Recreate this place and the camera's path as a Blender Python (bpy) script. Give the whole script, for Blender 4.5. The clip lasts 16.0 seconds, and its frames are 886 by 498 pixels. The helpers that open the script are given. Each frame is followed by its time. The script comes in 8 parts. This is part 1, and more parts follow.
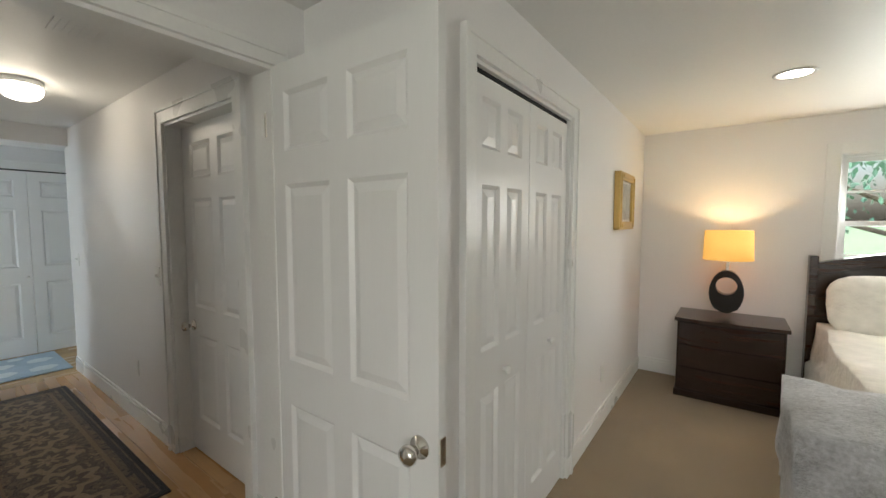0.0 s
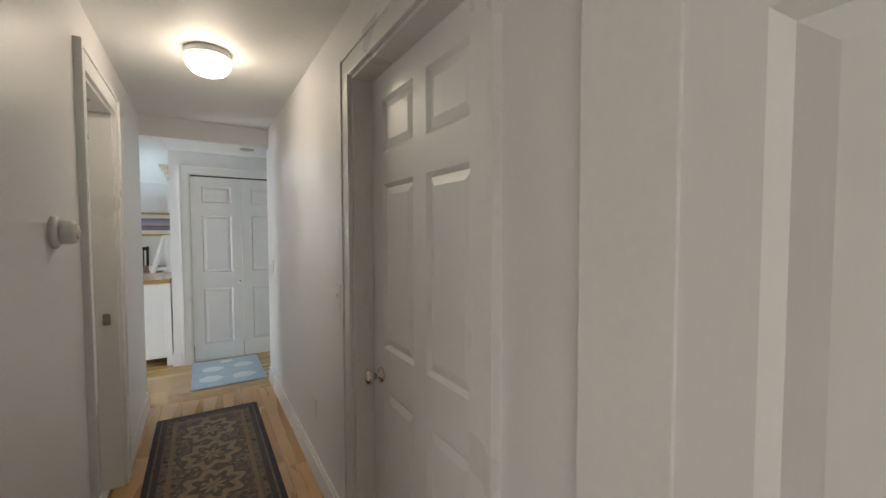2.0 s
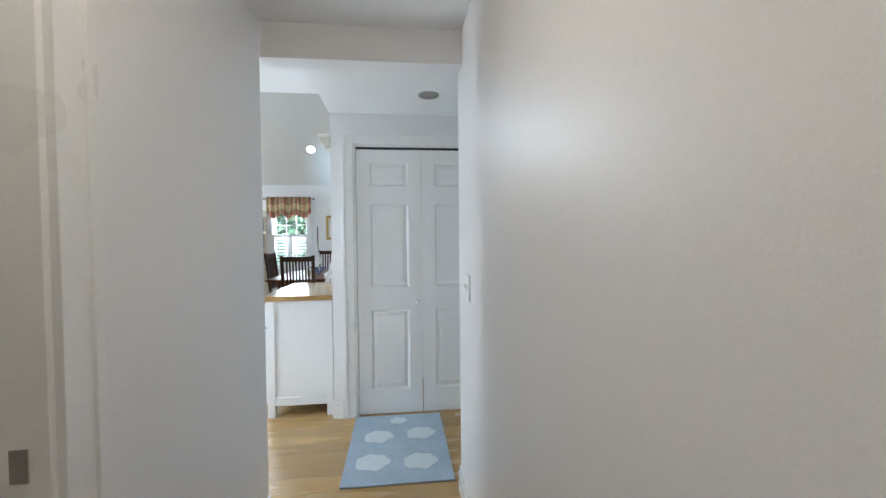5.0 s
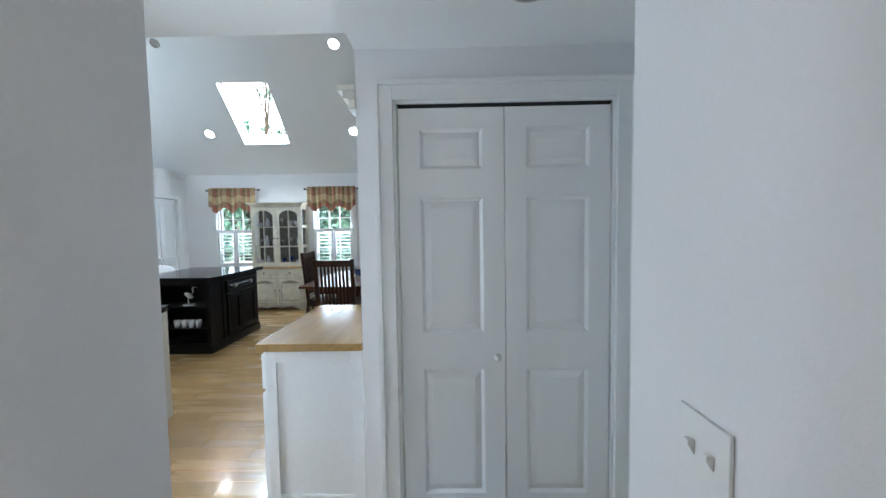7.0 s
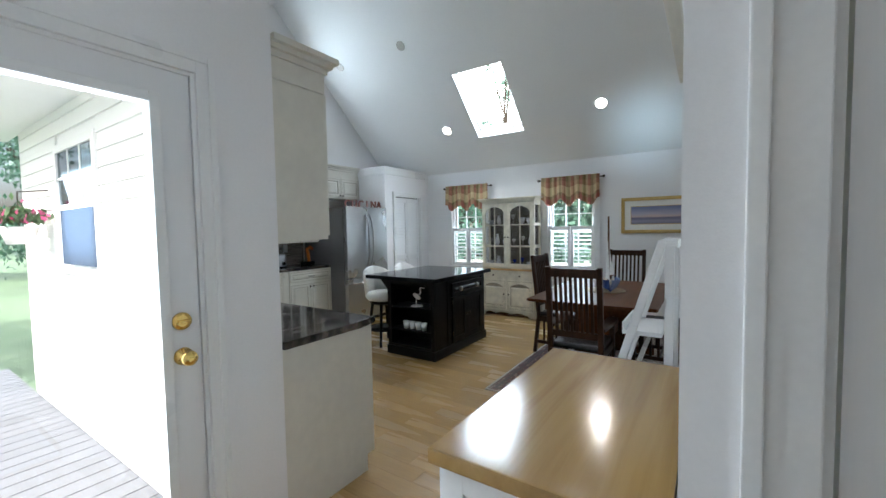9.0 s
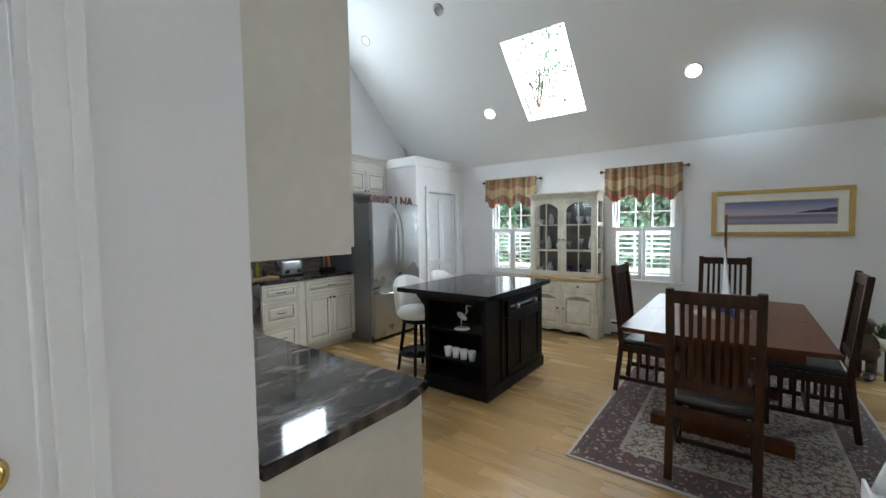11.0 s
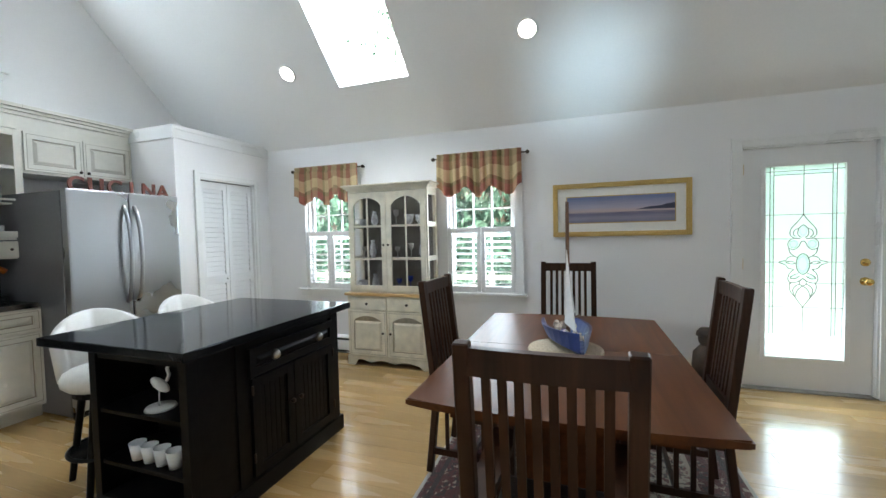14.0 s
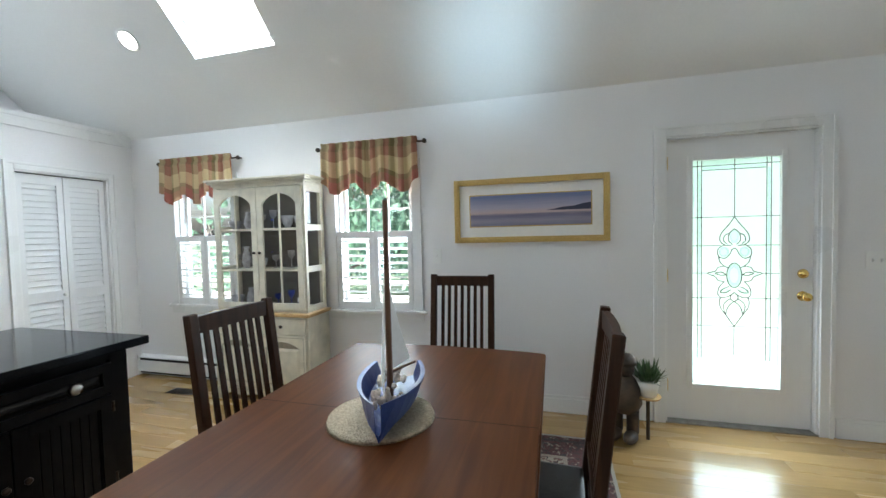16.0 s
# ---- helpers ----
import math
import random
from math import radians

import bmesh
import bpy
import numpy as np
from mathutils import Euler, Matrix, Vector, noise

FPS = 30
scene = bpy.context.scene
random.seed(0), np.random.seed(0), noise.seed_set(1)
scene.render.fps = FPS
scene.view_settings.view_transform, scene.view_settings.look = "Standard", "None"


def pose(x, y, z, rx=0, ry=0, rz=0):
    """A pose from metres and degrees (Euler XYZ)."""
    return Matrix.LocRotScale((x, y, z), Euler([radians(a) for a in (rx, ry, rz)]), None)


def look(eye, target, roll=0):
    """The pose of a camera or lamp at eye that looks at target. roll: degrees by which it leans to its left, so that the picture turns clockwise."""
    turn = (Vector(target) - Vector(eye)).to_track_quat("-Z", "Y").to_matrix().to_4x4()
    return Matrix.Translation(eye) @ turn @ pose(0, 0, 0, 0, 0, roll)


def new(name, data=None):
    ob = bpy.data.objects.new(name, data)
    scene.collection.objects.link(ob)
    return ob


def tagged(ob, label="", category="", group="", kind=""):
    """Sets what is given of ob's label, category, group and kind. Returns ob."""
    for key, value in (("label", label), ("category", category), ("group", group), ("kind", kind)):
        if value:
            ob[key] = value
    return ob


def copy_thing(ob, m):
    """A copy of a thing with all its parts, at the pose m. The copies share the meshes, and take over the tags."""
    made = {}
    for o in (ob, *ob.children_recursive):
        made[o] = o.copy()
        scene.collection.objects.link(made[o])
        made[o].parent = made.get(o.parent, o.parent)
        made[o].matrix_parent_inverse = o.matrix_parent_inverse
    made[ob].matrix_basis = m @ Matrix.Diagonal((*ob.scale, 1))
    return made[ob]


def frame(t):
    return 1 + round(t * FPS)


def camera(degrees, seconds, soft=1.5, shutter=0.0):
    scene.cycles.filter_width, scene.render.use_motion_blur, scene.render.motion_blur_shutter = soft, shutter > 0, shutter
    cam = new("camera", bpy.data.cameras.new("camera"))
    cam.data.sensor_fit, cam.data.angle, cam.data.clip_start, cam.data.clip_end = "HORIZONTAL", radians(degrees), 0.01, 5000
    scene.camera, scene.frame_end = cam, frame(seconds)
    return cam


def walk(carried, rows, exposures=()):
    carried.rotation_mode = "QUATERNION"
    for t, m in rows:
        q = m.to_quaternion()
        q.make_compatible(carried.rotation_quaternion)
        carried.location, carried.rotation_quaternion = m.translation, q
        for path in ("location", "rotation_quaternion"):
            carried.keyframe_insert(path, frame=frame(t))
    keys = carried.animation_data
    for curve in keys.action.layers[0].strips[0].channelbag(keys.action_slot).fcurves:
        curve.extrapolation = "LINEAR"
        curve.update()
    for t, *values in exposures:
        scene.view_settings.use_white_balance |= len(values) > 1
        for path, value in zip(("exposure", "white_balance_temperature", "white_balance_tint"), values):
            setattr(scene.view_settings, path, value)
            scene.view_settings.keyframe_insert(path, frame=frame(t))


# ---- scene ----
cam = camera(96.4, 16.0)
PATH = [
    (0, (0.089, 0.356, 1.444), (-1.09, 1.965, 1.31), -0.0),
    (0.5, (-0.25, 0.439, 1.437), (-1.522, 1.977, 1.313), -0.3),
    (1, (-0.506, 0.531, 1.415), (-1.859, 1.999, 1.3), -0.4),
    (1.5, (-0.804, 0.705, 1.406), (-2.362, 1.955, 1.309), -0.5),
    (2, (-1.082, 0.775, 1.393), (-2.787, 1.818, 1.309), -0.1),
    (2.5, (-1.39, 0.802, 1.413), (-3.158, 1.733, 1.332), -0.2),
    (3, (-1.698, 0.86, 1.395), (-3.564, 1.574, 1.305), -0.7),
    (3.5, (-2.005, 0.948, 1.401), (-3.954, 1.389, 1.319), -0.7),
    (4, (-2.302, 0.97, 1.363), (-4.271, 1.311, 1.282), -0.3),
    (4.5, (-2.649, 0.999, 1.333), (-4.628, 1.282, 1.282), -0.6),
    (4.7, (-2.816, 1.003, 1.313), (-4.799, 1.255, 1.263), -0.6),
    (6.8, (-4.112, 0.939, 1.458), (-6.108, 0.986, 1.34), -1.0),
    (7, (-4.224, 0.921, 1.457), (-6.221, 0.885, 1.34), -0.9),
    (7.5, (-4.53, 0.839, 1.444), (-6.515, 0.624, 1.324), -0.8),
    (8, (-4.819, 0.766, 1.45), (-6.78, 0.388, 1.34), -1.1),
    (8.5, (-5.115, 0.681, 1.444), (-6.958, -0.087, 1.335), -1.5),
    (9, (-5.311, 0.545, 1.435), (-6.969, -0.567, 1.333), -1.0),
    (9.5, (-5.519, 0.303, 1.458), (-7.109, -0.905, 1.35), -0.8),
    (9.7, (-5.581, 0.248, 1.473), (-7.163, -0.972, 1.358), -0.5),
    (11.8, (-6.411, -0.38, 1.431), (-8.013, -1.572, 1.332), -1.1),
    (12, (-6.565, -0.375, 1.415), (-8.159, -1.578, 1.309), -1.4),
    (12.5, (-6.82, -0.356, 1.375), (-8.452, -1.509, 1.296), -1.1),
    (13, (-7.042, -0.366, 1.377), (-8.711, -1.464, 1.293), -1.2),
    (13.5, (-7.274, -0.342, 1.372), (-9.045, -1.27, 1.298), -1.2),
    (14, (-7.504, -0.248, 1.382), (-9.391, -0.906, 1.305), -1.3),
    (14.5, (-7.69, -0.186, 1.383), (-9.588, -0.814, 1.308), -1.3),
    (15, (-7.898, -0.091, 1.438), (-9.806, -0.678, 1.329), -1.6),
    (15.5, (-8.093, 0.044, 1.405), (-10.014, -0.503, 1.318), -1.5),
    (16, (-8.364, 0.262, 1.411), (-10.29, -0.272, 1.33), -1.4),
]
EXPOSE = [(0, 1.62, 6250, 6), (2.0, 1.74, 6500, 10), (3.4, 2.05, 6350, 10), (4.0, 2.2, 6200, 10), (4.7, 2.14, 6000, 9), (6.8, 1.62, 5750, 8), (7.5, 1.82, 5700, 7), (8.5, 1.44, 5850, 8), (9.7, 1.28, 6200, 10), (11.8, 1.66, 6300, 10), (14.5, 1.8, 6300, 9), (16, 1.82, 6250, 8.5)]
walk(cam, [(t, look(eye, target, roll)) for t, eye, target, roll in PATH], EXPOSE)

# ---- world, sun, daylight ----
SUN_EL = 50.6                         # the sun stands over +x
world = bpy.data.worlds.new("sky")
scene.world = world
world.use_nodes = True
wn = world.node_tree
wn.nodes.clear()
sky = wn.nodes.new("ShaderNodeTexSky")
sky.sky_type, sky.sun_disc = "NISHITA", False
sky.air_density, sky.dust_density, sky.ozone_density = 1.0, 6.0, 0.6
sky.sun_elevation, sky.sun_rotation = radians(SUN_EL), radians(101.0)
bg = wn.nodes.new("ShaderNodeBackground")
bg.inputs["Strength"].default_value = 0.15
wout = wn.nodes.new("ShaderNodeOutputWorld")
wn.links.new(sky.outputs["Color"], bg.inputs["Color"])
wn.links.new(bg.outputs["Background"], wout.inputs["Surface"])

sun = new("sun", bpy.data.lights.new("sun", "SUN"))
sun.data.energy, sun.data.angle, sun.data.color = 3.0, radians(0.6), (1.0, 0.93, 0.82)
sun.matrix_world = look((24.8, -4.8, 30.8), (0, 0, 0))


def area(name, eye, target, w, h, power, color=(0.78, 0.90, 1.0)):
    """Sky light that comes in through one opening."""
    d = bpy.data.lights.new(name, "AREA")
    d.shape, d.size, d.size_y, d.energy, d.color = "RECTANGLE", w, h, power, color
    o = new(name, d)
    o.matrix_world = look(eye, target)
    return o


area("skylight_sky", (-10.72, -2.18, 3.44), (-10.02, -2.18, 2.71), 0.72, 1.0, 20)
area("high_window_sky", (-9.06, -5.0, 3.37), (-9.06, -3.0, 2.9), 0.74, 0.95, 12)
area("entry_door_sky", (-5.62, -1.35, 1.1), (-5.62, 0.5, 1.0), 0.6, 1.6, 7)
area("front_window_sky", (-11.72, -1.225, 1.4), (-10.0, -1.225, 1.1), 0.6, 0.9, 9)
area("corner_window_sky", (-11.72, -3.05, 1.4), (-10.0, -3.05, 1.1), 0.6, 0.9, 4)
area("front_door_sky", (-11.525, 1.49, 1.08), (-10.0, 1.49, 0.98), 0.5, 1.5, 6.0)
area("sink_window_sky", (-6.2, -3.32, 1.64), (-8.0, -3.32, 1.3), 0.7, 0.8, 6)
# comes through window_6, which is unseen and assumed from the daylit door leaf
area("bedroom_south_sky", (0.9, -1.66, 1.45), (0.6, 0.5, 1.2), 1.3, 1.1, 10, (1.0, 0.93, 0.84))
area("bedroom_window_sky", (1.15, 4.7, 1.45), (1.0, 3.0, 1.0), 0.75, 0.9, 8, (1.0, 0.95, 0.88))


# ---- materials ----
def rgb(c):
    return (*c, 1.0)


def mat(name, color, rough=0.5, metal=0.0, grain=40.0, vary=0.06, blotch=1.5, bump=0.0, bump_scale=120.0,
        stretch=(1, 1, 1), coat=0.0, sheen=0.0, island=0.0, spec=0.5):
    """A painted, wooden or metal surface: colour with two scales of variation, fine relief, uneven gloss."""
    m = bpy.data.materials.new(name)
    m.use_nodes = True
    n, l = m.node_tree.nodes, m.node_tree.links
    b = n["Principled BSDF"]
    tc = n.new("ShaderNodeTexCoord")
    mp = n.new("ShaderNodeMapping")
    mp.inputs["Scale"].default_value = stretch
    l.new(tc.outputs["Object"], mp.inputs["Vector"])
    a = n.new("ShaderNodeTexNoise")
    a.inputs["Scale"].default_value, a.inputs["Detail"].default_value = grain, 4
    c = n.new("ShaderNodeTexNoise")
    c.inputs["Scale"].default_value, c.inputs["Detail"].default_value = blotch, 3
    for t in (a, c):
        l.new(mp.outputs["Vector"], t.inputs["Vector"])
    add = n.new("ShaderNodeMath")
    add.operation = "ADD"
    l.new(a.outputs["Fac"], add.inputs[0])
    l.new(c.outputs["Fac"], add.inputs[1])
    src = add.outputs[0]
    if island:
        g = n.new("ShaderNodeNewGeometry")
        o = n.new("ShaderNodeObjectInfo")
        s = n.new("ShaderNodeMath")
        s.operation = "ADD"
        l.new(g.outputs["Random Per Island"], s.inputs[0])
        l.new(o.outputs["Random"], s.inputs[1])
        f = n.new("ShaderNodeMath")
        f.operation = "MULTIPLY_ADD"
        f.inputs[1].default_value = island
        l.new(s.outputs[0], f.inputs[0])
        l.new(src, f.inputs[2])
        src = f.outputs[0]
    ramp = n.new("ShaderNodeMapRange")
    ramp.inputs["From Min"].default_value = 0.6
    ramp.inputs["From Max"].default_value = 1.4 + 1.6 * island
    ramp.inputs["To Min"].default_value, ramp.inputs["To Max"].default_value = 1 - vary * 1.6, 1 + vary
    l.new(src, ramp.inputs["Value"])
    mix = n.new("ShaderNodeMix")
    mix.data_type, mix.blend_type = "RGBA", "MULTIPLY"
    mix.inputs["Factor"].default_value = 1.0
    mix.inputs[6].default_value = rgb(color)
    l.new(ramp.outputs["Result"], mix.inputs[7])
    l.new(mix.outputs[2], b.inputs["Base Color"])
    rr = n.new("ShaderNodeMapRange")
    rr.inputs["From Min"].default_value, rr.inputs["From Max"].default_value = 0.3, 0.7
    rr.inputs["To Min"].default_value, rr.inputs["To Max"].default_value = max(0.02, rough * 0.85), min(1.0, rough * 1.15)
    l.new(c.outputs["Fac"], rr.inputs["Value"])
    l.new(rr.outputs["Result"], b.inputs["Roughness"])
    b.inputs["Metallic"].default_value = metal
    b.inputs["Coat Weight"].default_value = coat
    b.inputs["Coat Roughness"].default_value = 0.08
    b.inputs["Sheen Weight"].default_value = sheen
    b.inputs["Specular IOR Level"].default_value = spec
    if bump:
        d = n.new("ShaderNodeTexNoise")
        d.inputs["Scale"].default_value, d.inputs["Detail"].default_value = bump_scale, 3
        l.new(mp.outputs["Vector"], d.inputs["Vector"])
        bp = n.new("ShaderNodeBump")
        bp.inputs["Strength"].default_value, bp.inputs["Distance"].default_value = bump, 0.01
        l.new(d.outputs["Fac"], bp.inputs["Height"])
        l.new(bp.outputs["Normal"], b.inputs["Normal"])
    return m


def emit(name, color, power):
    m = bpy.data.materials.new(name)
    m.use_nodes = True
    b = m.node_tree.nodes["Principled BSDF"]
    b.inputs["Base Color"].default_value = rgb(color)
    b.inputs["Emission Color"].default_value = rgb(color)
    b.inputs["Emission Strength"].default_value = power
    return m


def glass(name, color=(1, 1, 1), rough=0.0, ior=1.45):
    """Thin pane: see-through with a clear reflection."""
    m = bpy.data.materials.new(name)
    m.use_nodes = True
    n, l = m.node_tree.nodes, m.node_tree.links
    n.clear()
    out = n.new("ShaderNodeOutputMaterial")
    mx = n.new("ShaderNodeMixShader")
    lw, pw, fr = n.new("ShaderNodeLayerWeight"), n.new("ShaderNodeMath"), n.new("ShaderNodeMath")
    lw.inputs["Blend"].default_value = 0.5
    pw.operation, pw.inputs[1].default_value = "POWER", 5.0
    fr.operation, fr.inputs[1].default_value, fr.inputs[2].default_value = "MULTIPLY_ADD", 0.9, ((ior - 1) / (ior + 1)) ** 2
    l.new(lw.outputs["Facing"], pw.inputs[0]), l.new(pw.outputs[0], fr.inputs[0])
    tr = n.new("ShaderNodeBsdfTransparent")
    tr.inputs["Color"].default_value = rgb(color)
    gl = n.new("ShaderNodeBsdfGlossy")
    gl.inputs["Roughness"].default_value = rough
    l.new(fr.outputs[0], mx.inputs["Fac"])
    l.new(tr.outputs["BSDF"], mx.inputs[1])
    l.new(gl.outputs["BSDF"], mx.inputs[2])
    l.new(mx.outputs["Shader"], out.inputs["Surface"])
    return m


M_WALL = mat("wall_paint", (0.83, 0.82, 0.82), 0.38, vary=0.02, grain=90, blotch=0.8, bump=0.05, bump_scale=260)
M_GLOSSWALL = mat("satin_wall_paint", (0.78, 0.79, 0.80), 0.14, vary=0.02, grain=90, blotch=0.8, bump=0.01, bump_scale=60)
M_CEIL = mat("ceiling_paint", (0.85, 0.85, 0.84), 0.5, vary=0.02, grain=60, blotch=0.6, bump=0.08, bump_scale=300)
M_TRIM = mat("trim_paint", (0.83, 0.83, 0.82), 0.3, vary=0.025, grain=70, blotch=2, bump=0.03, bump_scale=90)
M_DOOR = mat("door_paint", (0.82, 0.82, 0.82), 0.33, vary=0.012, grain=30, blotch=2, bump=0.02, bump_scale=70, stretch=(8, 8, 0.4))
M_CARPET = mat("carpet_pile", (0.30, 0.215, 0.12), 0.95, vary=0.22, grain=220, blotch=2.2, bump=0.8, bump_scale=420, sheen=0.3)
M_MAPLE = mat("maple_boards", (0.43, 0.27, 0.105), 0.26, vary=0.28, grain=9, blotch=1.1, bump=0.02, bump_scale=20, stretch=(7, 0.7, 1), island=0.9, coat=0.3)
M_OAK = mat("oak_boards", (0.52, 0.30, 0.125), 0.28, vary=0.2, grain=9, blotch=1.1, bump=0.03, bump_scale=20, stretch=(0.7, 7, 1), island=0.9, coat=0.2)
M_SUBFLOOR = mat("floor_joint", (0.30, 0.19, 0.09), 0.8)
M_TILE = mat("bath_tile", (0.72, 0.72, 0.70), 0.3, vary=0.05)
M_STEEL = mat("brushed_steel", (0.43, 0.435, 0.445), 0.29, 1.0, vary=0.02, grain=300, blotch=2)
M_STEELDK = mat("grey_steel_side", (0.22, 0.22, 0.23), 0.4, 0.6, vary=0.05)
M_CHROME = mat("polished_nickel", (0.72, 0.69, 0.64), 0.12, 1.0, vary=0.03)
M_BRASS = mat("polished_brass", (0.80, 0.56, 0.18), 0.16, 1.0, vary=0.05)
M_BRONZE = mat("dark_bronze", (0.06, 0.045, 0.035), 0.35, 0.8, vary=0.1)
M_BLACKM = mat("black_enamel", (0.012, 0.012, 0.013), 0.18, vary=0.1)
M_BLACKGL = mat("black_glass", (0.008, 0.008, 0.009), 0.05, vary=0.05)
M_GLASS = glass("window_glass")
M_PLATE = mat("switch_plastic", (0.82, 0.82, 0.80), 0.3, vary=0.01)
M_PEWTER0 = mat("worn_sill_metal", (0.34, 0.32, 0.29), 0.5, 0.6, vary=0.3, grain=25)
M_DARK = mat("dark_gap", (0.02, 0.02, 0.02), 0.9)


# ---- mesh helpers ----
def box(bm, x0, x1, y0, y1, z0, z1, r=0.0):
    """A box; r rounds its edges."""
    g = bmesh.ops.create_cube(bm, size=1.0, matrix=Matrix.Translation(((x0 + x1) / 2, (y0 + y1) / 2, (z0 + z1) / 2)) @ Matrix.Diagonal((abs(x1 - x0), abs(y1 - y0), abs(z1 - z0), 1)))
    if r:
        es = list({e for v in g["verts"] for e in v.link_edges})
        bmesh.ops.bevel(bm, geom=es, offset=r, segments=2, profile=0.7, affect="EDGES")
    return bm


def frustum(bm, x0, x1, z0, z1, ya, yb, inset):
    """A raised field: from the rectangle at depth ya to a smaller one at yb."""
    p = [(x0, ya, z0), (x1, ya, z0), (x1, ya, z1), (x0, ya, z1)]
    q = [(x0 + inset, yb, z0 + inset), (x1 - inset, yb, z0 + inset), (x1 - inset, yb, z1 - inset), (x0 + inset, yb, z1 - inset)]
    a = [bm.verts.new(v) for v in p]
    b = [bm.verts.new(v) for v in q]
    for i in range(4):
        j = (i + 1) % 4
        bm.faces.new((a[i], a[j], b[j], b[i]))
    bm.faces.new(b)
    return bm


def prism(bm, pts, d):
    """A polygon pushed along d."""
    d = Vector(d)
    a = [bm.verts.new(p) for p in pts]
    b = [bm.verts.new(Vector(p) + d) for p in pts]
    k = len(pts)
    bm.faces.new(a[::-1])
    bm.faces.new(b)
    for i in range(k):
        bm.faces.new((a[i], a[(i + 1) % k], b[(i + 1) % k], b[i]))
    return bm


def lathe(bm, prof, n=24, at=(0, 0, 0), axis="Z"):
    """A turned shape from (radius, height) pairs."""
    rings = []
    for r, h in prof:
        ring = []
        for i in range(n):
            a = 2 * math.pi * i / n
            u, v = r * math.cos(a), r * math.sin(a)
            p = {"Z": (u, v, h), "Y": (u, h, v), "X": (h, u, v)}[axis]
            ring.append(bm.verts.new((at[0] + p[0], at[1] + p[1], at[2] + p[2])))
        rings.append(ring)
    for a, b in zip(rings, rings[1:]):
        for i in range(n):
            j = (i + 1) % n
            bm.faces.new((a[i], a[j], b[j], b[i]))
    for ring in (rings[0], rings[-1]):
        if len(set(tuple(v.co) for v in ring)) > 2:
            bm.faces.new(ring)
    return bm


def rod(bm, a, b, r, n=12, r2=None):
    """A round bar from a to b."""
    a, b = Vector(a), Vector(b)
    m = Matrix.Translation((a + b) / 2) @ (b - a).to_track_quat("Z", "Y").to_matrix().to_4x4()
    bmesh.ops.create_cone(bm, cap_ends=True, segments=n, radius1=r, radius2=r if r2 is None else r2, depth=(b - a).length, matrix=m)
    return bm


def beam(bm, a, b, w, d, r=0.0, side=(0, 0, 1)):
    """A squared bar from a to b, w wide and d deep."""
    a, b = Vector(a), Vector(b)
    z = (b - a).normalized()
    x = Vector(side).cross(z)
    x = x.normalized() if x.length > 1e-6 else Vector((1, 0, 0))
    y = z.cross(x)
    m = Matrix((x, y, z)).transposed().to_4x4()
    m.translation = (a + b) / 2
    g = bmesh.ops.create_cube(bm, size=1.0, matrix=m @ Matrix.Diagonal((w, d, (b - a).length, 1)))
    if r:
        es = list({e for v in g["verts"] for e in v.link_edges})
        bmesh.ops.bevel(bm, geom=es, offset=r, segments=1, affect="EDGES")
    return bm


def tube(bm, pts, r, n=8):
    """A round bar swept along a line of points, as one closed skin."""
    ps = [Vector(p) for p in pts]
    closed = (ps[0] - ps[-1]).length < 1e-6
    if closed:
        ps = ps[:-1]
    rings, side = [], None
    for i, p in enumerate(ps):
        a = ps[i - 1] if (i or closed) else p
        b = ps[(i + 1) % len(ps)] if (i + 1 < len(ps) or closed) else p
        d = (b - a).normalized()
        if side is None:
            side = d.orthogonal().normalized()
        side = (side - d * side.dot(d)).normalized()
        up = d.cross(side)
        rings.append([bm.verts.new(p + (side * math.cos(2 * math.pi * k / n) + up * math.sin(2 * math.pi * k / n)) * r) for k in range(n)])
    pairs = list(zip(rings, rings[1:])) + ([(rings[-1], rings[0])] if closed else [])
    for q, w in pairs:
        for k in range(n):
            bm.faces.new((q[k], q[(k + 1) % n], w[(k + 1) % n], w[k]))
    if not closed:
        bm.faces.new(rings[0][::-1]), bm.faces.new(rings[-1])
    bmesh.ops.recalc_face_normals(bm, faces=bm.faces)
    return bm


def smooth(bm):
    for f in bm.faces:
        f.smooth = True
    return bm


def mesh_ob(name, bm, material):
    bmesh.ops.recalc_face_normals(bm, faces=bm.faces)
    me = bpy.data.meshes.new(name)
    bm.to_mesh(me)
    bm.free()
    me.materials.append(material)
    return new(name, me)


def part(name, bm, material, parent, label=""):
    """One mesh under a thing or a part."""
    o = mesh_ob(name, bm, material)
    o.parent = parent
    return tagged(o, label)


def shared(name, me, parent, m):
    """One more object on a mesh that is there already."""
    o = new(name, me)
    o.parent = parent
    o.matrix_basis = m
    return o


def thing(name, m, label, category="", group="", kind=""):
    o = new(name)
    o.empty_display_size = 0.1
    o.matrix_basis = m
    return tagged(o, label, category or name.split("_")[-1], group, kind)


def single(name, bm, material, m, label, category="", group="", kind=""):
    o = mesh_ob(name, bm, material)
    o.matrix_basis = m
    return tagged(o, label, category or name.split("_")[-1], group, kind)


def B(*a, **k):
    return box(bmesh.new(), *a, **k)


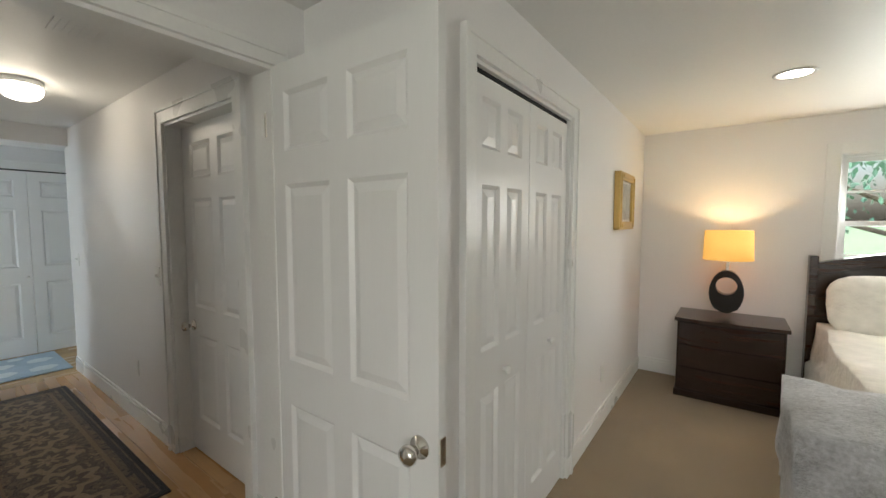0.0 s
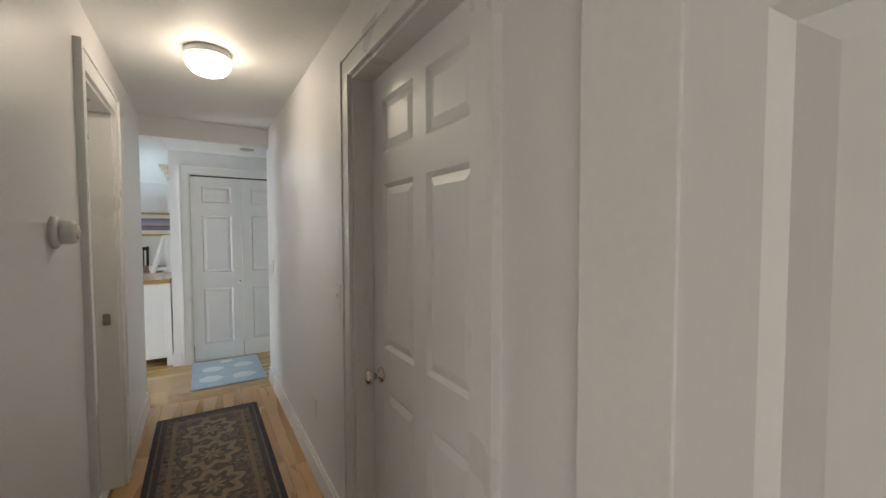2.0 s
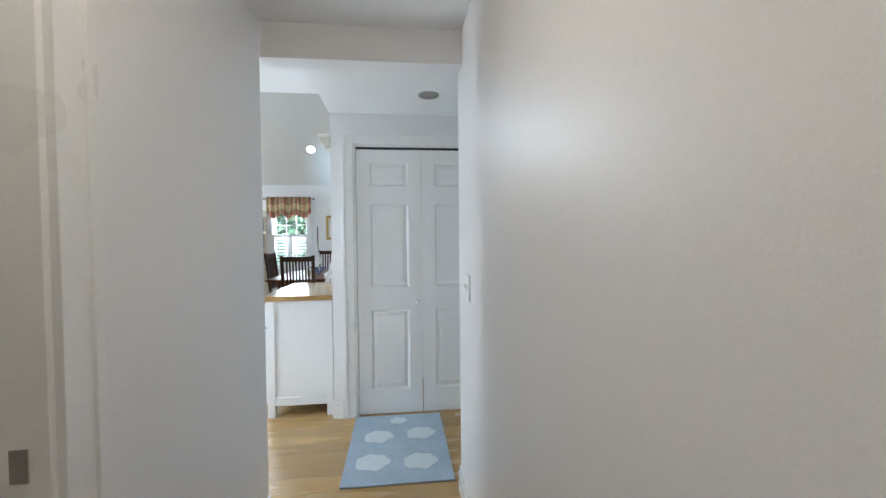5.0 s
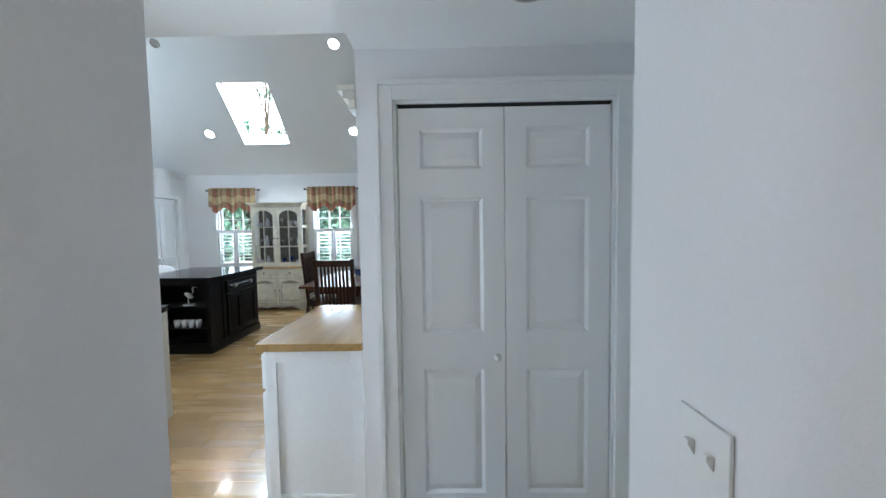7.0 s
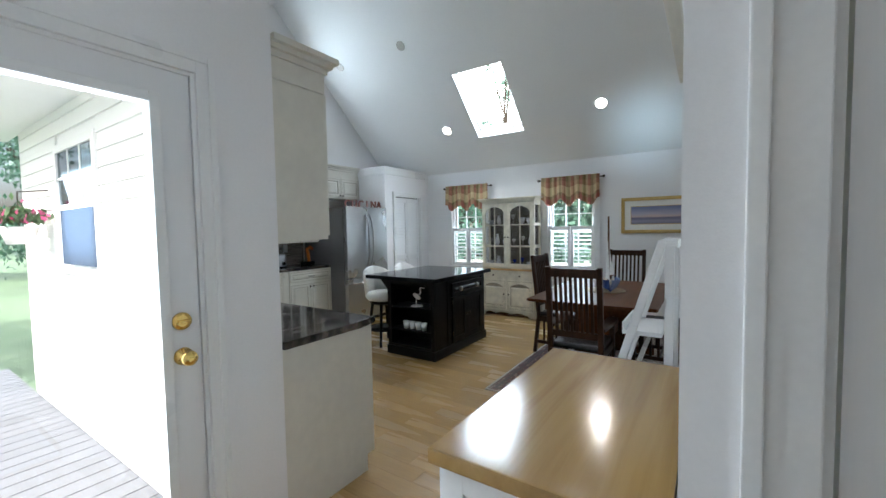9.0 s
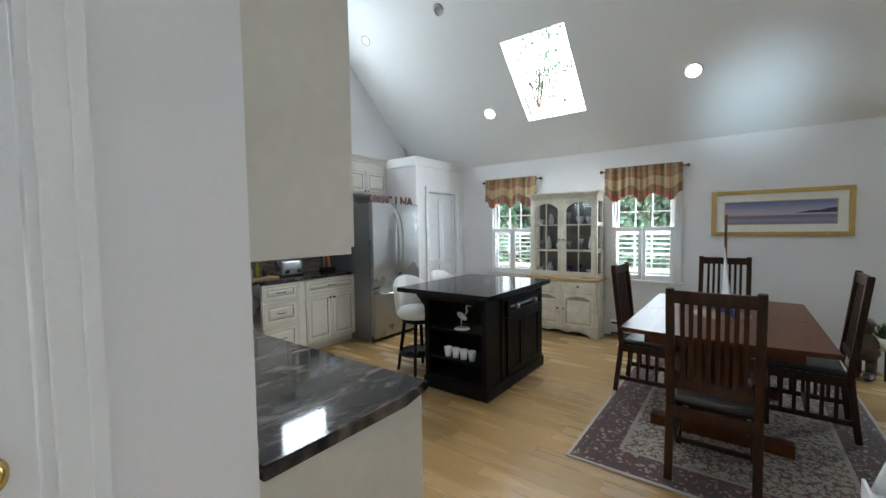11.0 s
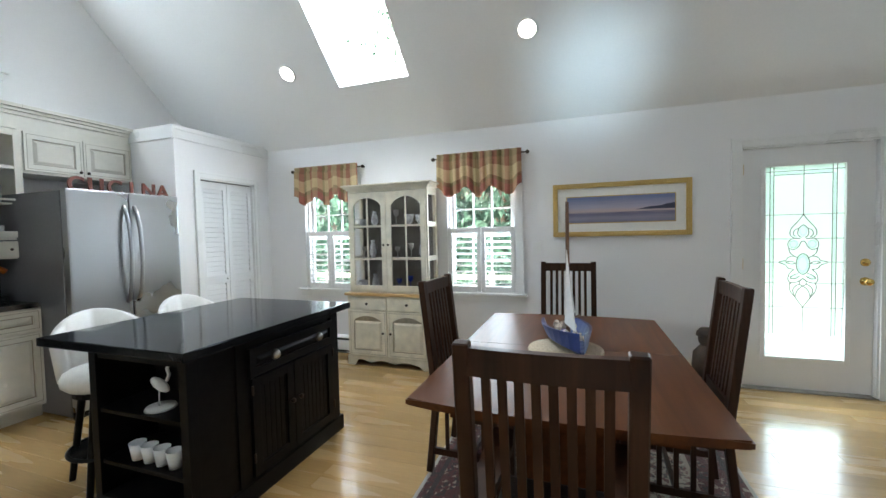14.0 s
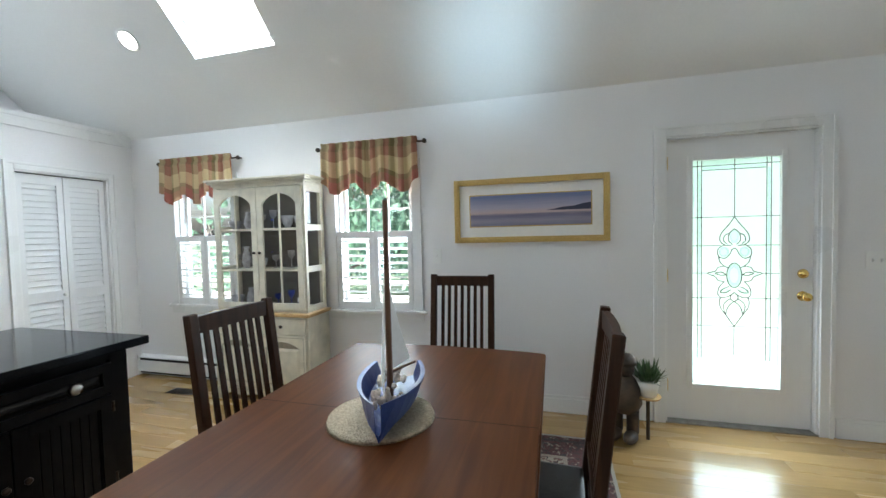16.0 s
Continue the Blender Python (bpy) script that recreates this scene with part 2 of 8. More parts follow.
# ---- the shell ----
def wall(name, x0, x1, y0, y1, z0, z1, holes=(), material=None, label="smooth white painted interior wall"):
    """An upright slab with openings (u0, u1, z0, z1), u along its longer side."""
    along_x = abs(x1 - x0) > abs(y1 - y0)
    a, b = (x0, x1) if along_x else (y0, y1)
    us = sorted({a, b, *[h[0] for h in holes], *[h[1] for h in holes]})
    zs = sorted({z0, z1, *[h[2] for h in holes], *[h[3] for h in holes]})
    bm = bmesh.new()
    for u0, u1 in zip(us, us[1:]):
        for w0, w1 in zip(zs, zs[1:]):
            if any(h[0] <= (u0 + u1) / 2 <= h[1] and h[2] <= (w0 + w1) / 2 <= h[3] for h in holes):
                continue
            if along_x:
                box(bm, u0, u1, y0, y1, w0, w1)
            else:
                box(bm, x0, x1, u0, u1, w0, w1)
    bmesh.ops.remove_doubles(bm, verts=bm.verts, dist=1e-5)
    return tagged(mesh_ob(name, bm, material or M_WALL), label, "wall", kind="structure")


XF, XN, YL, YR = -11.51, -6.41, -4.93, 3.6      # kitchen: far wall, near wall, cabinet wall, closing wall
EAVE, PITCH, FLATZ = 2.45, 0.95, 2.555
RIDGE = (XF + XN) / 2
HALLZ, FOYZ, BEDZ = 2.31, 2.24, 2.27


def vault(x):
    return EAVE + PITCH * min(x - XF, XN - x)


W1, W2, WZ = (-3.40, -2.70), (-1.59, -0.865), (0.76, 1.96)
FD = (1.03, 1.95)
HW = (-9.46, -8.66, 2.87, 3.88)
SW = (-3.75, -2.92, 1.18, 2.08)
ED = (-6.08, -5.16)

wall("wall_west", XF - 0.16, XF, YL - 0.15, YR + 0.15, 0, EAVE, [(*W1, *WZ), (*W2, *WZ), (*FD, 0, 2.05)])
wall("wall_kitchen_back", XN, XN + 0.14, YL - 0.15, -1.25, 0, FLATZ, [SW])
wall("wall_entry", XN, -4.82, -1.25, -1.11, 0, FLATZ, [(*ED, 0, 2.05)])
wall("wall_foyer_east", -4.94, -4.82, -1.11, 0.29, 0, FLATZ)
wall("wall_hall_south", -4.94, -1.30, 0.29, 0.385, 0, EAVE, [(-3.83, -3.17, 0, 2.04)])
wall("wall_hall_north", -5.075, -1.30, 1.31, 1.43, 0, EAVE, [(-2.67, -1.81, 0, 2.03)])
wall("wall_foyer_return", -5.12, -5.0, 1.43, 2.0, 0, EAVE)
wall("wall_side_door", -6.14, -5.12, 1.86, 2.0, 0, EAVE, [(-5.91, -5.125, 0, 2.03)])
wall("wall_closet", -6.14, -6.02, 0.51, 1.86, 0, EAVE, [(0.67, 1.67, 0, 2.02)])
wall("wall_buffet", -7.45, -6.14, 0.51, 0.63, 0, 2.17, material=M_GLOSSWALL, label="satin white wall behind the butcher block buffet")
wall("wall_dining_east", -7.45, -7.33, 0.63, YR, 0, 2.17)
wall("wall_dining_north", XF, -7.33, YR, YR + 0.15, 0, EAVE)
wall("wall_vault_header", XN, XN + 0.08, 0.51, YR, 2.29, FLATZ, label="white header between foyer ceiling and vault")
wall("wall_bedroom_door", -1.42, -1.30, 0.385, 1.31, 0, EAVE, [(0.41, 1.20, 0, 2.02)])
wall("wall_bedroom_west", -1.42, -1.30, -1.6, 0.29, 0, EAVE)
wall("wall_bedroom_closet_side", -1.30, -0.63, 1.33, 1.43, 0, EAVE)
wall("wall_bedroom_closet", -0.73, -0.63, 1.43, 4.6, 0, EAVE, [(1.50, 2.50, 0, 2.0)])
wall("wall_bedroom_north", -0.73, 3.4, 4.6, 4.75, 0, EAVE, [(0.72, 1.58, 0.9, 1.97)])
wall("wall_bedroom_east", 3.4, 3.52, -1.6, 4.75, 0, EAVE)
wall("wall_bedroom_south", -1.42, 3.4, -1.72, -1.6, 0, EAVE, [(0.2, 1.6, 0.85, 2.0)])
wall("wall_bath_south", -4.82, -1.42, -1.06, -0.96, 0, EAVE)
wall("wall_room_behind_door", -2.9, -1.6, 1.6, 1.66, 0, EAVE)
wall("wall_closet_back", -6.9, -6.8, 0.63, 2.0, 0, 2.17)

# gable over the cabinets, with the high window, and the plain one opposite
for name, y0, y1, hole in (("wall_south_gable", YL - 0.15, YL, HW), ("wall_north_gable", YR, YR + 0.15, None)):
    bm = bmesh.new()
    xs = [XF - 0.16, RIDGE, XN] + ([hole[0], hole[1]] if hole else [])
    xs = sorted(xs)
    low = 0 if hole else EAVE
    for a, b in zip(xs, xs[1:]):
        za, zb = vault(max(a, XF)), vault(b)
        spans = [(low, low, za, zb)]
        if hole and hole[0] <= (a + b) / 2 <= hole[1]:
            spans = [(low, low, hole[2], hole[2]), (hole[3], hole[3], za, zb)]
        for p, q, r, s in spans:
            prism(bm, [(a, y0, p), (b, y0, q), (b, y0, s), (a, y0, r)], (0, y1 - y0, 0))
    tagged(mesh_ob(name, bm, M_WALL), "white gable wall under the vaulted ceiling", "wall", kind="structure")

# the two slopes of the vault; the far one has the skylight
SKY = (-11.04, -10.25, -2.56, -1.79)
bm = bmesh.new()
xs, ys = [XF - 0.16, SKY[0], SKY[1], RIDGE], [YL - 0.15, SKY[2], SKY[3], YR + 0.15]
for i, (a, b) in enumerate(zip(xs, xs[1:])):
    for j, (c, d) in enumerate(zip(ys, ys[1:])):
        if i == 1 and j == 1:
            continue
        f = lambda x: EAVE + PITCH * (x - XF)
        prism(bm, [(a, c, f(a)), (b, c, f(b)), (b, d, f(b)), (a, d, f(a))], (-0.12, 0, 0.14))
tagged(mesh_ob("ceiling_vault_west", bm, M_CEIL), "white sloping ceiling with a skylight opening", "ceiling", kind="structure")
bm = prism(bmesh.new(), [(RIDGE, YL - 0.15, vault(RIDGE)), (XN - 0.11, YL - 0.15, vault(XN - 0.11)), (XN - 0.11, YR + 0.15, vault(XN - 0.11)), (RIDGE, YR + 0.15, vault(RIDGE))], (0.12, 0, 0.2))
tagged(mesh_ob("ceiling_vault_east", bm, M_CEIL), "white sloping ceiling of the vaulted kitchen", "ceiling", kind="structure")
for name, r, z in (("ceiling_hall", (-4.94, -1.36, 0.25, 1.44), HALLZ), ("ceiling_foyer_soffit", (-6.02, -5.06, 0.51, 1.86), FOYZ), ("ceiling_foyer", (XN - 0.115, -4.82, -1.2, 0.55), FLATZ), ("ceiling_foyer_edge", (XN - 0.115, XN + 0.14, YL - 0.15, -1.2), FLATZ), ("ceiling_closet_edge", (XN - 0.115, XN + 0.14, 0.55, YR + 0.15), FLATZ), ("ceiling_bedroom", (-1.36, 3.5, -1.7, 4.7), BEDZ), ("ceiling_bathroom", (-4.9, -1.36, -1.0, 0.25), HALLZ), ("ceiling_closet_top", (-7.45, -6.14, 0.51, YR), 2.17)):
    tagged(mesh_ob(name, B(r[0], r[1], r[2], r[3], z, z + (0.315 if "soffit" in name else 0.12)), M_CEIL), "flat white plaster ceiling", "ceiling", kind="structure")
tagged(mesh_ob("beam_hall_end", B(-5.06, -4.94, 0.386, 1.309, 2.15, HALLZ + 0.02), M_WALL), "boxed white beam across the hall's end", "beam", kind="structure")

wall("wall_hall_head", -5.06, -4.94, 0.386, 0.51, HALLZ + 0.02, FLATZ)
# floors
tagged(mesh_ob("floor_bedroom", B(-1.30, 3.4, -1.6, 4.6, -0.12, 0.0), M_CARPET), "beige brown cut pile carpet floor", "carpet", kind="structure")
tagged(mesh_ob("floor_bathroom", B(-4.82, -1.42, -0.96, 0.32, -0.12, 0.0), M_TILE), "pale tiled bathroom floor", "floor", kind="structure")
FLOOR_FOYER = tagged(mesh_ob("floor_foyer", B(XN, -4.94, -1.11, 1.86, -0.14, -0.012), M_SUBFLOOR), "light maple plank floor of the foyer", "floor", kind="structure")
FLOOR = tagged(mesh_ob("floor", B(XF, XN, YL, YR, -0.14, -0.012), M_SUBFLOOR), "light maple plank floor of the kitchen", "floor", kind="structure")
FLOOR_HALL = tagged(mesh_ob("floor_hall", B(-4.94, -1.30, 0.32, 1.6, -0.14, -0.012), M_SUBFLOOR), "honey oak plank floor of the hall", "floor", kind="structure")


def trim(name, boxes, label, category="trim", r=0.004, material=None):
    bm = bmesh.new()
    for b in boxes:
        box(bm, *b, r=r)
    return tagged(mesh_ob(name, bm, material or M_TRIM), label, category, kind="structure")


def baseboard(name, a, b, side):
    """A skirting along the line a-b on the room's side: tall board and rounded cap."""
    (x0, y0), (x1, y1) = a, b
    d, e = 0.014, 0.009
    if x0 == x1:
        bs = [(x0, x0 + side * d, y0, y1, 0, 0.11), (x0, x0 + side * e, y0, y1, 0.11, 0.135)]
    else:
        bs = [(x0, x1, y0, y0 + side * d, 0, 0.11), (x0, x1, y0, y0 + side * e, 0.11, 0.135)]
    bs = [(min(p[0], p[1]), max(p[0], p[1]), min(p[2], p[3]), max(p[2], p[3]), p[4], p[5]) for p in bs]
    return trim(name, bs, "white painted wooden baseboard", "baseboard", 0.003)


baseboard("baseboard", (-4.94, 0.385), (-3.92, 0.385), 1)
baseboard("baseboard", (-3.08, 0.385), (-1.42, 0.385), 1)
baseboard("baseboard", (-5.075, 1.31), (-2.76, 1.31), -1)
baseboard("baseboard", (-1.72, 1.31), (-1.42, 1.31), -1)
baseboard("baseboard", (XN, -1.11), (-6.16, -1.11), 1)
baseboard("baseboard", (-4.94, -1.11), (-4.94, 0.385), -1)
baseboard("baseboard", (-6.02, 0.51), (-6.02, 0.58), 1)
baseboard("baseboard", (-6.02, 1.76), (-6.02, 1.86), 1)
baseboard("baseboard", (-7.45, 0.51), (-6.02, 0.51), -1)
baseboard("baseboard", (-7.45, 0.51), (-7.45, YR), -1)
baseboard("baseboard", (XF, -0.6), (XF, 0.94), 1)
baseboard("baseboard", (XF, 2.04), (XF, YR), 1)
baseboard("baseboard", (-0.63, 2.60), (-0.63, 4.6), 1)
baseboard("baseboard", (-0.63, 4.6), (3.4, 4.6), -1)


def casing(name, plane, at, u0, u1, z1, side, w=0.085, jamb=0.12, sill=None):
    """Door or window casing round an opening, with the lined jamb behind it. plane: the wall's axis."""
    d, e = 0.018 * side, 0.026 * side
    zb = sill if sill is not None else 0.0
    j = 0.018
    flat = [(u0 - w, u0 + 0.004, 0, d, zb, z1 + w), (u1 - 0.004, u1 + w, 0, d, zb, z1 + w), (u0 + 0.004, u1 - 0.004, 0, d, z1 - 0.004, z1 + w)]
    back = [(u0 - w - 0.002, u0 - w + 0.022, -0.004 * side, e, zb, z1 + w + 0.003), (u1 + w - 0.022, u1 + w + 0.002, -0.004 * side, e, zb, z1 + w + 0.003), (u0 - w + 0.022, u1 + w - 0.022, -0.004 * side, e - 0.001 * side, z1 + w - 0.02, z1 + w + 0.002)]
    lining = [(u0 - 0.001, u0 + j, -jamb * side, 0.001 * side, zb, z1), (u1 - j, u1 + 0.001, -jamb * side, 0.001 * side, zb, z1), (u0 + j, u1 - j, -jamb * side, 0.001 * side, z1 - j, z1 + 0.001)]
    bs = []
    for a, b, c, f, g, h in flat + back + lining:
        c, f = min(c, f) + at, max(c, f) + at
        bs.append((c, f, a, b, g, h) if plane == "x" else (a, b, c, f, g, h))
    return trim(name, bs, "white moulded door casing" if sill is None else "white window casing", "casing", 0.003)


casing("trim_bath_door", "y", 0.385, -3.83, -3.17, 2.04, 1, jamb=0.095)
casing("trim_hall_door", "y", 1.31, -2.67, -1.81, 2.03, -1)
casing("trim_hall_closet", "x", -6.02, 0.67, 1.67, 2.02, 1, w=0.08)
casing("trim_side_door", "y", 1.86, -5.91, -5.27, 2.03, -1, w=0.075)
casing("trim_entry_door", "y", -1.11, ED[0], ED[1], 2.05, 1, w=0.06, jamb=0.14)
casing("trim_front_door", "x", XF, FD[0], FD[1], 2.05, 1, w=0.07, jamb=0.16)
casing("trim_bedroom_door", "x", -1.30, 0.41, 1.20, 2.02, 1, w=0.06)
casing("trim_bedroom_closet", "x", -0.63, 1.50, 2.50, 2.0, 1, w=0.07, jamb=0.1)


# ---- doors ----
ROWS6 = ((0.22, 0.75), (0.92, 1.57), (1.69, 1.90))


def panel_leaf(owner, w, h, t=0.035, cols=2, rows=ROWS6, stile=0.105, mull=0.09, x0=0.0, material=None, name="leaf"):
    """A panelled door leaf: frame of stiles and rails, and each raised panel with its sunk moulding, on both faces."""
    material = material or M_DOOR
    pw = (w - 2 * stile - (cols - 1) * mull) / cols
    xs = [(x0 + stile + i * (pw + mull), x0 + stile + i * (pw + mull) + pw) for i in range(cols)]
    bm = bmesh.new()
    box(bm, x0, xs[0][0], -t / 2, t / 2, 0, h)
    box(bm, xs[-1][1], x0 + w, -t / 2, t / 2, 0, h)
    zr = [0.0] + [z for r in rows for z in r] + [h]
    for a, b in zip(zr[::2], zr[1::2]):
        box(bm, xs[0][0], xs[-1][1], -t / 2, t / 2, a, b)
    for (a, b), (c, d) in zip(xs, xs[1:]):
        for p, q in rows:
            box(bm, b, c, -t / 2, t / 2, p, q)
    leaf = part(name, bm, material, owner)
    for a, b in xs:
        for p, q in rows:
            bm = bmesh.new()
            for s in (-1, 1):
                o = s * t / 2
                k = s * (t / 2 - 0.012)
                ins = 0.015
                A = [(a, o, p), (b, o, p), (b, o, q), (a, o, q)]
                C = [(a + ins, k, p + ins), (b - ins, k, p + ins), (b - ins, k, q - ins), (a + ins, k, q - ins)]
                va, vc = [bm.verts.new(v) for v in A], [bm.verts.new(v) for v in C]
                for i in range(4):
                    bm.faces.new((va[i], va[(i + 1) % 4], vc[(i + 1) % 4], vc[i]))
                frustum(bm, a + ins, b - ins, p + ins, q - ins, k, s * (t / 2 - 0.003), 0.03)
            part("panel", bm, material, leaf)
    return leaf


def knob(owner, x, z, t=0.035, material=None, sides=(-1, 1), name="knob", label="round polished nickel knob"):
    material = material or M_CHROME
    for s in sides:
        bm = bmesh.new()
        o = s * t / 2
        lathe(bm, [(0.001, o), (0.033, o), (0.033, o + s * 0.006), (0.013, o + s * 0.010), (0.012, o + s * 0.03), (0.022, o + s * 0.036), (0.029, o + s * 0.05), (0.026, o + s * 0.063), (0.012, o + s * 0.069), (0.001, o + s * 0.07)], 20, (x, 0, z), "Y")
        part(name, smooth(bm), material, owner, label)


def small_knob(owner, x, y, z, r=0.014, material=None, label="small round dark knob"):
    bm = lathe(bmesh.new(), [(0.001, y), (r * 0.5, y), (r * 0.45, y - r * 0.7), (r, y - r), (r, y - r * 1.6), (r * 0.6, y - r * 2), (0.001, y - r * 2)], 12, (x, 0, z), "Y")
    return part("knob", smooth(bm), material or M_BRONZE, owner, label)


# bedroom door, standing open against the closet's side
d = thing("door_bedroom", pose(-1.335, 1.205, 0.012), "white six-panel bedroom door standing open", "door", kind="structure")
panel_leaf(d, 0.80, 2.0)
knob(d, 0.735, 0.80, sides=(-1,))
part("latch_plate", B(0.799, 0.803, -0.012, 0.012, 0.76, 0.84), M_CHROME, d, "nickel latch plate")
for z in (0.25, 1.75):
    part("hinge", rod(bmesh.new(), (-0.004, -0.02, z), (-0.004, -0.02, z + 0.09), 0.007), M_CHROME, d)

# shut door in the hall
d = thing("door_hall", pose(-2.65, 1.41, 0.012), "white six-panel hall door, shut", "door", kind="structure")
panel_leaf(d, 0.82, 2.0)
knob(d, 0.075, 0.80, sides=(-1,), label="brushed nickel knob")

# side door in the foyer
d = thing("door_side", pose(-5.888, 1.94, 0.012), "white panelled side door, shut", "door", kind="structure")
panel_leaf(d, 0.60, 2.0)
knob(d, 0.085, 0.81, sides=(-1,))


def bifold(name, m, w, h, cols, label, rows, stile, knob_x, group_kind="structure"):
    d = thing(name, m, label, "bifold door", kind=group_kind)
    half = w / 2
    for i in range(2):
        lf = panel_leaf(d, half - 0.006, h, 0.03, cols, rows, stile, 0.06, x0=i * half + 0.003)
        small_knob(d, knob_x[i], -0.015, 0.84, 0.017, M_PLATE, "small white knob") if knob_x[i] else None
    part("track", B(0, w, -0.012, 0.012, h + 0.006, h + 0.02), M_DARK, d, "dark gap of the bifold track")
    return d


R3 = ((0.18, 0.78), (0.95, 1.57), (1.70, 1.88))
bifold("door_hall_closet", pose(-6.045, 0.692, 0.012, 0, 0, 90), 0.956, 1.972, 1, "white panelled bifold closet door, shut", R3, 0.095, (0.44, None))
bifold("door_bedroom_closet", pose(-0.66, 1.522, 0.012, 0, 0, 90), 0.956, 1.95, 2, "white panelled bifold bedroom closet door", R3, 0.07, (0.25, 0.73))


def glazed_door(name, m, w, h, g, label, lead=False):
    """A white steel door with one large pane in a raised lite frame. g: the pane x0, x1, z0, z1."""
    d = thing(name, m, label, "door", kind="structure")
    t = 0.044
    bm = bmesh.new()
    box(bm, 0, g[0], -t / 2, t / 2, 0, h)
    box(bm, g[1], w, -t / 2, t / 2, 0, h)
    box(bm, g[0], g[1], -t / 2, t / 2, 0, g[2])
    box(bm, g[0], g[1], -t / 2, t / 2, g[3], h)
    part("leaf", bm, M_DOOR, d)
    bm = bmesh.new()
    f = 0.03
    for b in ((g[0] - f, g[0] + 0.006, g[2] - f, g[3] + f), (g[1] - 0.006, g[1] + f, g[2] - f, g[3] + f), (g[0] + 0.006, g[1] - 0.006, g[2] - f, g[2] + 0.006), (g[0] + 0.006, g[1] - 0.006, g[3] - 0.006, g[3] + f)):
        box(bm, b[0], b[1], -t / 2 - 0.01, t / 2 + 0.01, b[2], b[3], r=0.004)
    part("lite_frame", bm, M_TRIM, d)
    pane = part("pane", B(g[0], g[1], -0.003, 0.003, g[2], g[3]), M_LEADGLASS if lead else M_GLASS, d, "textured leaded glass pane" if lead else "clear glass pane")
    pane.visible_shadow = False
    return d, pane


M_LEADGLASS = bpy.data.materials.new("textured_glass")
M_LEADGLASS.use_nodes = True
n, l = M_LEADGLASS.node_tree.nodes, M_LEADGLASS.node_tree.links
n.clear()
out, mx = n.new("ShaderNodeOutputMaterial"), n.new("ShaderNodeMixShader")
rf, tl = n.new("ShaderNodeBsdfRefraction"), n.new("ShaderNodeBsdfTranslucent")
rf.inputs["Roughness"].default_value, rf.inputs["IOR"].default_value = 0.5, 1.2
rf.inputs["Color"].default_value = (0.9, 1.0, 0.96, 1)
tl.inputs["Color"].default_value = (0.85, 0.95, 0.92, 1)
mx.inputs["Fac"].default_value = 0.35
l.new(rf.outputs[0], mx.inputs[1]), l.new(tl.outputs[0], mx.inputs[2]), l.new(mx.outputs[0], out.inputs["Surface"])
M_LEAD = mat("lead_came", (0.03, 0.036, 0.034), 0.45, 0.5)

ed, _ = glazed_door("door_entry", pose(ED[0] + 0.022, -1.138, 0.012), ED[1] - ED[0] - 0.044, 2.02, (0.13, 0.745, 0.27, 1.90), "white glazed exterior door to the deck")
for z, r in ((0.955, 0.0), (1.09, 1.0)):
    bm = bmesh.new()
    if r:
        lathe(bm, [(0.001, 0.022), (0.034, 0.022), (0.032, 0.034), (0.018, 0.038), (0.001, 0.038)], 20, (0.065, 0, z), "Y")
        box(bm, 0.045, 0.085, 0.036, 0.052, z - 0.006, z + 0.006, r=0.003)
        part("deadbolt", smooth(bm), M_BRASS, ed, "polished brass deadbolt")
    else:
        knob(ed, 0.065, z, 0.044, M_BRASS, (1,), label="polished brass knob")

fd, fpane = glazed_door("door_front", pose(XF - 0.06, FD[0] + 0.022, 0.02, 0, 0, 90), FD[1] - FD[0] - 0.044, 2.015, (0.16, 0.70, 0.26, 1.86), "white front door with a leaded glass pane", True)
knob(fd, 0.82, 0.91, 0.044, M_BRASS, (-1,), label="polished brass knob")
bm = lathe(bmesh.new(), [(0.001, -0.022), (0.032, -0.022), (0.03, -0.034), (0.012, -0.05), (0.001, -0.05)], 20, (0.82, 0, 1.06), "Y")
part("deadbolt", smooth(bm), M_BRASS, fd, "polished brass deadbolt")
for z in (0.2, 1.0, 1.8):
    part("hinge", rod(bmesh.new(), (0.002, -0.028, z), (0.002, -0.028, z + 0.09), 0.007), M_BRASS, fd)
# leaded pattern: border lines, cross lines and the flower of bevels
CX, CZ = 0.43, 1.13


def came(pts, r=0.0026, label=""):
    return part("came", tube(bmesh.new(), [(x, -0.008, z) for x, z in pts], r, 6), M_LEAD, fpane, label)


for x in (0.202, 0.228, 0.618, 0.645):
    came([(x, 0.45), (x, 1.86)])
for z in (1.815, 1.785):
    came([(0.16, z), (0.70, z)] if z > 1.8 else [(0.228, z), (0.618, z)])
for z in (1.455, 1.255, 1.06, 0.885, 0.685):
    for s in (-1, 1):
        came([(CX + s * 0.27, z), (CX + s * {1.455: 0.0, 1.255: 0.08, 1.06: 0.16, 0.885: 0.08, 0.685: 0.0}[z], z)], 0.002)
came([(CX, 1.455), (CX, 1.86)])
came([(CX, 0.48), (CX, 0.685)])


def curve(pts, k=6):
    """A smooth line of came through a few points."""
    out_ = []
    q = [pts[0], *pts, pts[-1]]
    for a, b, c, d in zip(q, q[1:], q[2:], q[3:]):
        for i in range(k):
            t = i / k
            out_.append(tuple(0.5 * (2 * b[j] + (c[j] - a[j]) * t + (2 * a[j] - 5 * b[j] + 4 * c[j] - d[j]) * t * t + (3 * b[j] - a[j] - 3 * c[j] + d[j]) * t ** 3) for j in (0, 1)))
    return out_ + [pts[-1]]


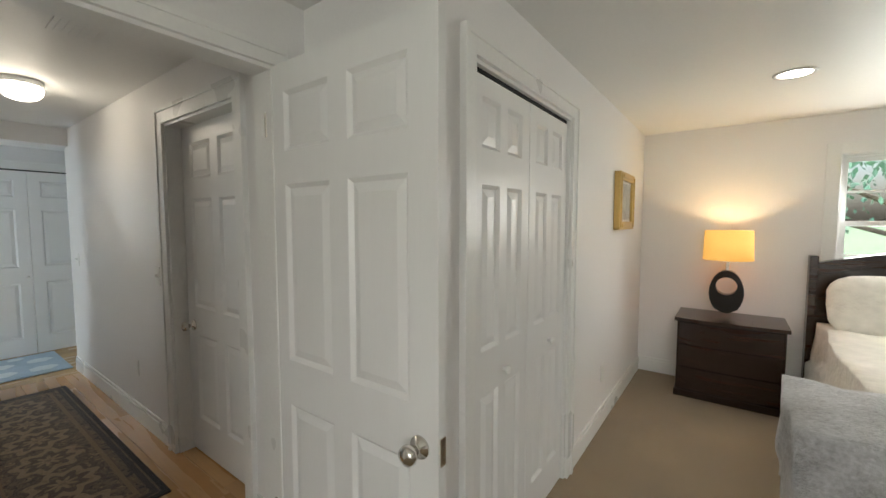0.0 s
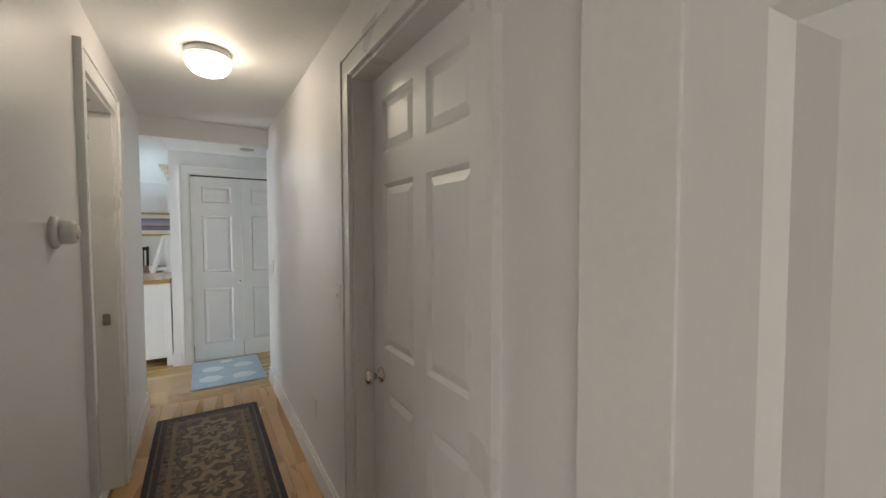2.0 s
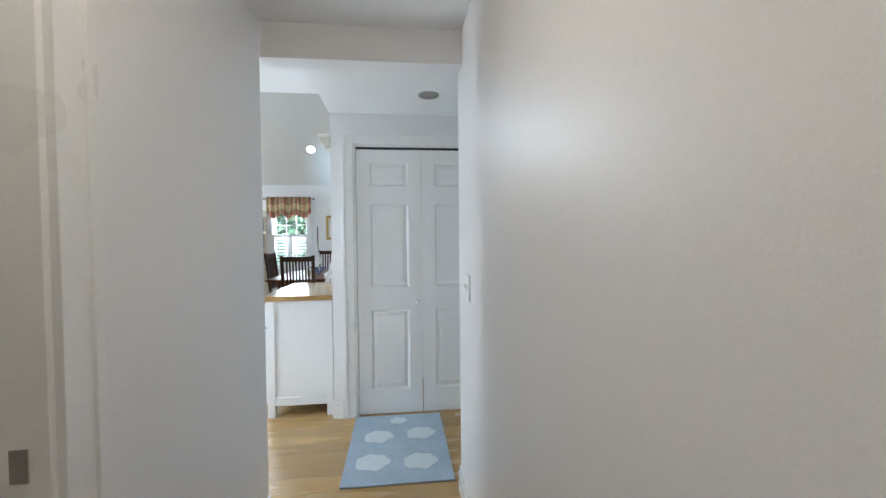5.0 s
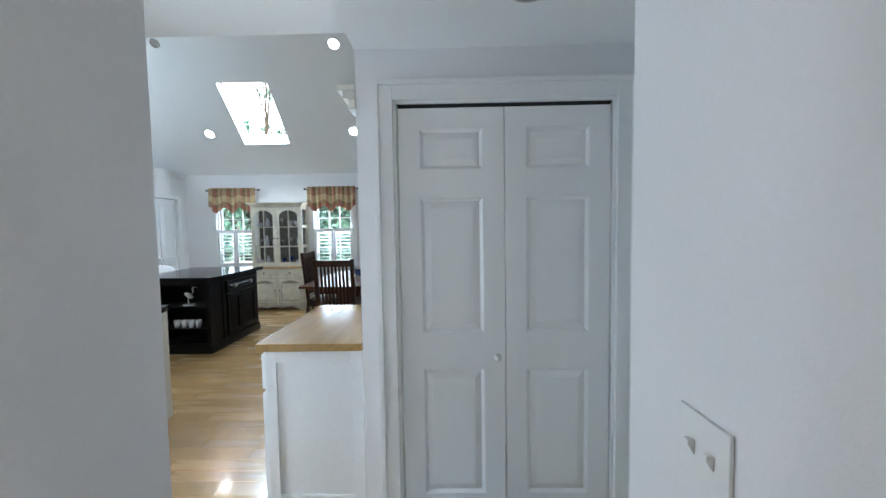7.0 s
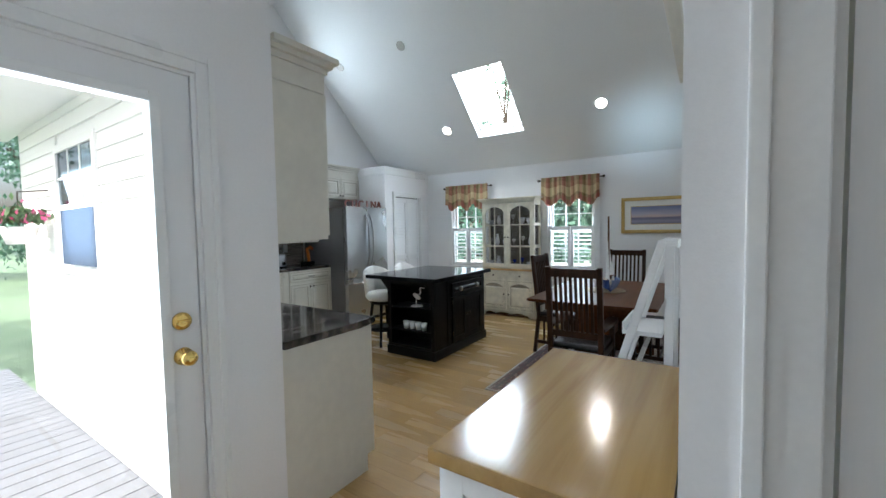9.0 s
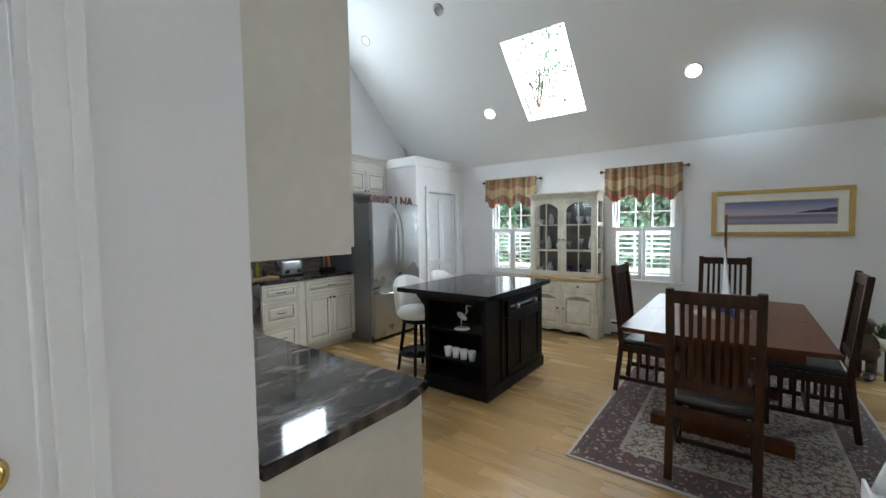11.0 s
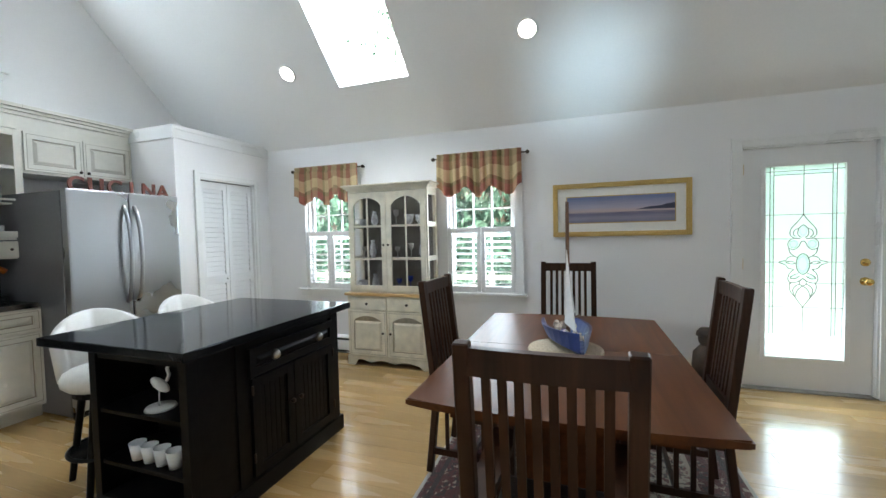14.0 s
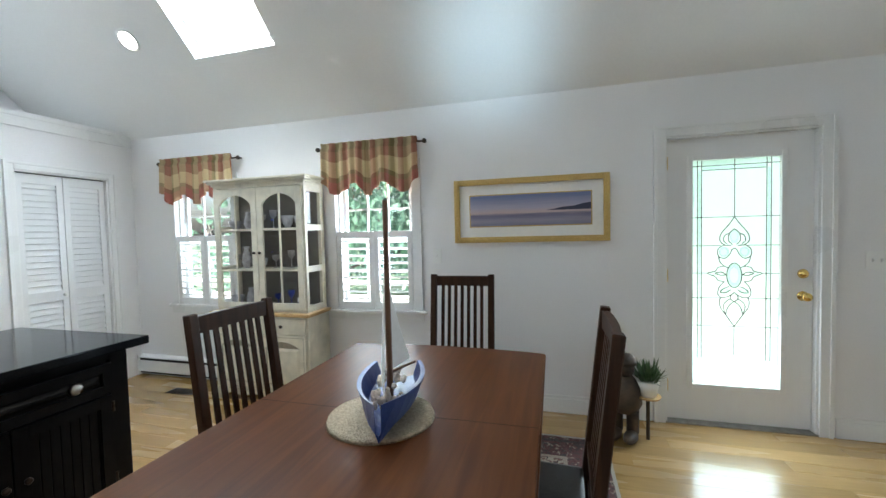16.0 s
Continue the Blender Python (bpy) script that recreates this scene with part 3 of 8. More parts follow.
# teardrop crown, scrolled shoulders, oval jewel, side points and the fan that closes to a point
came([(CX + 0.046 * math.sin(2 * math.pi * i / 20), 1.045 + 0.087 * math.cos(2 * math.pi * i / 20)) for i in range(21)], 0.003)
for s in (-1, 1):
    for line in (((0, 1.455), (0.035, 1.40), (0.08, 1.34), (0.088, 1.29), (0.06, 1.26), (0.02, 1.255)),
                 ((0, 1.37), (0.03, 1.34), (0.035, 1.29), (0.012, 1.262)),
                 ((0.03, 1.34), (0.058, 1.325), (0.066, 1.29), (0.045, 1.266)),
                 ((0.02, 1.255), (0.07, 1.255), (0.10, 1.225), (0.096, 1.18), (0.06, 1.165), (0.03, 1.19), (0.015, 1.225), (0.0, 1.235)),
                 ((0.096, 1.18), (0.088, 1.14), (0.06, 1.11), (0.038, 1.10)),
                 ((0.06, 1.11), (0.10, 1.10), (0.115, 1.075), (0.165, 1.06), (0.115, 1.035), (0.10, 1.01), (0.06, 1.0)),
                 ((0.048, 1.05), (0.08, 1.068), (0.115, 1.06), (0.08, 1.045), (0.048, 1.05)),
                 ((0.06, 1.0), (0.09, 0.965), (0.10, 0.915), (0.08, 0.89), (0.04, 0.895), (0.0, 0.925)),
                 ((0.03, 0.965), (0.06, 0.955), (0.085, 0.925), (0.05, 0.925), (0.02, 0.945)),
                 ((0.08, 0.89), (0.09, 0.86), (0.082, 0.815), (0.05, 0.765), (0.0, 0.685)),
                 ((0.0, 0.925), (0.022, 0.90), (0.02, 0.875), (0.0, 0.862)),
                 ((0.02, 0.88), (0.05, 0.86), (0.066, 0.825), (0.05, 0.765)),
                 ((0.0, 0.862), (0.03, 0.835), (0.045, 0.80), (0.05, 0.765))):
        came(curve([(CX + s * x, z) for x, z in line]), 0.003)
M_BEVEL = glass("green_bevel", (0.84, 0.93, 0.90), 0.05, 1.6)
M_CLEARBEVEL = glass("clear_bevel", (0.90, 0.96, 0.94), 0.08, 1.6)
for x, z, a, b, mt_ in ((CX, 1.045, 0.044, 0.084, M_BEVEL), (CX, 1.32, 0.028, 0.05, M_CLEARBEVEL), (CX - 0.062, 1.21, 0.032, 0.036, M_BEVEL), (CX + 0.062, 1.21, 0.032, 0.036, M_BEVEL), (CX - 0.06, 0.935, 0.028, 0.02, M_BEVEL), (CX + 0.06, 0.935, 0.028, 0.02, M_BEVEL), (CX - 0.12, 1.057, 0.03, 0.012, M_CLEARBEVEL), (CX + 0.12, 1.057, 0.03, 0.012, M_CLEARBEVEL)):
    bm = bmesh.new()
    bmesh.ops.create_uvsphere(bm, u_segments=16, v_segments=8, radius=1.0, matrix=Matrix.Translation((x, -0.006, z)) @ Matrix.Diagonal((a, 0.004, b, 1)))
    o = part("bevel", smooth(bm), mt_, fpane, "green bevelled glass jewel" if mt_ is M_BEVEL else "clear bevelled glass jewel")
    o.visible_shadow = False
for x0, x1, z0, z1 in ((0.205, 0.225, 0.45, 1.783), (0.621, 0.642, 0.45, 1.783), (0.228, 0.618, 1.788, 1.812)):
    o = part("border_strip", B(x0, x1, -0.007, -0.0045, z0, z1), M_CLEARBEVEL, fpane, "clear bevelled border glass")
    o.visible_shadow = False
trim("threshold_front_door", [(XF - 0.15, XF + 0.012, FD[0], FD[1], 0.0, 0.010)], "worn metal door threshold", "threshold", 0.003, M_PEWTER0)


# ---- windows ----
def window(name, m, w, z0, z1, grid=(3, 2), label="white double-hung window with muntins", sash_split=0.5, depth=0.12, muntin=True):
    """A double-hung window in an opening w wide: frame, two sashes, muntins, panes, inner sill. Local y points outdoors."""
    o = thing(name, m, label, "window", kind="structure")
    bm = bmesh.new()
    f = 0.028
    box(bm, 0, f, 0.03, depth, z0, z1)
    box(bm, w - f, w, 0.03, depth, z0, z1)
    box(bm, f, w - f, 0.03, depth, z0, z0 + f)
    box(bm, f, w - f, 0.03, depth, z1 - f, z1)
    part("window_frame", bm, M_TRIM, o)
    mid = z0 + (z1 - z0) * sash_split
    for i, (a, b, y) in enumerate(((z0 + f, mid + 0.02, 0.055), (mid - 0.02, z1 - f, 0.085))):
        bm = bmesh.new()
        s = 0.036
        box(bm, f, f + s, y, y + 0.028, a, b, r=0.003)
        box(bm, w - f - s, w - f, y, y + 0.028, a, b, r=0.003)
        box(bm, f + s, w - f - s, y, y + 0.028, a, a + s, r=0.003)
        box(bm, f + s, w - f - s, y, y + 0.028, b - s, b, r=0.003)
        sash = part("sash", bm, M_TRIM, o)
        gx0, gx1, gz0, gz1 = f + s, w - f - s, a + s, b - s
        if muntin:
            for k in range(1, grid[0]):
                x = gx0 + (gx1 - gx0) * k / grid[0]
                part("muntin", B(x - 0.008, x + 0.008, y + 0.006, y + 0.022, gz0, gz1), M_TRIM, sash)
            for k in range(1, grid[1]):
                z = gz0 + (gz1 - gz0) * k / grid[1]
                part("muntin", B(gx0, gx1, y + 0.007, y + 0.021, z - 0.008, z + 0.008), M_TRIM, sash)
        p = part("pane", B(gx0, gx1, y + 0.012, y + 0.016, gz0, gz1), M_GLASS, sash, "clear glass pane")
        p.visible_shadow = False
    part("window_sill", B(-0.11, w + 0.11, -0.045, 0.05, z0 - 0.028, z0 - 0.001, r=0.006), M_TRIM, o)
    part("apron", B(-0.08, w + 0.08, -0.016, -0.001, z0 - 0.09, z0 - 0.029, r=0.003), M_TRIM, o)
    return o


def window_casing(name, m, w, z0, z1, c=0.075):
    o = thing(name, m, "white window casing", "casing", kind="structure")
    bm = bmesh.new()
    box(bm, -c, 0.006, -0.018, -0.001, z0, z1 + c, r=0.003)
    box(bm, w - 0.006, w + c, -0.018, -0.001, z0, z1 + c, r=0.003)
    box(bm, 0.006, w - 0.006, -0.018, -0.001, z1 - 0.006, z1 + c, r=0.003)
    box(bm, -0.001, 0.012, -0.001, 0.04, z0, z1)
    box(bm, w - 0.012, w + 0.001, -0.001, 0.04, z0, z1)
    box(bm, 0.012, w - 0.012, -0.001, 0.04, z1 - 0.012, z1 + 0.001)
    part("casing_boards", bm, M_TRIM, o)
    return o


for (a, b), nm in ((W1, "window_1"), (W2, "window_2")):
    window(nm, pose(XF, a, 0, 0, 0, 90), b - a, WZ[0], WZ[1], (3, 2))
    window_casing("trim_" + nm, pose(XF, a, 0, 0, 0, 90), b - a, WZ[0], WZ[1])
    # cafe shutters over the lower half
    for k in range(2):
        sh = thing("plantation_shutter", pose(XF, a + 0.014 + k * (b - a - 0.02) / 2, 0, 0, 0, 90), "white cafe shutter with open louvres in the window", "shutter", "cafe shutters")
        w = (b - a - 0.028) / 2
        z0, z1 = WZ[0] + 0.004, 1.44
        for x0, x1 in ((0, 0.042), (w - 0.042, w)):
            part("stile", B(x0, x1, -0.016, 0.012, z0, z1, r=0.003), M_TRIM, sh)
        for p, q in ((z0, z0 + 0.06), (z1 - 0.055, z1)):
            part("rail", B(0.042, w - 0.042, -0.016, 0.012, p, q, r=0.003), M_TRIM, sh)
        nl = 9
        bm = bmesh.new()
        box(bm, 0.044, w - 0.044, -0.026, 0.026, -0.004, 0.004, r=0.003)
        me = None
        for i in range(nl):
            z = z0 + 0.06 + (z1 - z0 - 0.115) * (i + 0.5) / nl
            mm = pose(0, -0.002, z, -18, 0, 0)
            if me is None:
                s = part("slat", bm, M_TRIM, sh)
                s.matrix_basis = mm
                me = s.data
            else:
                shared("slat", me, sh, mm)

window("window_3", pose(HW[1], YL, 0, 0, 0, 180), HW[1] - HW[0], HW[2], HW[3], (1, 1), "white sash window high in the gable", muntin=False)
window_casing("trim_window_3", pose(HW[1], YL, 0, 0, 0, 180), HW[1] - HW[0], HW[2], HW[3], 0.04)
window("window_4", pose(XN, SW[1], 0, 0, 0, -90), SW[1] - SW[0], SW[2], SW[3], (3, 2), "white double-hung window over the sink")
window_casing("trim_window_4", pose(XN, SW[1], 0, 0, 0, -90), SW[1] - SW[0], SW[2], SW[3], 0.06)
window("window_5", pose(0.72, 4.6, 0), 0.86, 0.9, 1.97, (2, 2), "white bedroom window behind the bed")
# unseen window, added to let daylight onto the open bedroom door
window("window_6", pose(1.6, -1.6, 0, 0, 0, 180), 1.4, 0.85, 2.0, (4, 2), "white bedroom window assumed in the unseen rear wall")
window_casing("trim_window_5", pose(0.72, 4.6, 0), 0.86, 0.9, 1.97, 0.075)

# skylight pane on a low curb
bm = bmesh.new()
f = lambda x: EAVE + PITCH * (x - XF)
q = 0.03
up = Vector((-0.12, 0, 0.14))
sk = thing("window_skylight", Matrix.Identity(4), "fixed skylight in the sloping ceiling", "skylight", kind="structure")
for a, b, c, d2 in ((SKY[0], SKY[0] + q, SKY[2], SKY[3]), (SKY[1] - q, SKY[1], SKY[2], SKY[3]), (SKY[0] + q, SKY[1] - q, SKY[2], SKY[2] + q), (SKY[0] + q, SKY[1] - q, SKY[3] - q, SKY[3])):
    prism(bm, [Vector((a, c, f(a))) + up * 0.6, Vector((b, c, f(b))) + up * 0.6, Vector((b, d2, f(b))) + up * 0.6, Vector((a, d2, f(a))) + up * 0.6], up * 0.5)
part("curb", bm, M_TRIM, sk)


# ---- floor boards ----
def boards(floor, x0, x1, y0, y1, along, w, lo, hi, material, seed, gap=0.0012):
    """Planks with their own edges, laid with staggered ends."""
    rnd = random.Random(seed)
    cache = {}
    a0, a1, c0, c1 = (y0, y1, x0, x1) if along == "y" else (x0, x1, y0, y1)
    c = c0
    while c < c1 - 0.01:
        ww = min(w, c1 - c)
        a = a0 - rnd.random() * lo
        while a < a1:
            ln = round(lo + (hi - lo) * rnd.random(), 1)
            s, e = max(a, a0), min(a + ln, a1)
            a += ln
            if e - s < 0.02:
                continue
            key = (round(e - s, 3), round(ww, 3))
            if key not in cache:
                bm = bmesh.new()
                L, W = (e - s) / 2 - gap / 2, ww / 2 - gap / 2
                v = 0.0006
                lx, ly = (W, L) if along == "y" else (L, W)
                top = [(-lx + v, -ly + v, 0.0), (lx - v, -ly + v, 0.0), (lx - v, ly - v, 0.0), (-lx + v, ly - v, 0.0)]
                mid = [(-lx, -ly, -v), (lx, -ly, -v), (lx, ly, -v), (-lx, ly, -v)]
                bot = [(x, y, -0.012) for x, y, _ in mid]
                rr = [[bm.verts.new(p) for p in ring] for ring in (top, mid, bot)]
                bm.faces.new(rr[0])
                for r1, r2 in zip(rr, rr[1:]):
                    for i in range(4):
                        bm.faces.new((r1[i], r2[i], r2[(i + 1) % 4], r1[(i + 1) % 4]))
                me = bpy.data.meshes.new("plank")
                bmesh.ops.recalc_face_normals(bm, faces=bm.faces)
                bm.to_mesh(me)
                bm.free()
                me.materials.append(material)
                cache[key] = me
            m = pose(c + ww / 2, (s + e) / 2, 0) if along == "y" else pose((s + e) / 2, c + ww / 2, 0)
            shared("plank", cache[key], floor, m)
        c += w


boards(FLOOR, XF, XN, YL, YR, "y", 0.125, 0.8, 1.7, M_MAPLE, 3, 0.0007)
boards(FLOOR_FOYER, XN, -4.94, -1.11, 1.86, "y", 0.125, 0.8, 1.7, M_MAPLE, 4, 0.0007)
boards(FLOOR_HALL, -4.94, -1.30, 0.34, 1.6, "x", 0.14, 0.9, 1.6, M_OAK, 5)


# ---- materials of the furniture ----
def granite(name, base, light, scale=3.0, rough=0.06):
    """Polished stone with drifting veins."""
    m = bpy.data.materials.new(name)
    m.use_nodes = True
    n, l = m.node_tree.nodes, m.node_tree.links
    b = n["Principled BSDF"]
    tc, mp = n.new("ShaderNodeTexCoord"), n.new("ShaderNodeMapping")
    mp.inputs["Scale"].default_value, mp.inputs["Rotation"].default_value = (1.0, 2.6, 1), (0, 0, 0.5)
    w, f = n.new("ShaderNodeTexNoise"), n.new("ShaderNodeTexNoise")
    w.inputs["Scale"].default_value, w.inputs["Detail"].default_value, w.inputs["Distortion"].default_value = scale, 8, 1.6
    f.inputs["Scale"].default_value, f.inputs["Detail"].default_value = 90, 2
    r, mx = n.new("ShaderNodeValToRGB"), n.new("ShaderNodeMix")
    r.color_ramp.elements[0].position, r.color_ramp.elements[0].color = 0.38, rgb(base)
    r.color_ramp.elements[1].position, r.color_ramp.elements[1].color = 0.72, rgb(light)
    e = r.color_ramp.elements.new(0.55)
    e.color = rgb(tuple((p * 0.75 + q * 0.25) for p, q in zip(base, light)))
    mx.data_type, mx.blend_type = "RGBA", "MULTIPLY"
    mx.inputs["Factor"].default_value = 0.5
    l.new(tc.outputs["Object"], mp.inputs["Vector"])
    l.new(mp.outputs["Vector"], w.inputs["Vector"]), l.new(tc.outputs["Object"], f.inputs["Vector"])
    l.new(w.outputs["Fac"], r.inputs["Fac"]), l.new(r.outputs["Color"], mx.inputs[6]), l.new(f.outputs["Color"], mx.inputs[7])
    l.new(mx.outputs[2], b.inputs["Base Color"])
    b.inputs["Roughness"].default_value = rough
    b.inputs["Specular IOR Level"].default_value = 0.32
    return m


def wood(name, dark, light, rough=0.3, scale=2.0, axis=0, coat=0.2, spec=0.5):
    """Stained wood with long grain along one axis."""
    m = bpy.data.materials.new(name)
    m.use_nodes = True
    n, l = m.node_tree.nodes, m.node_tree.links
    b = n["Principled BSDF"]
    tc, mp = n.new("ShaderNodeTexCoord"), n.new("ShaderNodeMapping")
    s = [14.0, 14.0, 14.0]
    s[axis] = 0.9
    mp.inputs["Scale"].default_value = s
    a, r = n.new("ShaderNodeTexNoise"), n.new("ShaderNodeValToRGB")
    a.inputs["Scale"].default_value, a.inputs["Detail"].default_value, a.inputs["Distortion"].default_value = scale, 7, 0.8
    r.color_ramp.elements[0].position, r.color_ramp.elements[0].color = 0.3, rgb(dark)
    r.color_ramp.elements[1].position, r.color_ramp.elements[1].color = 0.7, rgb(light)
    l.new(tc.outputs["Object"], mp.inputs["Vector"]), l.new(mp.outputs["Vector"], a.inputs["Vector"])
    l.new(a.outputs["Fac"], r.inputs["Fac"]), l.new(r.outputs["Color"], b.inputs["Base Color"])
    b.inputs["Roughness"].default_value, b.inputs["Coat Weight"].default_value, b.inputs["Coat Roughness"].default_value = rough, coat, 0.12
    b.inputs["Specular IOR Level"].default_value = spec
    bp = n.new("ShaderNodeBump")
    bp.inputs["Strength"].default_value, bp.inputs["Distance"].default_value = 0.06, 0.004
    l.new(a.outputs["Fac"], bp.inputs["Height"]), l.new(bp.outputs["Normal"], b.inputs["Normal"])
    return m


M_CREAM = mat("cream_glazed_paint", (0.70, 0.67, 0.59), 0.35, vary=0.05, grain=18, blotch=3, bump=0.03, bump_scale=50)
M_ANTIQUE = mat("antiqued_cream_paint", (0.74, 0.69, 0.56), 0.5, vary=0.12, grain=10, blotch=5, bump=0.1, bump_scale=40)
M_HONEY = wood("honey_pine", (0.50, 0.30, 0.11), (0.66, 0.44, 0.20), 0.35, axis=1)
M_GRANITE = granite("dark_granite", (0.010, 0.010, 0.012), (0.34, 0.28, 0.24), 4.5)
M_BLACKWOOD = mat("black_rubbed_paint", (0.007, 0.0065, 0.0065), 0.34, vary=0.3, grain=20, blotch=4, bump=0.05, bump_scale=60, spec=0.12)
M_BLACKTOP = mat("black_granite_top", (0.010, 0.011, 0.013), 0.09, vary=0.3, grain=160, blotch=6, spec=0.15)
M_CHERRY = wood("dark_cherry", (0.062, 0.019, 0.005), (0.108, 0.036, 0.010), 0.32, axis=0, coat=0.0, spec=0.16)
M_CHAIRWOOD = wood("mission_oak", (0.019, 0.0075, 0.0035), (0.050, 0.020, 0.009), 0.42, axis=2, coat=0.0, spec=0.2)
M_LEATHER = mat("black_leather", (0.012, 0.011, 0.011), 0.35, vary=0.2, bump=0.3, bump_scale=220)
M_BUTCHER = wood("butcher_block", (0.31, 0.172, 0.044), (0.42, 0.255, 0.078), 0.16, scale=1.3, axis=0, coat=0.2)
M_WHITEF = mat("white_furniture_paint", (0.80, 0.80, 0.80), 0.35, vary=0.03, bump=0.03, bump_scale=60)
M_WHITELEATHER = mat("white_leather", (0.76, 0.74, 0.70), 0.4, vary=0.05, bump=0.15, bump_scale=200)
M_GOLD = mat("gilded_frame", (0.52, 0.36, 0.13), 0.34, 0.85, vary=0.15, grain=60, bump=0.1, bump_scale=90)
M_CREAMMAT = mat("mount_board", (0.85, 0.83, 0.78), 0.8, vary=0.03)
M_PEWTER = mat("brushed_pewter", (0.45, 0.43, 0.40), 0.3, 1.0, vary=0.08)
M_PORCELAIN = mat("glazed_china", (0.62, 0.62, 0.64), 0.15, vary=0.3, grain=50)
M_GLAZE = mat("umber_glaze", (0.36, 0.31, 0.23), 0.5, vary=0.2, grain=30, blotch=6)
M_BLUEPAINT = mat("blue_boat_paint", (0.026, 0.055, 0.20), 0.4, vary=0.15, bump=0.1, bump_scale=70)
M_SAIL = mat("white_canvas_sail", (0.78, 0.77, 0.74), 0.8, vary=0.05, bump=0.2, bump_scale=200)
M_SHELL = mat("sea_shells", (0.62, 0.52, 0.42), 0.5, vary=0.35, grain=30, blotch=20, bump=0.4, bump_scale=60)
M_WICKER = mat("woven_seagrass", (0.44, 0.36, 0.25), 0.75, vary=0.35, grain=90, bump=0.8, bump_scale=150)


# ---- cabinets ----
def cab_door(owner, x0, x1, z0, z1, material, t=0.02, knob_at=None, name="door", arch=False, knob_mat=None, pull=False, rail=0.055):
    """A raised-panel front on the plane y = 0 that faces -y; the panel is a piece of its own."""
    bm = bmesh.new()
    r = min(rail, (z1 - z0) * 0.28)
    box(bm, x0, x0 + r, -t, 0, z0, z1)
    box(bm, x1 - r, x1, -t, 0, z0, z1)
    box(bm, x0 + r, x1 - r, -t, 0, z0, z0 + r)
    if arch:
        k, w, top = 10, x1 - x0 - 2 * r, z1 - r
        for i in range(k):
            a, b = x0 + r + w * i / k, x0 + r + w * (i + 1) / k
            h = lambda x: top - 0.055 * (1 - math.sin(math.pi * (x - x0 - r) / w) ** 0.8 if 0 < (x - x0 - r) / w < 1 else 1)
            prism(bm, [(a, -t, h(a)), (b, -t, h(b)), (b, -t, z1), (a, -t, z1)], (0, t, 0))
    else:
        box(bm, x0 + r, x1 - r, -t, 0, z1 - r, z1)
    d = part(name, bm, material, owner)
    bm = bmesh.new()
    g = 0.008
    if material in (M_CREAM, M_ANTIQUE):
        part("glazed_groove", B(x0 + r, x1 - r, -t * 0.35, 0, z0 + r, z1 - r), M_GLAZE, d, "umber glaze rubbed into the groove")
        bead = bmesh.new()
        q, w_ = r * 0.30, 0.0035
        for b_ in ((x0 + q, x0 + q + w_, z0 + q, z1 - q), (x1 - q - w_, x1 - q, z0 + q, z1 - q), (x0 + q + w_, x1 - q - w_, z0 + q, z0 + q + w_), (x0 + q + w_, x1 - q - w_, z1 - q - w_, z1 - q)):
            box(bead, b_[0], b_[1], -t - 0.0008, -t + 0.002, b_[2], b_[3])
        part("glaze_line", bead, M_GLAZE, d)
    else:
        box(bm, x0 + r, x1 - r, -t * 0.35, 0, z0 + r, z1 - r)
    frustum(bm, x0 + r + g, x1 - r - g, z0 + r + g, z1 - r - g - (0.05 if arch else 0), -t * 0.35, -t * 0.9, min(0.022, r * 0.45))
    part("panel", bm, material, d)
    if knob_at:
        bm = bmesh.new()
        kx, kz = knob_at
        if pull:
            tube(bm, [(kx - 0.048, -t, kz), (kx - 0.045, -t - 0.022, kz), (kx, -t - 0.028, kz - 0.004), (kx + 0.045, -t - 0.022, kz), (kx + 0.048, -t, kz)], 0.005, 8)
            part("pull", smooth(bm), knob_mat or M_BRONZE, d, "dark bronze bow pull")
        else:
            q = 0.013
            lathe(bm, [(0.001, -t), (q * 0.5, -t), (q * 0.45, -t - q * 0.8), (q, -t - q), (q, -t - q * 1.6), (q * 0.5, -t - q * 2), (0.001, -t - q * 2)], 12, (kx, 0, kz), "Y")
            part("knob", smooth(bm), knob_mat or M_BRONZE, d, "small dark bronze knob")
    return d


def cabinet(name, m, w, d, z0, z1, label, fronts, material=None, toe=0.1, category="cabinet", group=""):
    """A cabinet body with its fronts: (x0, x1, z0, z1, knob, pull)."""
    material = material or M_CREAM
    c = thing(name, m, label, category, group)
    bm = bmesh.new()
    box(bm, 0, w, 0.0005, d, z0 + (toe if z0 == 0 else 0), z1)
    if z0 == 0 and toe:
        box(bm, 0, w, 0.06, d, 0, toe)
    part("body", bm, material, c)
    for f in fronts:
        cab_door(c, f[0], f[1], f[2], f[3], material, knob_at=f[4], pull=len(f) > 5 and f[5], name="drawer" if len(f) > 5 and f[5] else "door")
    return c


FY = -4.30                                     # front of the base units on the cabinet wall
K = "kitchen base cabinets"
D = YL - FY                                    # depth, negative of it below
dep = 0.625
cabinet("base_cabinet", pose(-7.02, FY, 0, 0, 0, 180), 0.33, dep, 0, 0.875, "cream corner base cabinet beside the stove", [(0.03, 0.32, 0.12, 0.86, (0.29, 0.8))], group=K)
cabinet("base_cabinet", pose(-8.13, FY, 0, 0, 0, 180), 0.44, dep, 0, 0.875, "cream base cabinet with three drawers", [(0.008, 0.432, 0.69, 0.865, (0.22, 0.78), True), (0.008, 0.432, 0.42, 0.675, (0.22, 0.55), True), (0.008, 0.432, 0.12, 0.405, (0.22, 0.265), True)], group=K)
fl = thing("cabinet_pilaster", pose(-8.57, FY, 0, 0, 0, 180), "cream fluted pilaster between base cabinets", "pilaster")
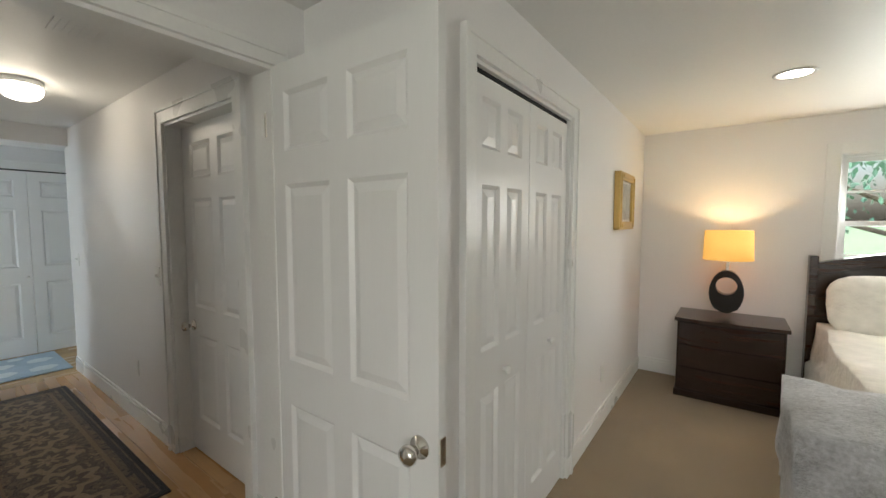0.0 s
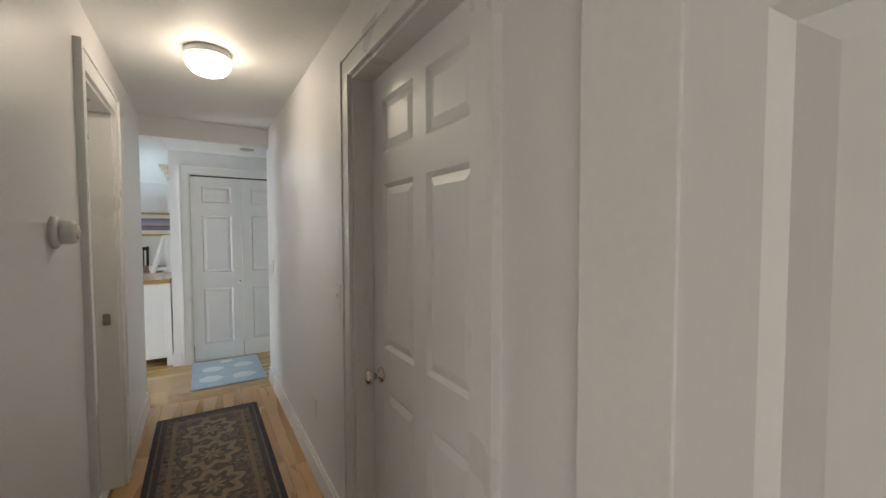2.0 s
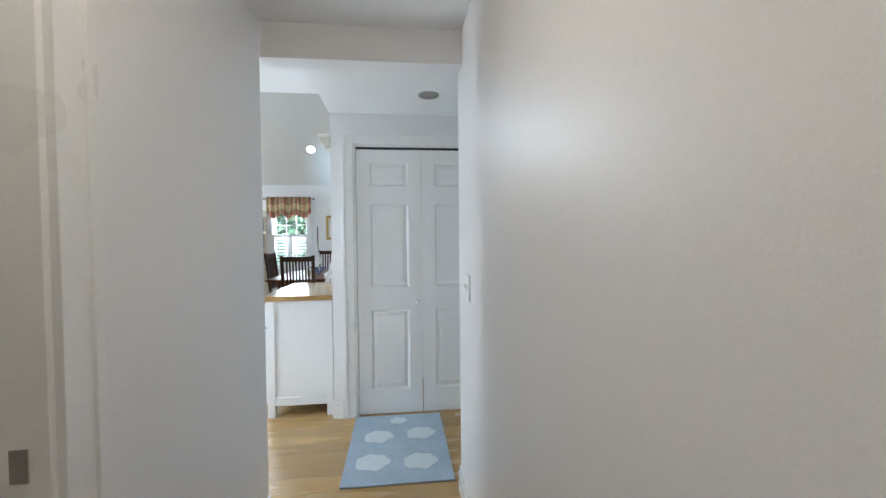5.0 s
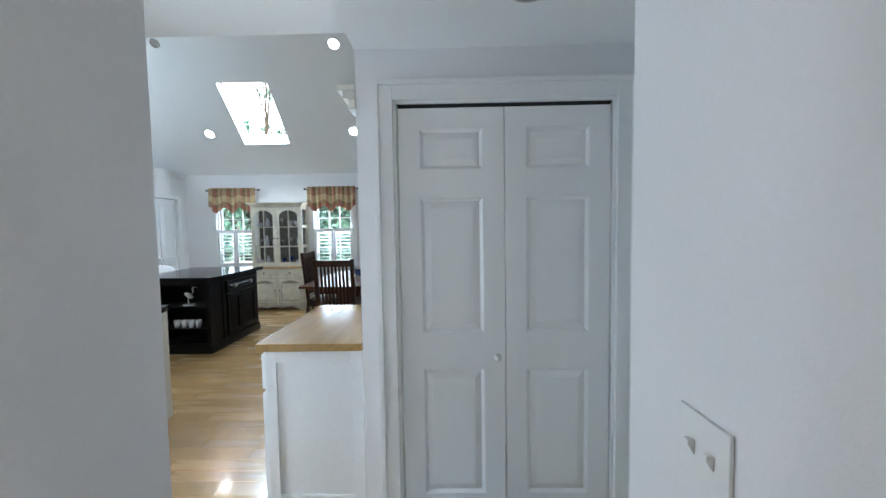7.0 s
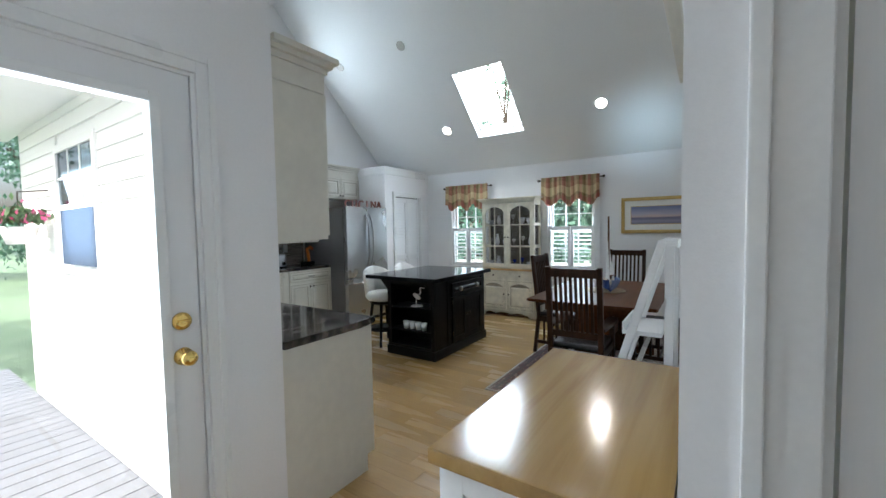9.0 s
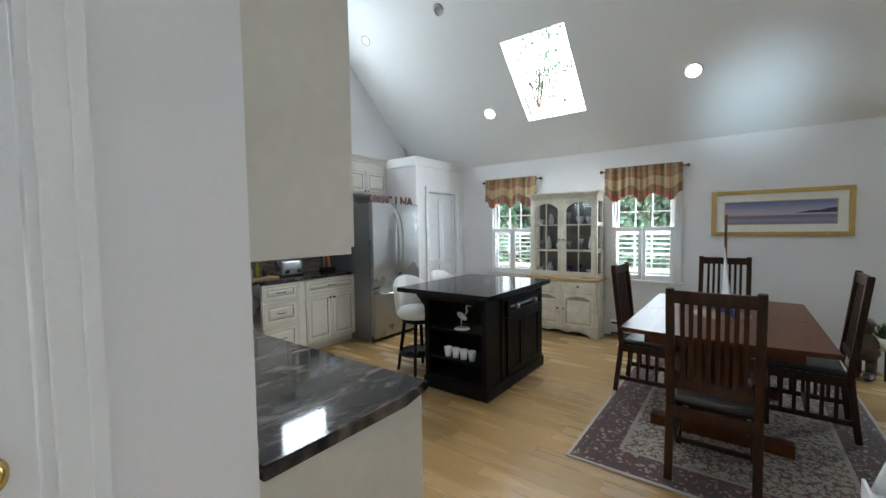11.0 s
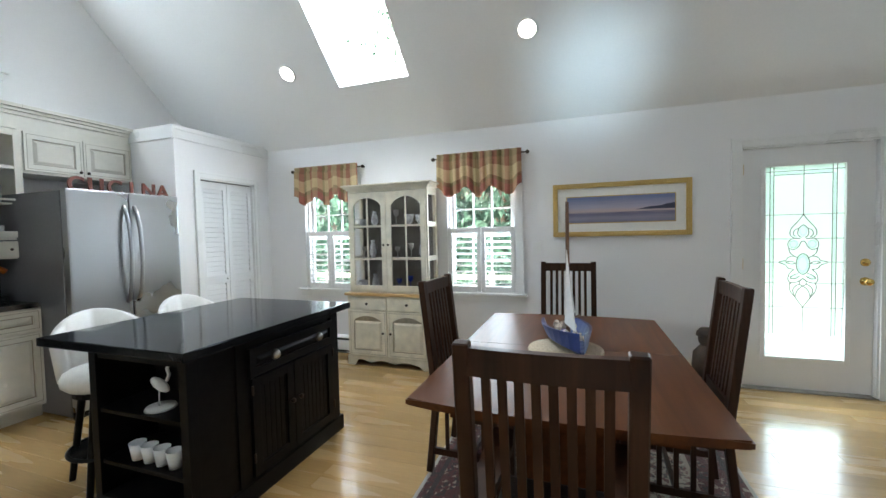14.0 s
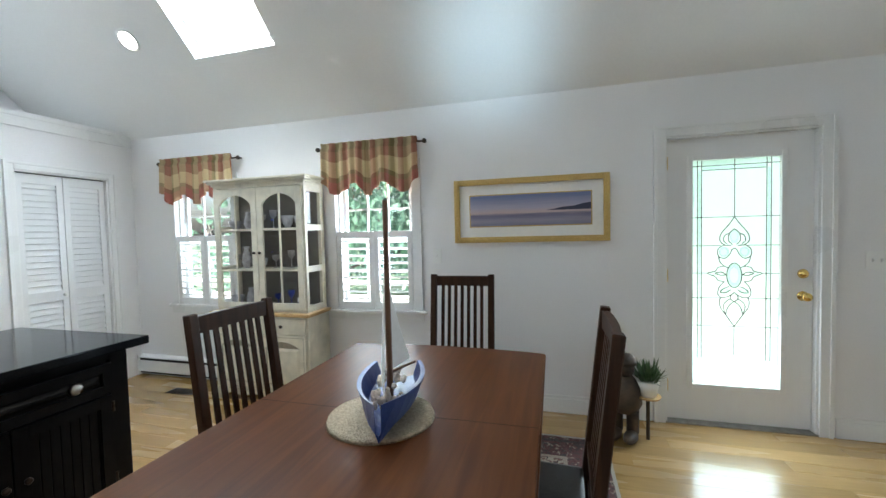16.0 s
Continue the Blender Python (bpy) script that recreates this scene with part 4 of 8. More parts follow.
part("post", B(0, 0.085, -0.012, dep, 0, 0.875, r=0.004), M_CREAM, fl)
for z in (0.14, 0.82):
    part("block", B(0.012, 0.073, -0.022, -0.011, z - 0.03, z + 0.03, r=0.004), M_CREAM, fl)
cabinet("base_cabinet", pose(-8.66, FY, 0, 0, 0, 180), 0.74, dep, 0, 0.875, "cream base cabinet with one drawer and two doors", [(0.008, 0.732, 0.70, 0.865, (0.37, 0.785), True), (0.008, 0.368, 0.12, 0.685, (0.34, 0.63)), (0.372, 0.732, 0.12, 0.685, (0.40, 0.63))], group=K)

# peninsula along the near wall
PX = -7.02
cabinet("base_cabinet", pose(PX, -1.13, 0, 0, 0, -90), 1.0, 0.6, 0, 0.875, "cream peninsula base cabinet with a plain end panel", [(0.03, 0.51, 0.12, 0.86, (0.47, 0.79)), (0.515, 0.99, 0.12, 0.86, (0.56, 0.79))], group=K)
cabinet("base_cabinet", pose(PX, -2.13, 0, 0, 0, -90), 2.16, 0.6, 0, 0.875, "cream sink base cabinet", [(0.01 + i * 0.43, 0.43 + i * 0.43, 0.12, 0.86, (0.39 + i * 0.43, 0.79)) for i in range(5)], group=K)


def slab(name, outline, z0, z1, material, label, category="countertop", hole=None):
    """A worktop with a rounded edge."""
    bm = bmesh.new()
    prism(bm, [(x, y, z0) for x, y in outline], (0, 0, z1 - z0))
    es = [e for e in bm.edges if abs(e.verts[0].co.z - e.verts[1].co.z) < 1e-6]
    bmesh.ops.bevel(bm, geom=es, offset=0.006, segments=2, affect="EDGES")
    return single(name, bm, material, Matrix.Identity(4), label, category)


slab("countertop", [(XN - 0.002, -1.095), (-6.9, -1.095), (-7.045, -1.12), (-7.045, -2.62), (XN - 0.002, -2.62)], 0.877, 0.915, M_GRANITE, "polished dark granite peninsula worktop")
slab("countertop", [(XN - 0.002, -3.38), (-7.045, -3.38), (-7.045, FY + 0.025), (-7.36, FY + 0.025), (-7.36, YL + 0.003), (XN - 0.002, YL + 0.003)], 0.877, 0.915, M_GRANITE, "polished dark granite corner worktop")
slab("countertop", [(XN - 0.002, -2.622), (-6.53, -2.622), (-6.53, -3.378), (XN - 0.002, -3.378)], 0.877, 0.915, M_GRANITE, "granite strip behind the sink")
slab("countertop", [(-6.95, -2.622), (-7.045, -2.622), (-7.045, -3.378), (-6.95, -3.378)], 0.877, 0.915, M_GRANITE, "granite strip before the sink")
slab("countertop", [(-8.125, YL + 0.003), (-8.125, FY + 0.025), (-9.385, FY + 0.025), (-9.385, YL + 0.003)], 0.877, 0.915, M_GRANITE, "polished dark granite worktop beside the stove")

# sink and tap
sk2 = thing("kitchen_sink", pose(-6.74, -3.0, 0), "stainless steel undermount sink in the granite worktop", "sink")
bm = bmesh.new()
for a, b, c, e in ((-0.21, -0.19, -0.378, 0.378), (0.19, 0.21, -0.378, 0.378), (-0.19, 0.19, -0.378, -0.36), (-0.19, 0.19, 0.36, 0.378)):
    box(bm, a, b, c, e, 0.70, 0.908, r=0.004)
box(bm, -0.19, 0.19, -0.36, 0.36, 0.70, 0.712)
part("bowl", bm, M_STEEL, sk2)
part("drain", lathe(bmesh.new(), [(0.001, 0.713), (0.045, 0.713), (0.04, 0.717), (0.001, 0.716)], 16), M_CHROME, sk2)
tap = thing("kitchen_tap", pose(-6.47, -3.0, 0.915), "chrome arched kitchen tap behind the sink", "tap")
part("base", lathe(bmesh.new(), [(0.03, 0), (0.028, 0.015), (0.018, 0.03), (0.016, 0.12), (0.001, 0.122)], 16), M_CHROME, tap)
part("spout", smooth(tube(bmesh.new(), [(0, 0, 0.1), (-0.01, 0, 0.24), (-0.06, 0, 0.29), (-0.12, 0, 0.29), (-0.18, 0, 0.24), (-0.19, 0, 0.2)], 0.011)), M_CHROME, tap)
part("lever", rod(bmesh.new(), (0, 0.02, 0.1), (0, 0.1, 0.14), 0.007), M_CHROME, tap)

# wall cabinets over the stove run
UY, ud = -4.60, 0.325
G2 = "kitchen wall cabinets"


def crown(owner, x0, x1, y, z, ends=()):
    """A stepped cornice on the front, wrapped round the given ends."""
    for dy, a, b in ((0.016, 0.0, 0.03), (0.034, 0.03, 0.055), (0.055, 0.055, 0.08)):
        l0, l1 = x0 - (dy if 0 in ends else 0), x1 + (dy if 1 in ends else 0)
        yield (l0, l1, -dy, ud, z + a, z + b)


def add_crown(owner, x0, x1, z, ends=()):
    bm = bmesh.new()
    for b in crown(owner, x0, x1, 0, z, ends):
        box(bm, *b, r=0.004)
    part("cornice", bm, M_CREAM, owner)


c = cabinet("wall_cabinet", pose(-7.35, UY, 0, 0, 0, 180), 0.78, ud, 1.90, 2.28, "cream wall cabinet over the microwave", [(0.01, 0.387, 1.92, 2.17, (0.36, 1.95)), (0.393, 0.77, 1.92, 2.17, (0.42, 1.95))], group=G2)
add_crown(c, 0.0, 0.78, 2.26)
c = cabinet("wall_cabinet", pose(-8.13, UY, 0, 0, 0, 180), 0.53, ud, 1.42, 2.28, "cream single-door wall cabinet", [(0.01, 0.52, 1.44, 2.17, (0.04, 1.49))], group=G2)
add_crown(c, 0.0, 0.53, 2.26)
c = cabinet("wall_cabinet", pose(-6.78, UY, 0, 0, 0, 180), 0.57, ud, 1.42, 2.28, "cream corner wall cabinet", [(0.2, 0.56, 1.44, 2.17, (0.52, 1.49))], group=G2)
add_crown(c, 0.0, 0.57, 2.26)
# glass-fronted unit with spice drawers, standing forward
gc = thing("display_wall_cabinet", pose(-8.66, UY + 0.04, 0, 0, 0, 180), "cream glass-fronted wall cabinet with four spice drawers", "cabinet", G2)
W = 0.80
for nm, b in (("side_panel", (0, 0.02, 0, 0.36, 1.26, 2.43)), ("side_panel", (W - 0.02, W, 0, 0.36, 1.26, 2.43)), ("back_panel", (0.02, W - 0.02, 0.34, 0.36, 1.26, 2.43)), ("bottom", (0.02, W - 0.02, 0, 0.34, 1.26, 1.28)), ("shelf", (0.02, W - 0.02, 0, 0.34, 1.41, 1.43)), ("frieze", (0.02, W - 0.02, 0, 0.34, 2.31, 2.43))):
    part(nm, B(*b), M_CREAM, gc)
for z in (1.70, 2.0):
    part("shelf", B(0.021, W - 0.021, 0.03, 0.335, z, z + 0.012), M_CREAM, gc)
for i in range(2):
    x0, x1 = 0.006 + i * (W / 2 - 0.004), W / 2 - 0.004 + i * (W / 2 - 0.002)
    bm = bmesh.new()
    r = 0.05
    box(bm, x0, x0 + r, -0.02, -0.001, 1.43, 2.30, r=0.003)
    box(bm, x1 - r, x1, -0.02, -0.001, 1.43, 2.30, r=0.003)
    box(bm, x0 + r, x1 - r, -0.02, -0.001, 1.43, 1.43 + r, r=0.003)
    box(bm, x0 + r, x1 - r, -0.02, -0.001, 2.30 - r, 2.30, r=0.003)
    d = part("door", bm, M_CREAM, gc)
    p = part("pane", B(x0 + r, x1 - r, -0.008, -0.005, 1.48, 2.25), M_GLASS, d, "clear glass pane")
    xm = (x0 + x1) / 2
    part("muntin", B(xm - 0.008, xm + 0.008, -0.018, -0.002, 1.48, 2.25), M_CREAM, d)
    for z in (1.735, 1.99):
        part("muntin", B(x0 + r, x1 - r, -0.017, -0.003, z - 0.008, z + 0.008), M_CREAM, d)
    small_knob(d, (x1 - 0.025) if i == 0 else (x0 + 0.025), -0.02, 1.50, 0.011)
for i in range(4):
    a = 0.008 + i * (W - 0.016) / 4
    dr = part("drawer", B(a + 0.003, a + (W - 0.016) / 4 - 0.003, -0.018, -0.001, 1.27, 1.40, r=0.004), M_CREAM, gc)
    small_knob(dr, a + (W - 0.016) / 8, -0.018, 1.335, 0.011)
bm = bmesh.new()
for dy, a, b in ((0.016, 0.0, 0.03), (0.034, 0.03, 0.055), (0.055, 0.055, 0.085)):
    box(bm, -dy, W + 0.0, -dy, 0.36, 2.42 + a, 2.42 + b, r=0.004)
part("cornice", bm, M_CREAM, gc)
rnd = random.Random(7)
for i in range(16):
    x, z = 0.07 + (i % 8) * 0.092, (1.43, 1.712)[i // 8]
    h = 0.09 + rnd.random() * 0.09
    single("glass_tumbler" if i % 2 else "china_cup", smooth(lathe(bmesh.new(), [(0.001, 0), (0.022, 0), (0.028, h * 0.4), (0.03, h), (0.026, h), (0.02, 0.01), (0.001, 0.01)], 12)), M_PORCELAIN if i % 2 else M_PEWTER, pose(-8.66 - x, UY - 0.12 - 0.05 * rnd.random(), z), "small glassware standing on a cabinet shelf", "glassware", "glassware in the display cabinet")
c = cabinet("wall_cabinet", pose(-9.46, UY + 0.04, 0, 0, 0, 180), 0.84, 0.36, 1.96, 2.43, "cream wall cabinet above the refrigerator", [(0.01, 0.417, 1.98, 2.30, (0.39, 2.01)), (0.423, 0.83, 1.98, 2.30, (0.45, 2.01))], group=G2)
bm = bmesh.new()
for dy, a, b in ((0.016, 0.0, 0.03), (0.034, 0.03, 0.055), (0.055, 0.055, 0.085)):
    box(bm, 0.0, 0.84, -dy, 0.36, 2.42 + a, 2.42 + b, r=0.004)
part("cornice", bm, M_CREAM, c)

# wall cabinet on the near wall, its blank side to the foyer
c = cabinet("wall_cabinet", pose(-6.735, -1.15, 0, 0, 0, -90), 1.35, 0.32, 1.39, 2.25, "tall cream wall cabinet with a blank side panel", [(0.01, 0.445, 1.41, 2.15, (0.41, 1.46)), (0.45, 0.9, 1.41, 2.15, (0.49, 1.46)), (0.905, 1.34, 1.41, 2.15, (0.94, 1.46))], group=G2)
bm = bmesh.new()
for dy, a, b in ((0.016, 0.0, 0.03), (0.036, 0.03, 0.055), (0.06, 0.055, 0.085)):
    box(bm, -dy, 1.35 + dy, -dy, 0.32, 2.25 + a, 2.25 + b, r=0.004)
part("cornice", bm, M_CREAM, c)
part("side_frieze", B(-0.006, 0.0, 0.0, 0.32, 2.15, 2.25), M_CREAM, c)
c = cabinet("wall_cabinet", pose(-6.735, -3.86, 0, 0, 0, -90), 0.74, 0.32, 1.39, 2.28, "cream wall cabinet beside the sink window", [(0.01, 0.365, 1.41, 2.15, (0.33, 1.46)), (0.37, 0.73, 1.41, 2.15, (0.41, 1.46))], group=G2)

# mosaic backsplash: thin stone and glass sticks
M_MOSAIC = mat("mosaic_sticks", (0.27, 0.235, 0.205), 0.22, vary=0.75, grain=4, blotch=2, island=2.2)
M_GROUT = mat("mosaic_grout", (0.20, 0.18, 0.16), 0.9)


def backsplash(name, m, w, z0, z1, seed):
    o = thing(name, m, "grey and brown stick mosaic backsplash", "backsplash", kind="structure")
    part("grout", B(0, w, 0.0, 0.006, z0, z1), M_GROUT, o)
    rnd = random.Random(seed)
    vs, fs = [], []
    z = z0
    while z < z1 - 0.01:
        x = -rnd.random() * 0.1
        while x < w:
            ln = rnd.choice((0.06, 0.08, 0.11, 0.14))
            a, b = max(x, 0) + 0.001, min(x + ln, w) - 0.001
            if b - a > 0.01:
                k, h, y = len(vs), 0.0145, -0.003 - rnd.random() * 0.003
                vs += [(a, 0.001, z), (b, 0.001, z), (b, 0.001, z + h), (a, 0.001, z + h), (a, y, z), (b, y, z), (b, y, z + h), (a, y, z + h)]
                fs += [(k + 4, k + 5, k + 6, k + 7), (k, k + 1, k + 5, k + 4), (k + 1, k + 2, k + 6, k + 5), (k + 2, k + 3, k + 7, k + 6), (k + 3, k, k + 4, k + 7)]
            x += ln
        z += 0.0165
    me = bpy.data.meshes.new("mosaic")
    me.from_pydata(vs, [], fs)
    me.materials.append(M_MOSAIC)
    s = new("mosaic_sticks", me)
    s.parent = o
    tagged(s, kind="stuff")
    return o


backsplash("backsplash_stove_wall", pose(XN, YL + 0.008, 0, 0, 0, 180), 2.975, 0.917, 1.42, 11)
backsplash("backsplash_sink_wall", pose(XN - 0.008, -1.13, 0, 0, 0, -90), 3.79, 0.917, 1.08, 12)
bs = backsplash("backsplash_near_wall", pose(XN - 0.0081, -1.13, 0, 0, 0, -90), 1.37, 1.082, 1.388, 13)

# ---- stove ----
st = thing("stove", pose(-7.365, FY + 0.015, 0, 0, 0, 180), "stainless steel range with black glass top", "stove")
w = 0.75
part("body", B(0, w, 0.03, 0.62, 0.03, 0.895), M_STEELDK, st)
part("cooktop", B(-0.003, w + 0.003, 0.0, 0.55, 0.895, 0.918, r=0.006), M_BLACKGL, st, "black glass cooktop")
part("front_strip", B(0.0, w, -0.012, 0.03, 0.845, 0.893, r=0.005), M_STEEL, st)
od = part("oven_door", B(0.004, w - 0.004, -0.02, 0.03, 0.25, 0.838, r=0.01), M_STEEL, st, "brushed steel oven door")
part("window", B(0.11, w - 0.11, -0.024, -0.019, 0.36, 0.70, r=0.012), M_BLACKGL, od, "dark oven window")
bm = bmesh.new()
rod(bm, (0.03, -0.062, 0.79), (w - 0.03, -0.062, 0.79), 0.014)
for x in (0.05, w - 0.05):
    rod(bm, (x, -0.02, 0.79), (x, -0.062, 0.79), 0.01)
part("handle", smooth(bm), M_STEEL, od, "steel towel bar handle")
part("storage_drawer", B(0.004, w - 0.004, -0.018, 0.03, 0.035, 0.24, r=0.008), M_STEEL, st)
bg2 = part("backguard", B(0.0, w, 0.53, 0.61, 0.918, 1.21, r=0.012), M_BLACKM, st)
part("control_panel", B(0.02, w - 0.02, 0.522, 0.531, 1.04, 1.20, r=0.003), M_STEEL, bg2)
M_BLUELED = emit("blue_display", (0.05, 0.15, 1.0), 3.0)
part("display", B(0.29, 0.47, 0.517, 0.523, 1.09, 1.17, r=0.002), M_BLACKGL, bg2)
part("clock_digits", B(0.345, 0.41, 0.5145, 0.5165, 1.115, 1.145), M_BLUELED, bg2, "glowing blue clock bars")
for x in (0.08, 0.18, 0.57, 0.67):
    part("dial", smooth(lathe(bmesh.new(), [(0.001, 0.495), (0.02, 0.495), (0.024, 0.522), (0.001, 0.522)], 16, (x, 0, 1.12), "Y")), M_BLACKM, bg2, "black control dial")
for x, y, r in ((0.2, 0.15, 0.1), (0.55, 0.15, 0.085), (0.2, 0.4, 0.08), (0.55, 0.4, 0.1)):
    part("burner_ring", lathe(bmesh.new(), [(r - 0.006, 0.9182), (r, 0.9186), (r + 0.004, 0.9182)], 32, (x, y, 0)), M_STEELDK, st, "grey printed burner ring")

# ---- microwave ----
mw = thing("microwave", pose(-7.35, UY + 0.075, 0, 0, 0, 180), "stainless over-the-range microwave under the cabinet", "microwave")
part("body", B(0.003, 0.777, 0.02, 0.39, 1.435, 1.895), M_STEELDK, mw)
part("vent_strip", B(0.003, 0.777, -0.005, 0.02, 1.815, 1.895, r=0.006), M_STEEL, mw)
dd = part("door", B(0.003, 0.60, -0.01, 0.02, 1.437, 1.812, r=0.008), M_STEEL, mw)
part("window", B(0.07, 0.54, -0.014, -0.009, 1.50, 1.75, r=0.01), M_BLACKGL, dd, "dark glass window")
part("handle", smooth(tube(bmesh.new(), [(0.585, -0.01, 1.47), (0.585, -0.05, 1.49), (0.585, -0.055, 1.63), (0.585, -0.05, 1.76), (0.585, -0.01, 1.78)], 0.012)), M_STEEL, dd, "curved steel handle")
cp = part("control_panel", B(0.605, 0.777, -0.01, 0.02, 1.437, 1.812, r=0.006), M_STEEL, mw)
part("keypad", B(0.625, 0.76, -0.013, -0.009, 1.47, 1.74), M_BLACKGL, cp)
part("clock_digits", B(0.66, 0.735, -0.0155, -0.0135, 1.70, 1.725), M_BLUELED, cp, "glowing blue clock bars")

# ---- refrigerator ----
FRX, FRY = -9.40, -3.91
fr = thing("refrigerator", pose(FRX, FRY, 0, 0, 0, 180), "stainless french-door refrigerator with bottom freezer", "refrigerator")

def fridge_bar(x):
    """A bowed upright bar that runs into the door at both ends."""
    pts = []
    for i in range(13):
        u = i / 12
        pts.append((x, 0.004 - 0.078 * math.sin(math.pi * u) ** 0.55, 0.86 + 0.82 * u))
    return smooth(tube(bmesh.new(), pts, 0.015, 12))


w = 0.885
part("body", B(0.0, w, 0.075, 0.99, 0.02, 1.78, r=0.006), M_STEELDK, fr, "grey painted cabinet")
for a, b, hx in ((0.002, w / 2 - 0.003, w / 2 - 0.042), (w / 2 + 0.003, w - 0.002, w / 2 + 0.042)):
    d = part("door", B(a, b, 0.0, 0.07, 0.71, 1.795, r=0.014), M_STEEL, fr)
    s = 1 if hx > w / 2 else -1
    part("handle", fridge_bar(hx), M_STEEL, d, "long slender steel handle")
d = part("freezer_drawer", B(0.002, w - 0.002, 0.0, 0.07, 0.06, 0.70, r=0.014), M_STEEL, fr)
part("handle", smooth(tube(bmesh.new(), [(0.08, 0.0, 0.63), (0.1, -0.055, 0.63), (w / 2, -0.065, 0.63), (w - 0.1, -0.055, 0.63), (w - 0.08, 0.0, 0.63)], 0.013, 10)), M_CHROME, d)
part("kick_grille", B(0.01, w - 0.01, 0.05, 0.08, 0.0, 0.055), M_BLACKM, fr)

# letters standing on the refrigerator
sign = thing("word_sign", pose(-9.45, FRY - 0.10, 1.782, 0, 0, 180), "rust brown cut-out letters spelling CUCINA", "sign")
M_RUST = mat("rusty_metal", (0.20, 0.065, 0.045), 0.6, 0.2, vary=0.35, grain=40, bump=0.2)
for i, ch in enumerate("CUCINA"):
    cu = bpy.data.curves.new("letter", "FONT")
    cu.body, cu.size, cu.extrude, cu.offset = ch, 0.17, 0.008, 0.004
    cu.materials.append(M_RUST)
    o = new("letter", cu)
    o.parent = sign
    o.matrix_basis = pose(0.015 + i * 0.138 + (0.035 if ch == "I" else 0), 0, 0.0, 90, 0, 0)

# ---- pantry closet in the corner ----
CY = -3.95
wall("wall_pantry_front", XF, -10.30, CY - 0.1, CY, 0, 2.47, [(-11.27, -10.55, 0, 2.02)], label="white pantry closet front")
wall("wall_pantry_side", -10.40, -10.30, YL, CY - 0.1, 0, 2.47, label="white pantry closet side")
tagged(mesh_ob("ceiling_pantry_top", B(XF, -10.30, YL, CY, 2.47, 2.50), M_WALL), "flat top of the pantry closet", "ceiling", kind="structure")
trim("trim_pantry_crown", [(XF, -10.285, CY, CY + 0.015, 2.365, 2.475), (-10.30, -10.285, FRY - 0.99, CY, 2.365, 2.475), (XF, -10.275, CY + 0.015, CY + 0.024, 2.45, 2.478)], "white trim board round the pantry's top")
casing("trim_pantry_door", "y", CY, -11.27, -10.55, 2.02, 1, w=0.06, jamb=0.1)
lv = thing("door_pantry", pose(-10.57, CY - 0.045, 0.012, 0, 0, 180), "white louvred bifold pantry door, shut", "bifold door", kind="structure")
sl = None
for i in range(2):
    x0, x1 = 0.003 + i * 0.34, 0.337 + i * 0.34
    bm = bmesh.new()
    for b in ((x0, x0 + 0.045, 0, 1.98), (x1 - 0.045, x1, 0, 1.98)):
        box(bm, b[0], b[1], -0.015, 0.015, b[2], b[3])
    for a, b in ((0, 0.14), (0.88, 0.97), (1.90, 1.98)):
        box(bm, x0 + 0.045, x1 - 0.045, -0.015, 0.015, a, b)
    lf = part("leaf", bm, M_DOOR, lv)
    for z0, z1 in ((0.14, 0.88), (0.97, 1.90)):
        z = z0 + 0.026
        while z < z1:
            mm = pose((x0 + x1) / 2, 0.003, z, 70, 0, 0)
            if sl is None:
                o = part("slat", box(bmesh.new(), -0.122, 0.122, -0.031, 0.031, -0.0035, 0.0035), M_DOOR, lf)
                o.matrix_basis = mm
                sl = o.data
            else:
                shared("slat", sl, lf, mm)
            z += 0.0525
small_knob(lv, 0.30, -0.015, 0.93, 0.014, M_PLATE, "small white knob")
part("track", B(0, 0.68, -0.012, 0.012, 1.985, 1.995), M_DARK, lv)

# ---- island ----
isl = thing("kitchen_island", pose(-8.75, -1.89, 0, 0, 0, 180), "black painted kitchen island with open end shelves", "island")
# local x runs along the island, local y from the door front to the stools
L, Dp = 1.155, 0.66
part("plinth", B(-0.012, L + 0.012, -0.012, Dp + 0.012, 0, 0.10, r=0.006), M_BLACKWOOD, isl)
sh = 0.30                                      # depth of the open shelf end
for nm, b in (("body", (sh, L, 0.02, Dp, 0.10, 0.86)), ("corner_post", (0.0, 0.05, 0.0, 0.05, 0.10, 0.86)), ("corner_post", (0.0, 0.05, Dp - 0.05, Dp, 0.10, 0.86)), ("side_panel", (0.05, sh, Dp - 0.03, Dp - 0.005, 0.10, 0.86)), ("side_panel", (0.05, sh, 0.005, 0.03, 0.10, 0.86)), ("bottom_shelf", (0.0, sh, 0.05, Dp - 0.05, 0.10, 0.125)), ("top_rail", (0.012, sh, 0.05, Dp - 0.05, 0.81, 0.86))):
    part(nm, B(*b, r=0.002), M_BLACKWOOD, isl)
for z in (0.28, 0.54):
    part("shelf", B(0.012, sh, 0.035, Dp - 0.035, z, z + 0.02, r=0.003), M_BLACKWOOD, isl)
for x in (sh - 0.04, L - 0.10):
    part("pilaster", B(x, x + 0.08, -0.004, 0.02, 0.10, 0.86, r=0.003), M_BLACKWOOD, isl)
part("rail", B(sh + 0.04, L - 0.10, 0.0, 0.02, 0.82, 0.86), M_BLACKWOOD, isl)
dr = cab_door(isl, sh + 0.02, L - 0.11, 0.66, 0.81, M_BLACKWOOD, t=0.022, name="drawer")
dr.location.y = -0.012
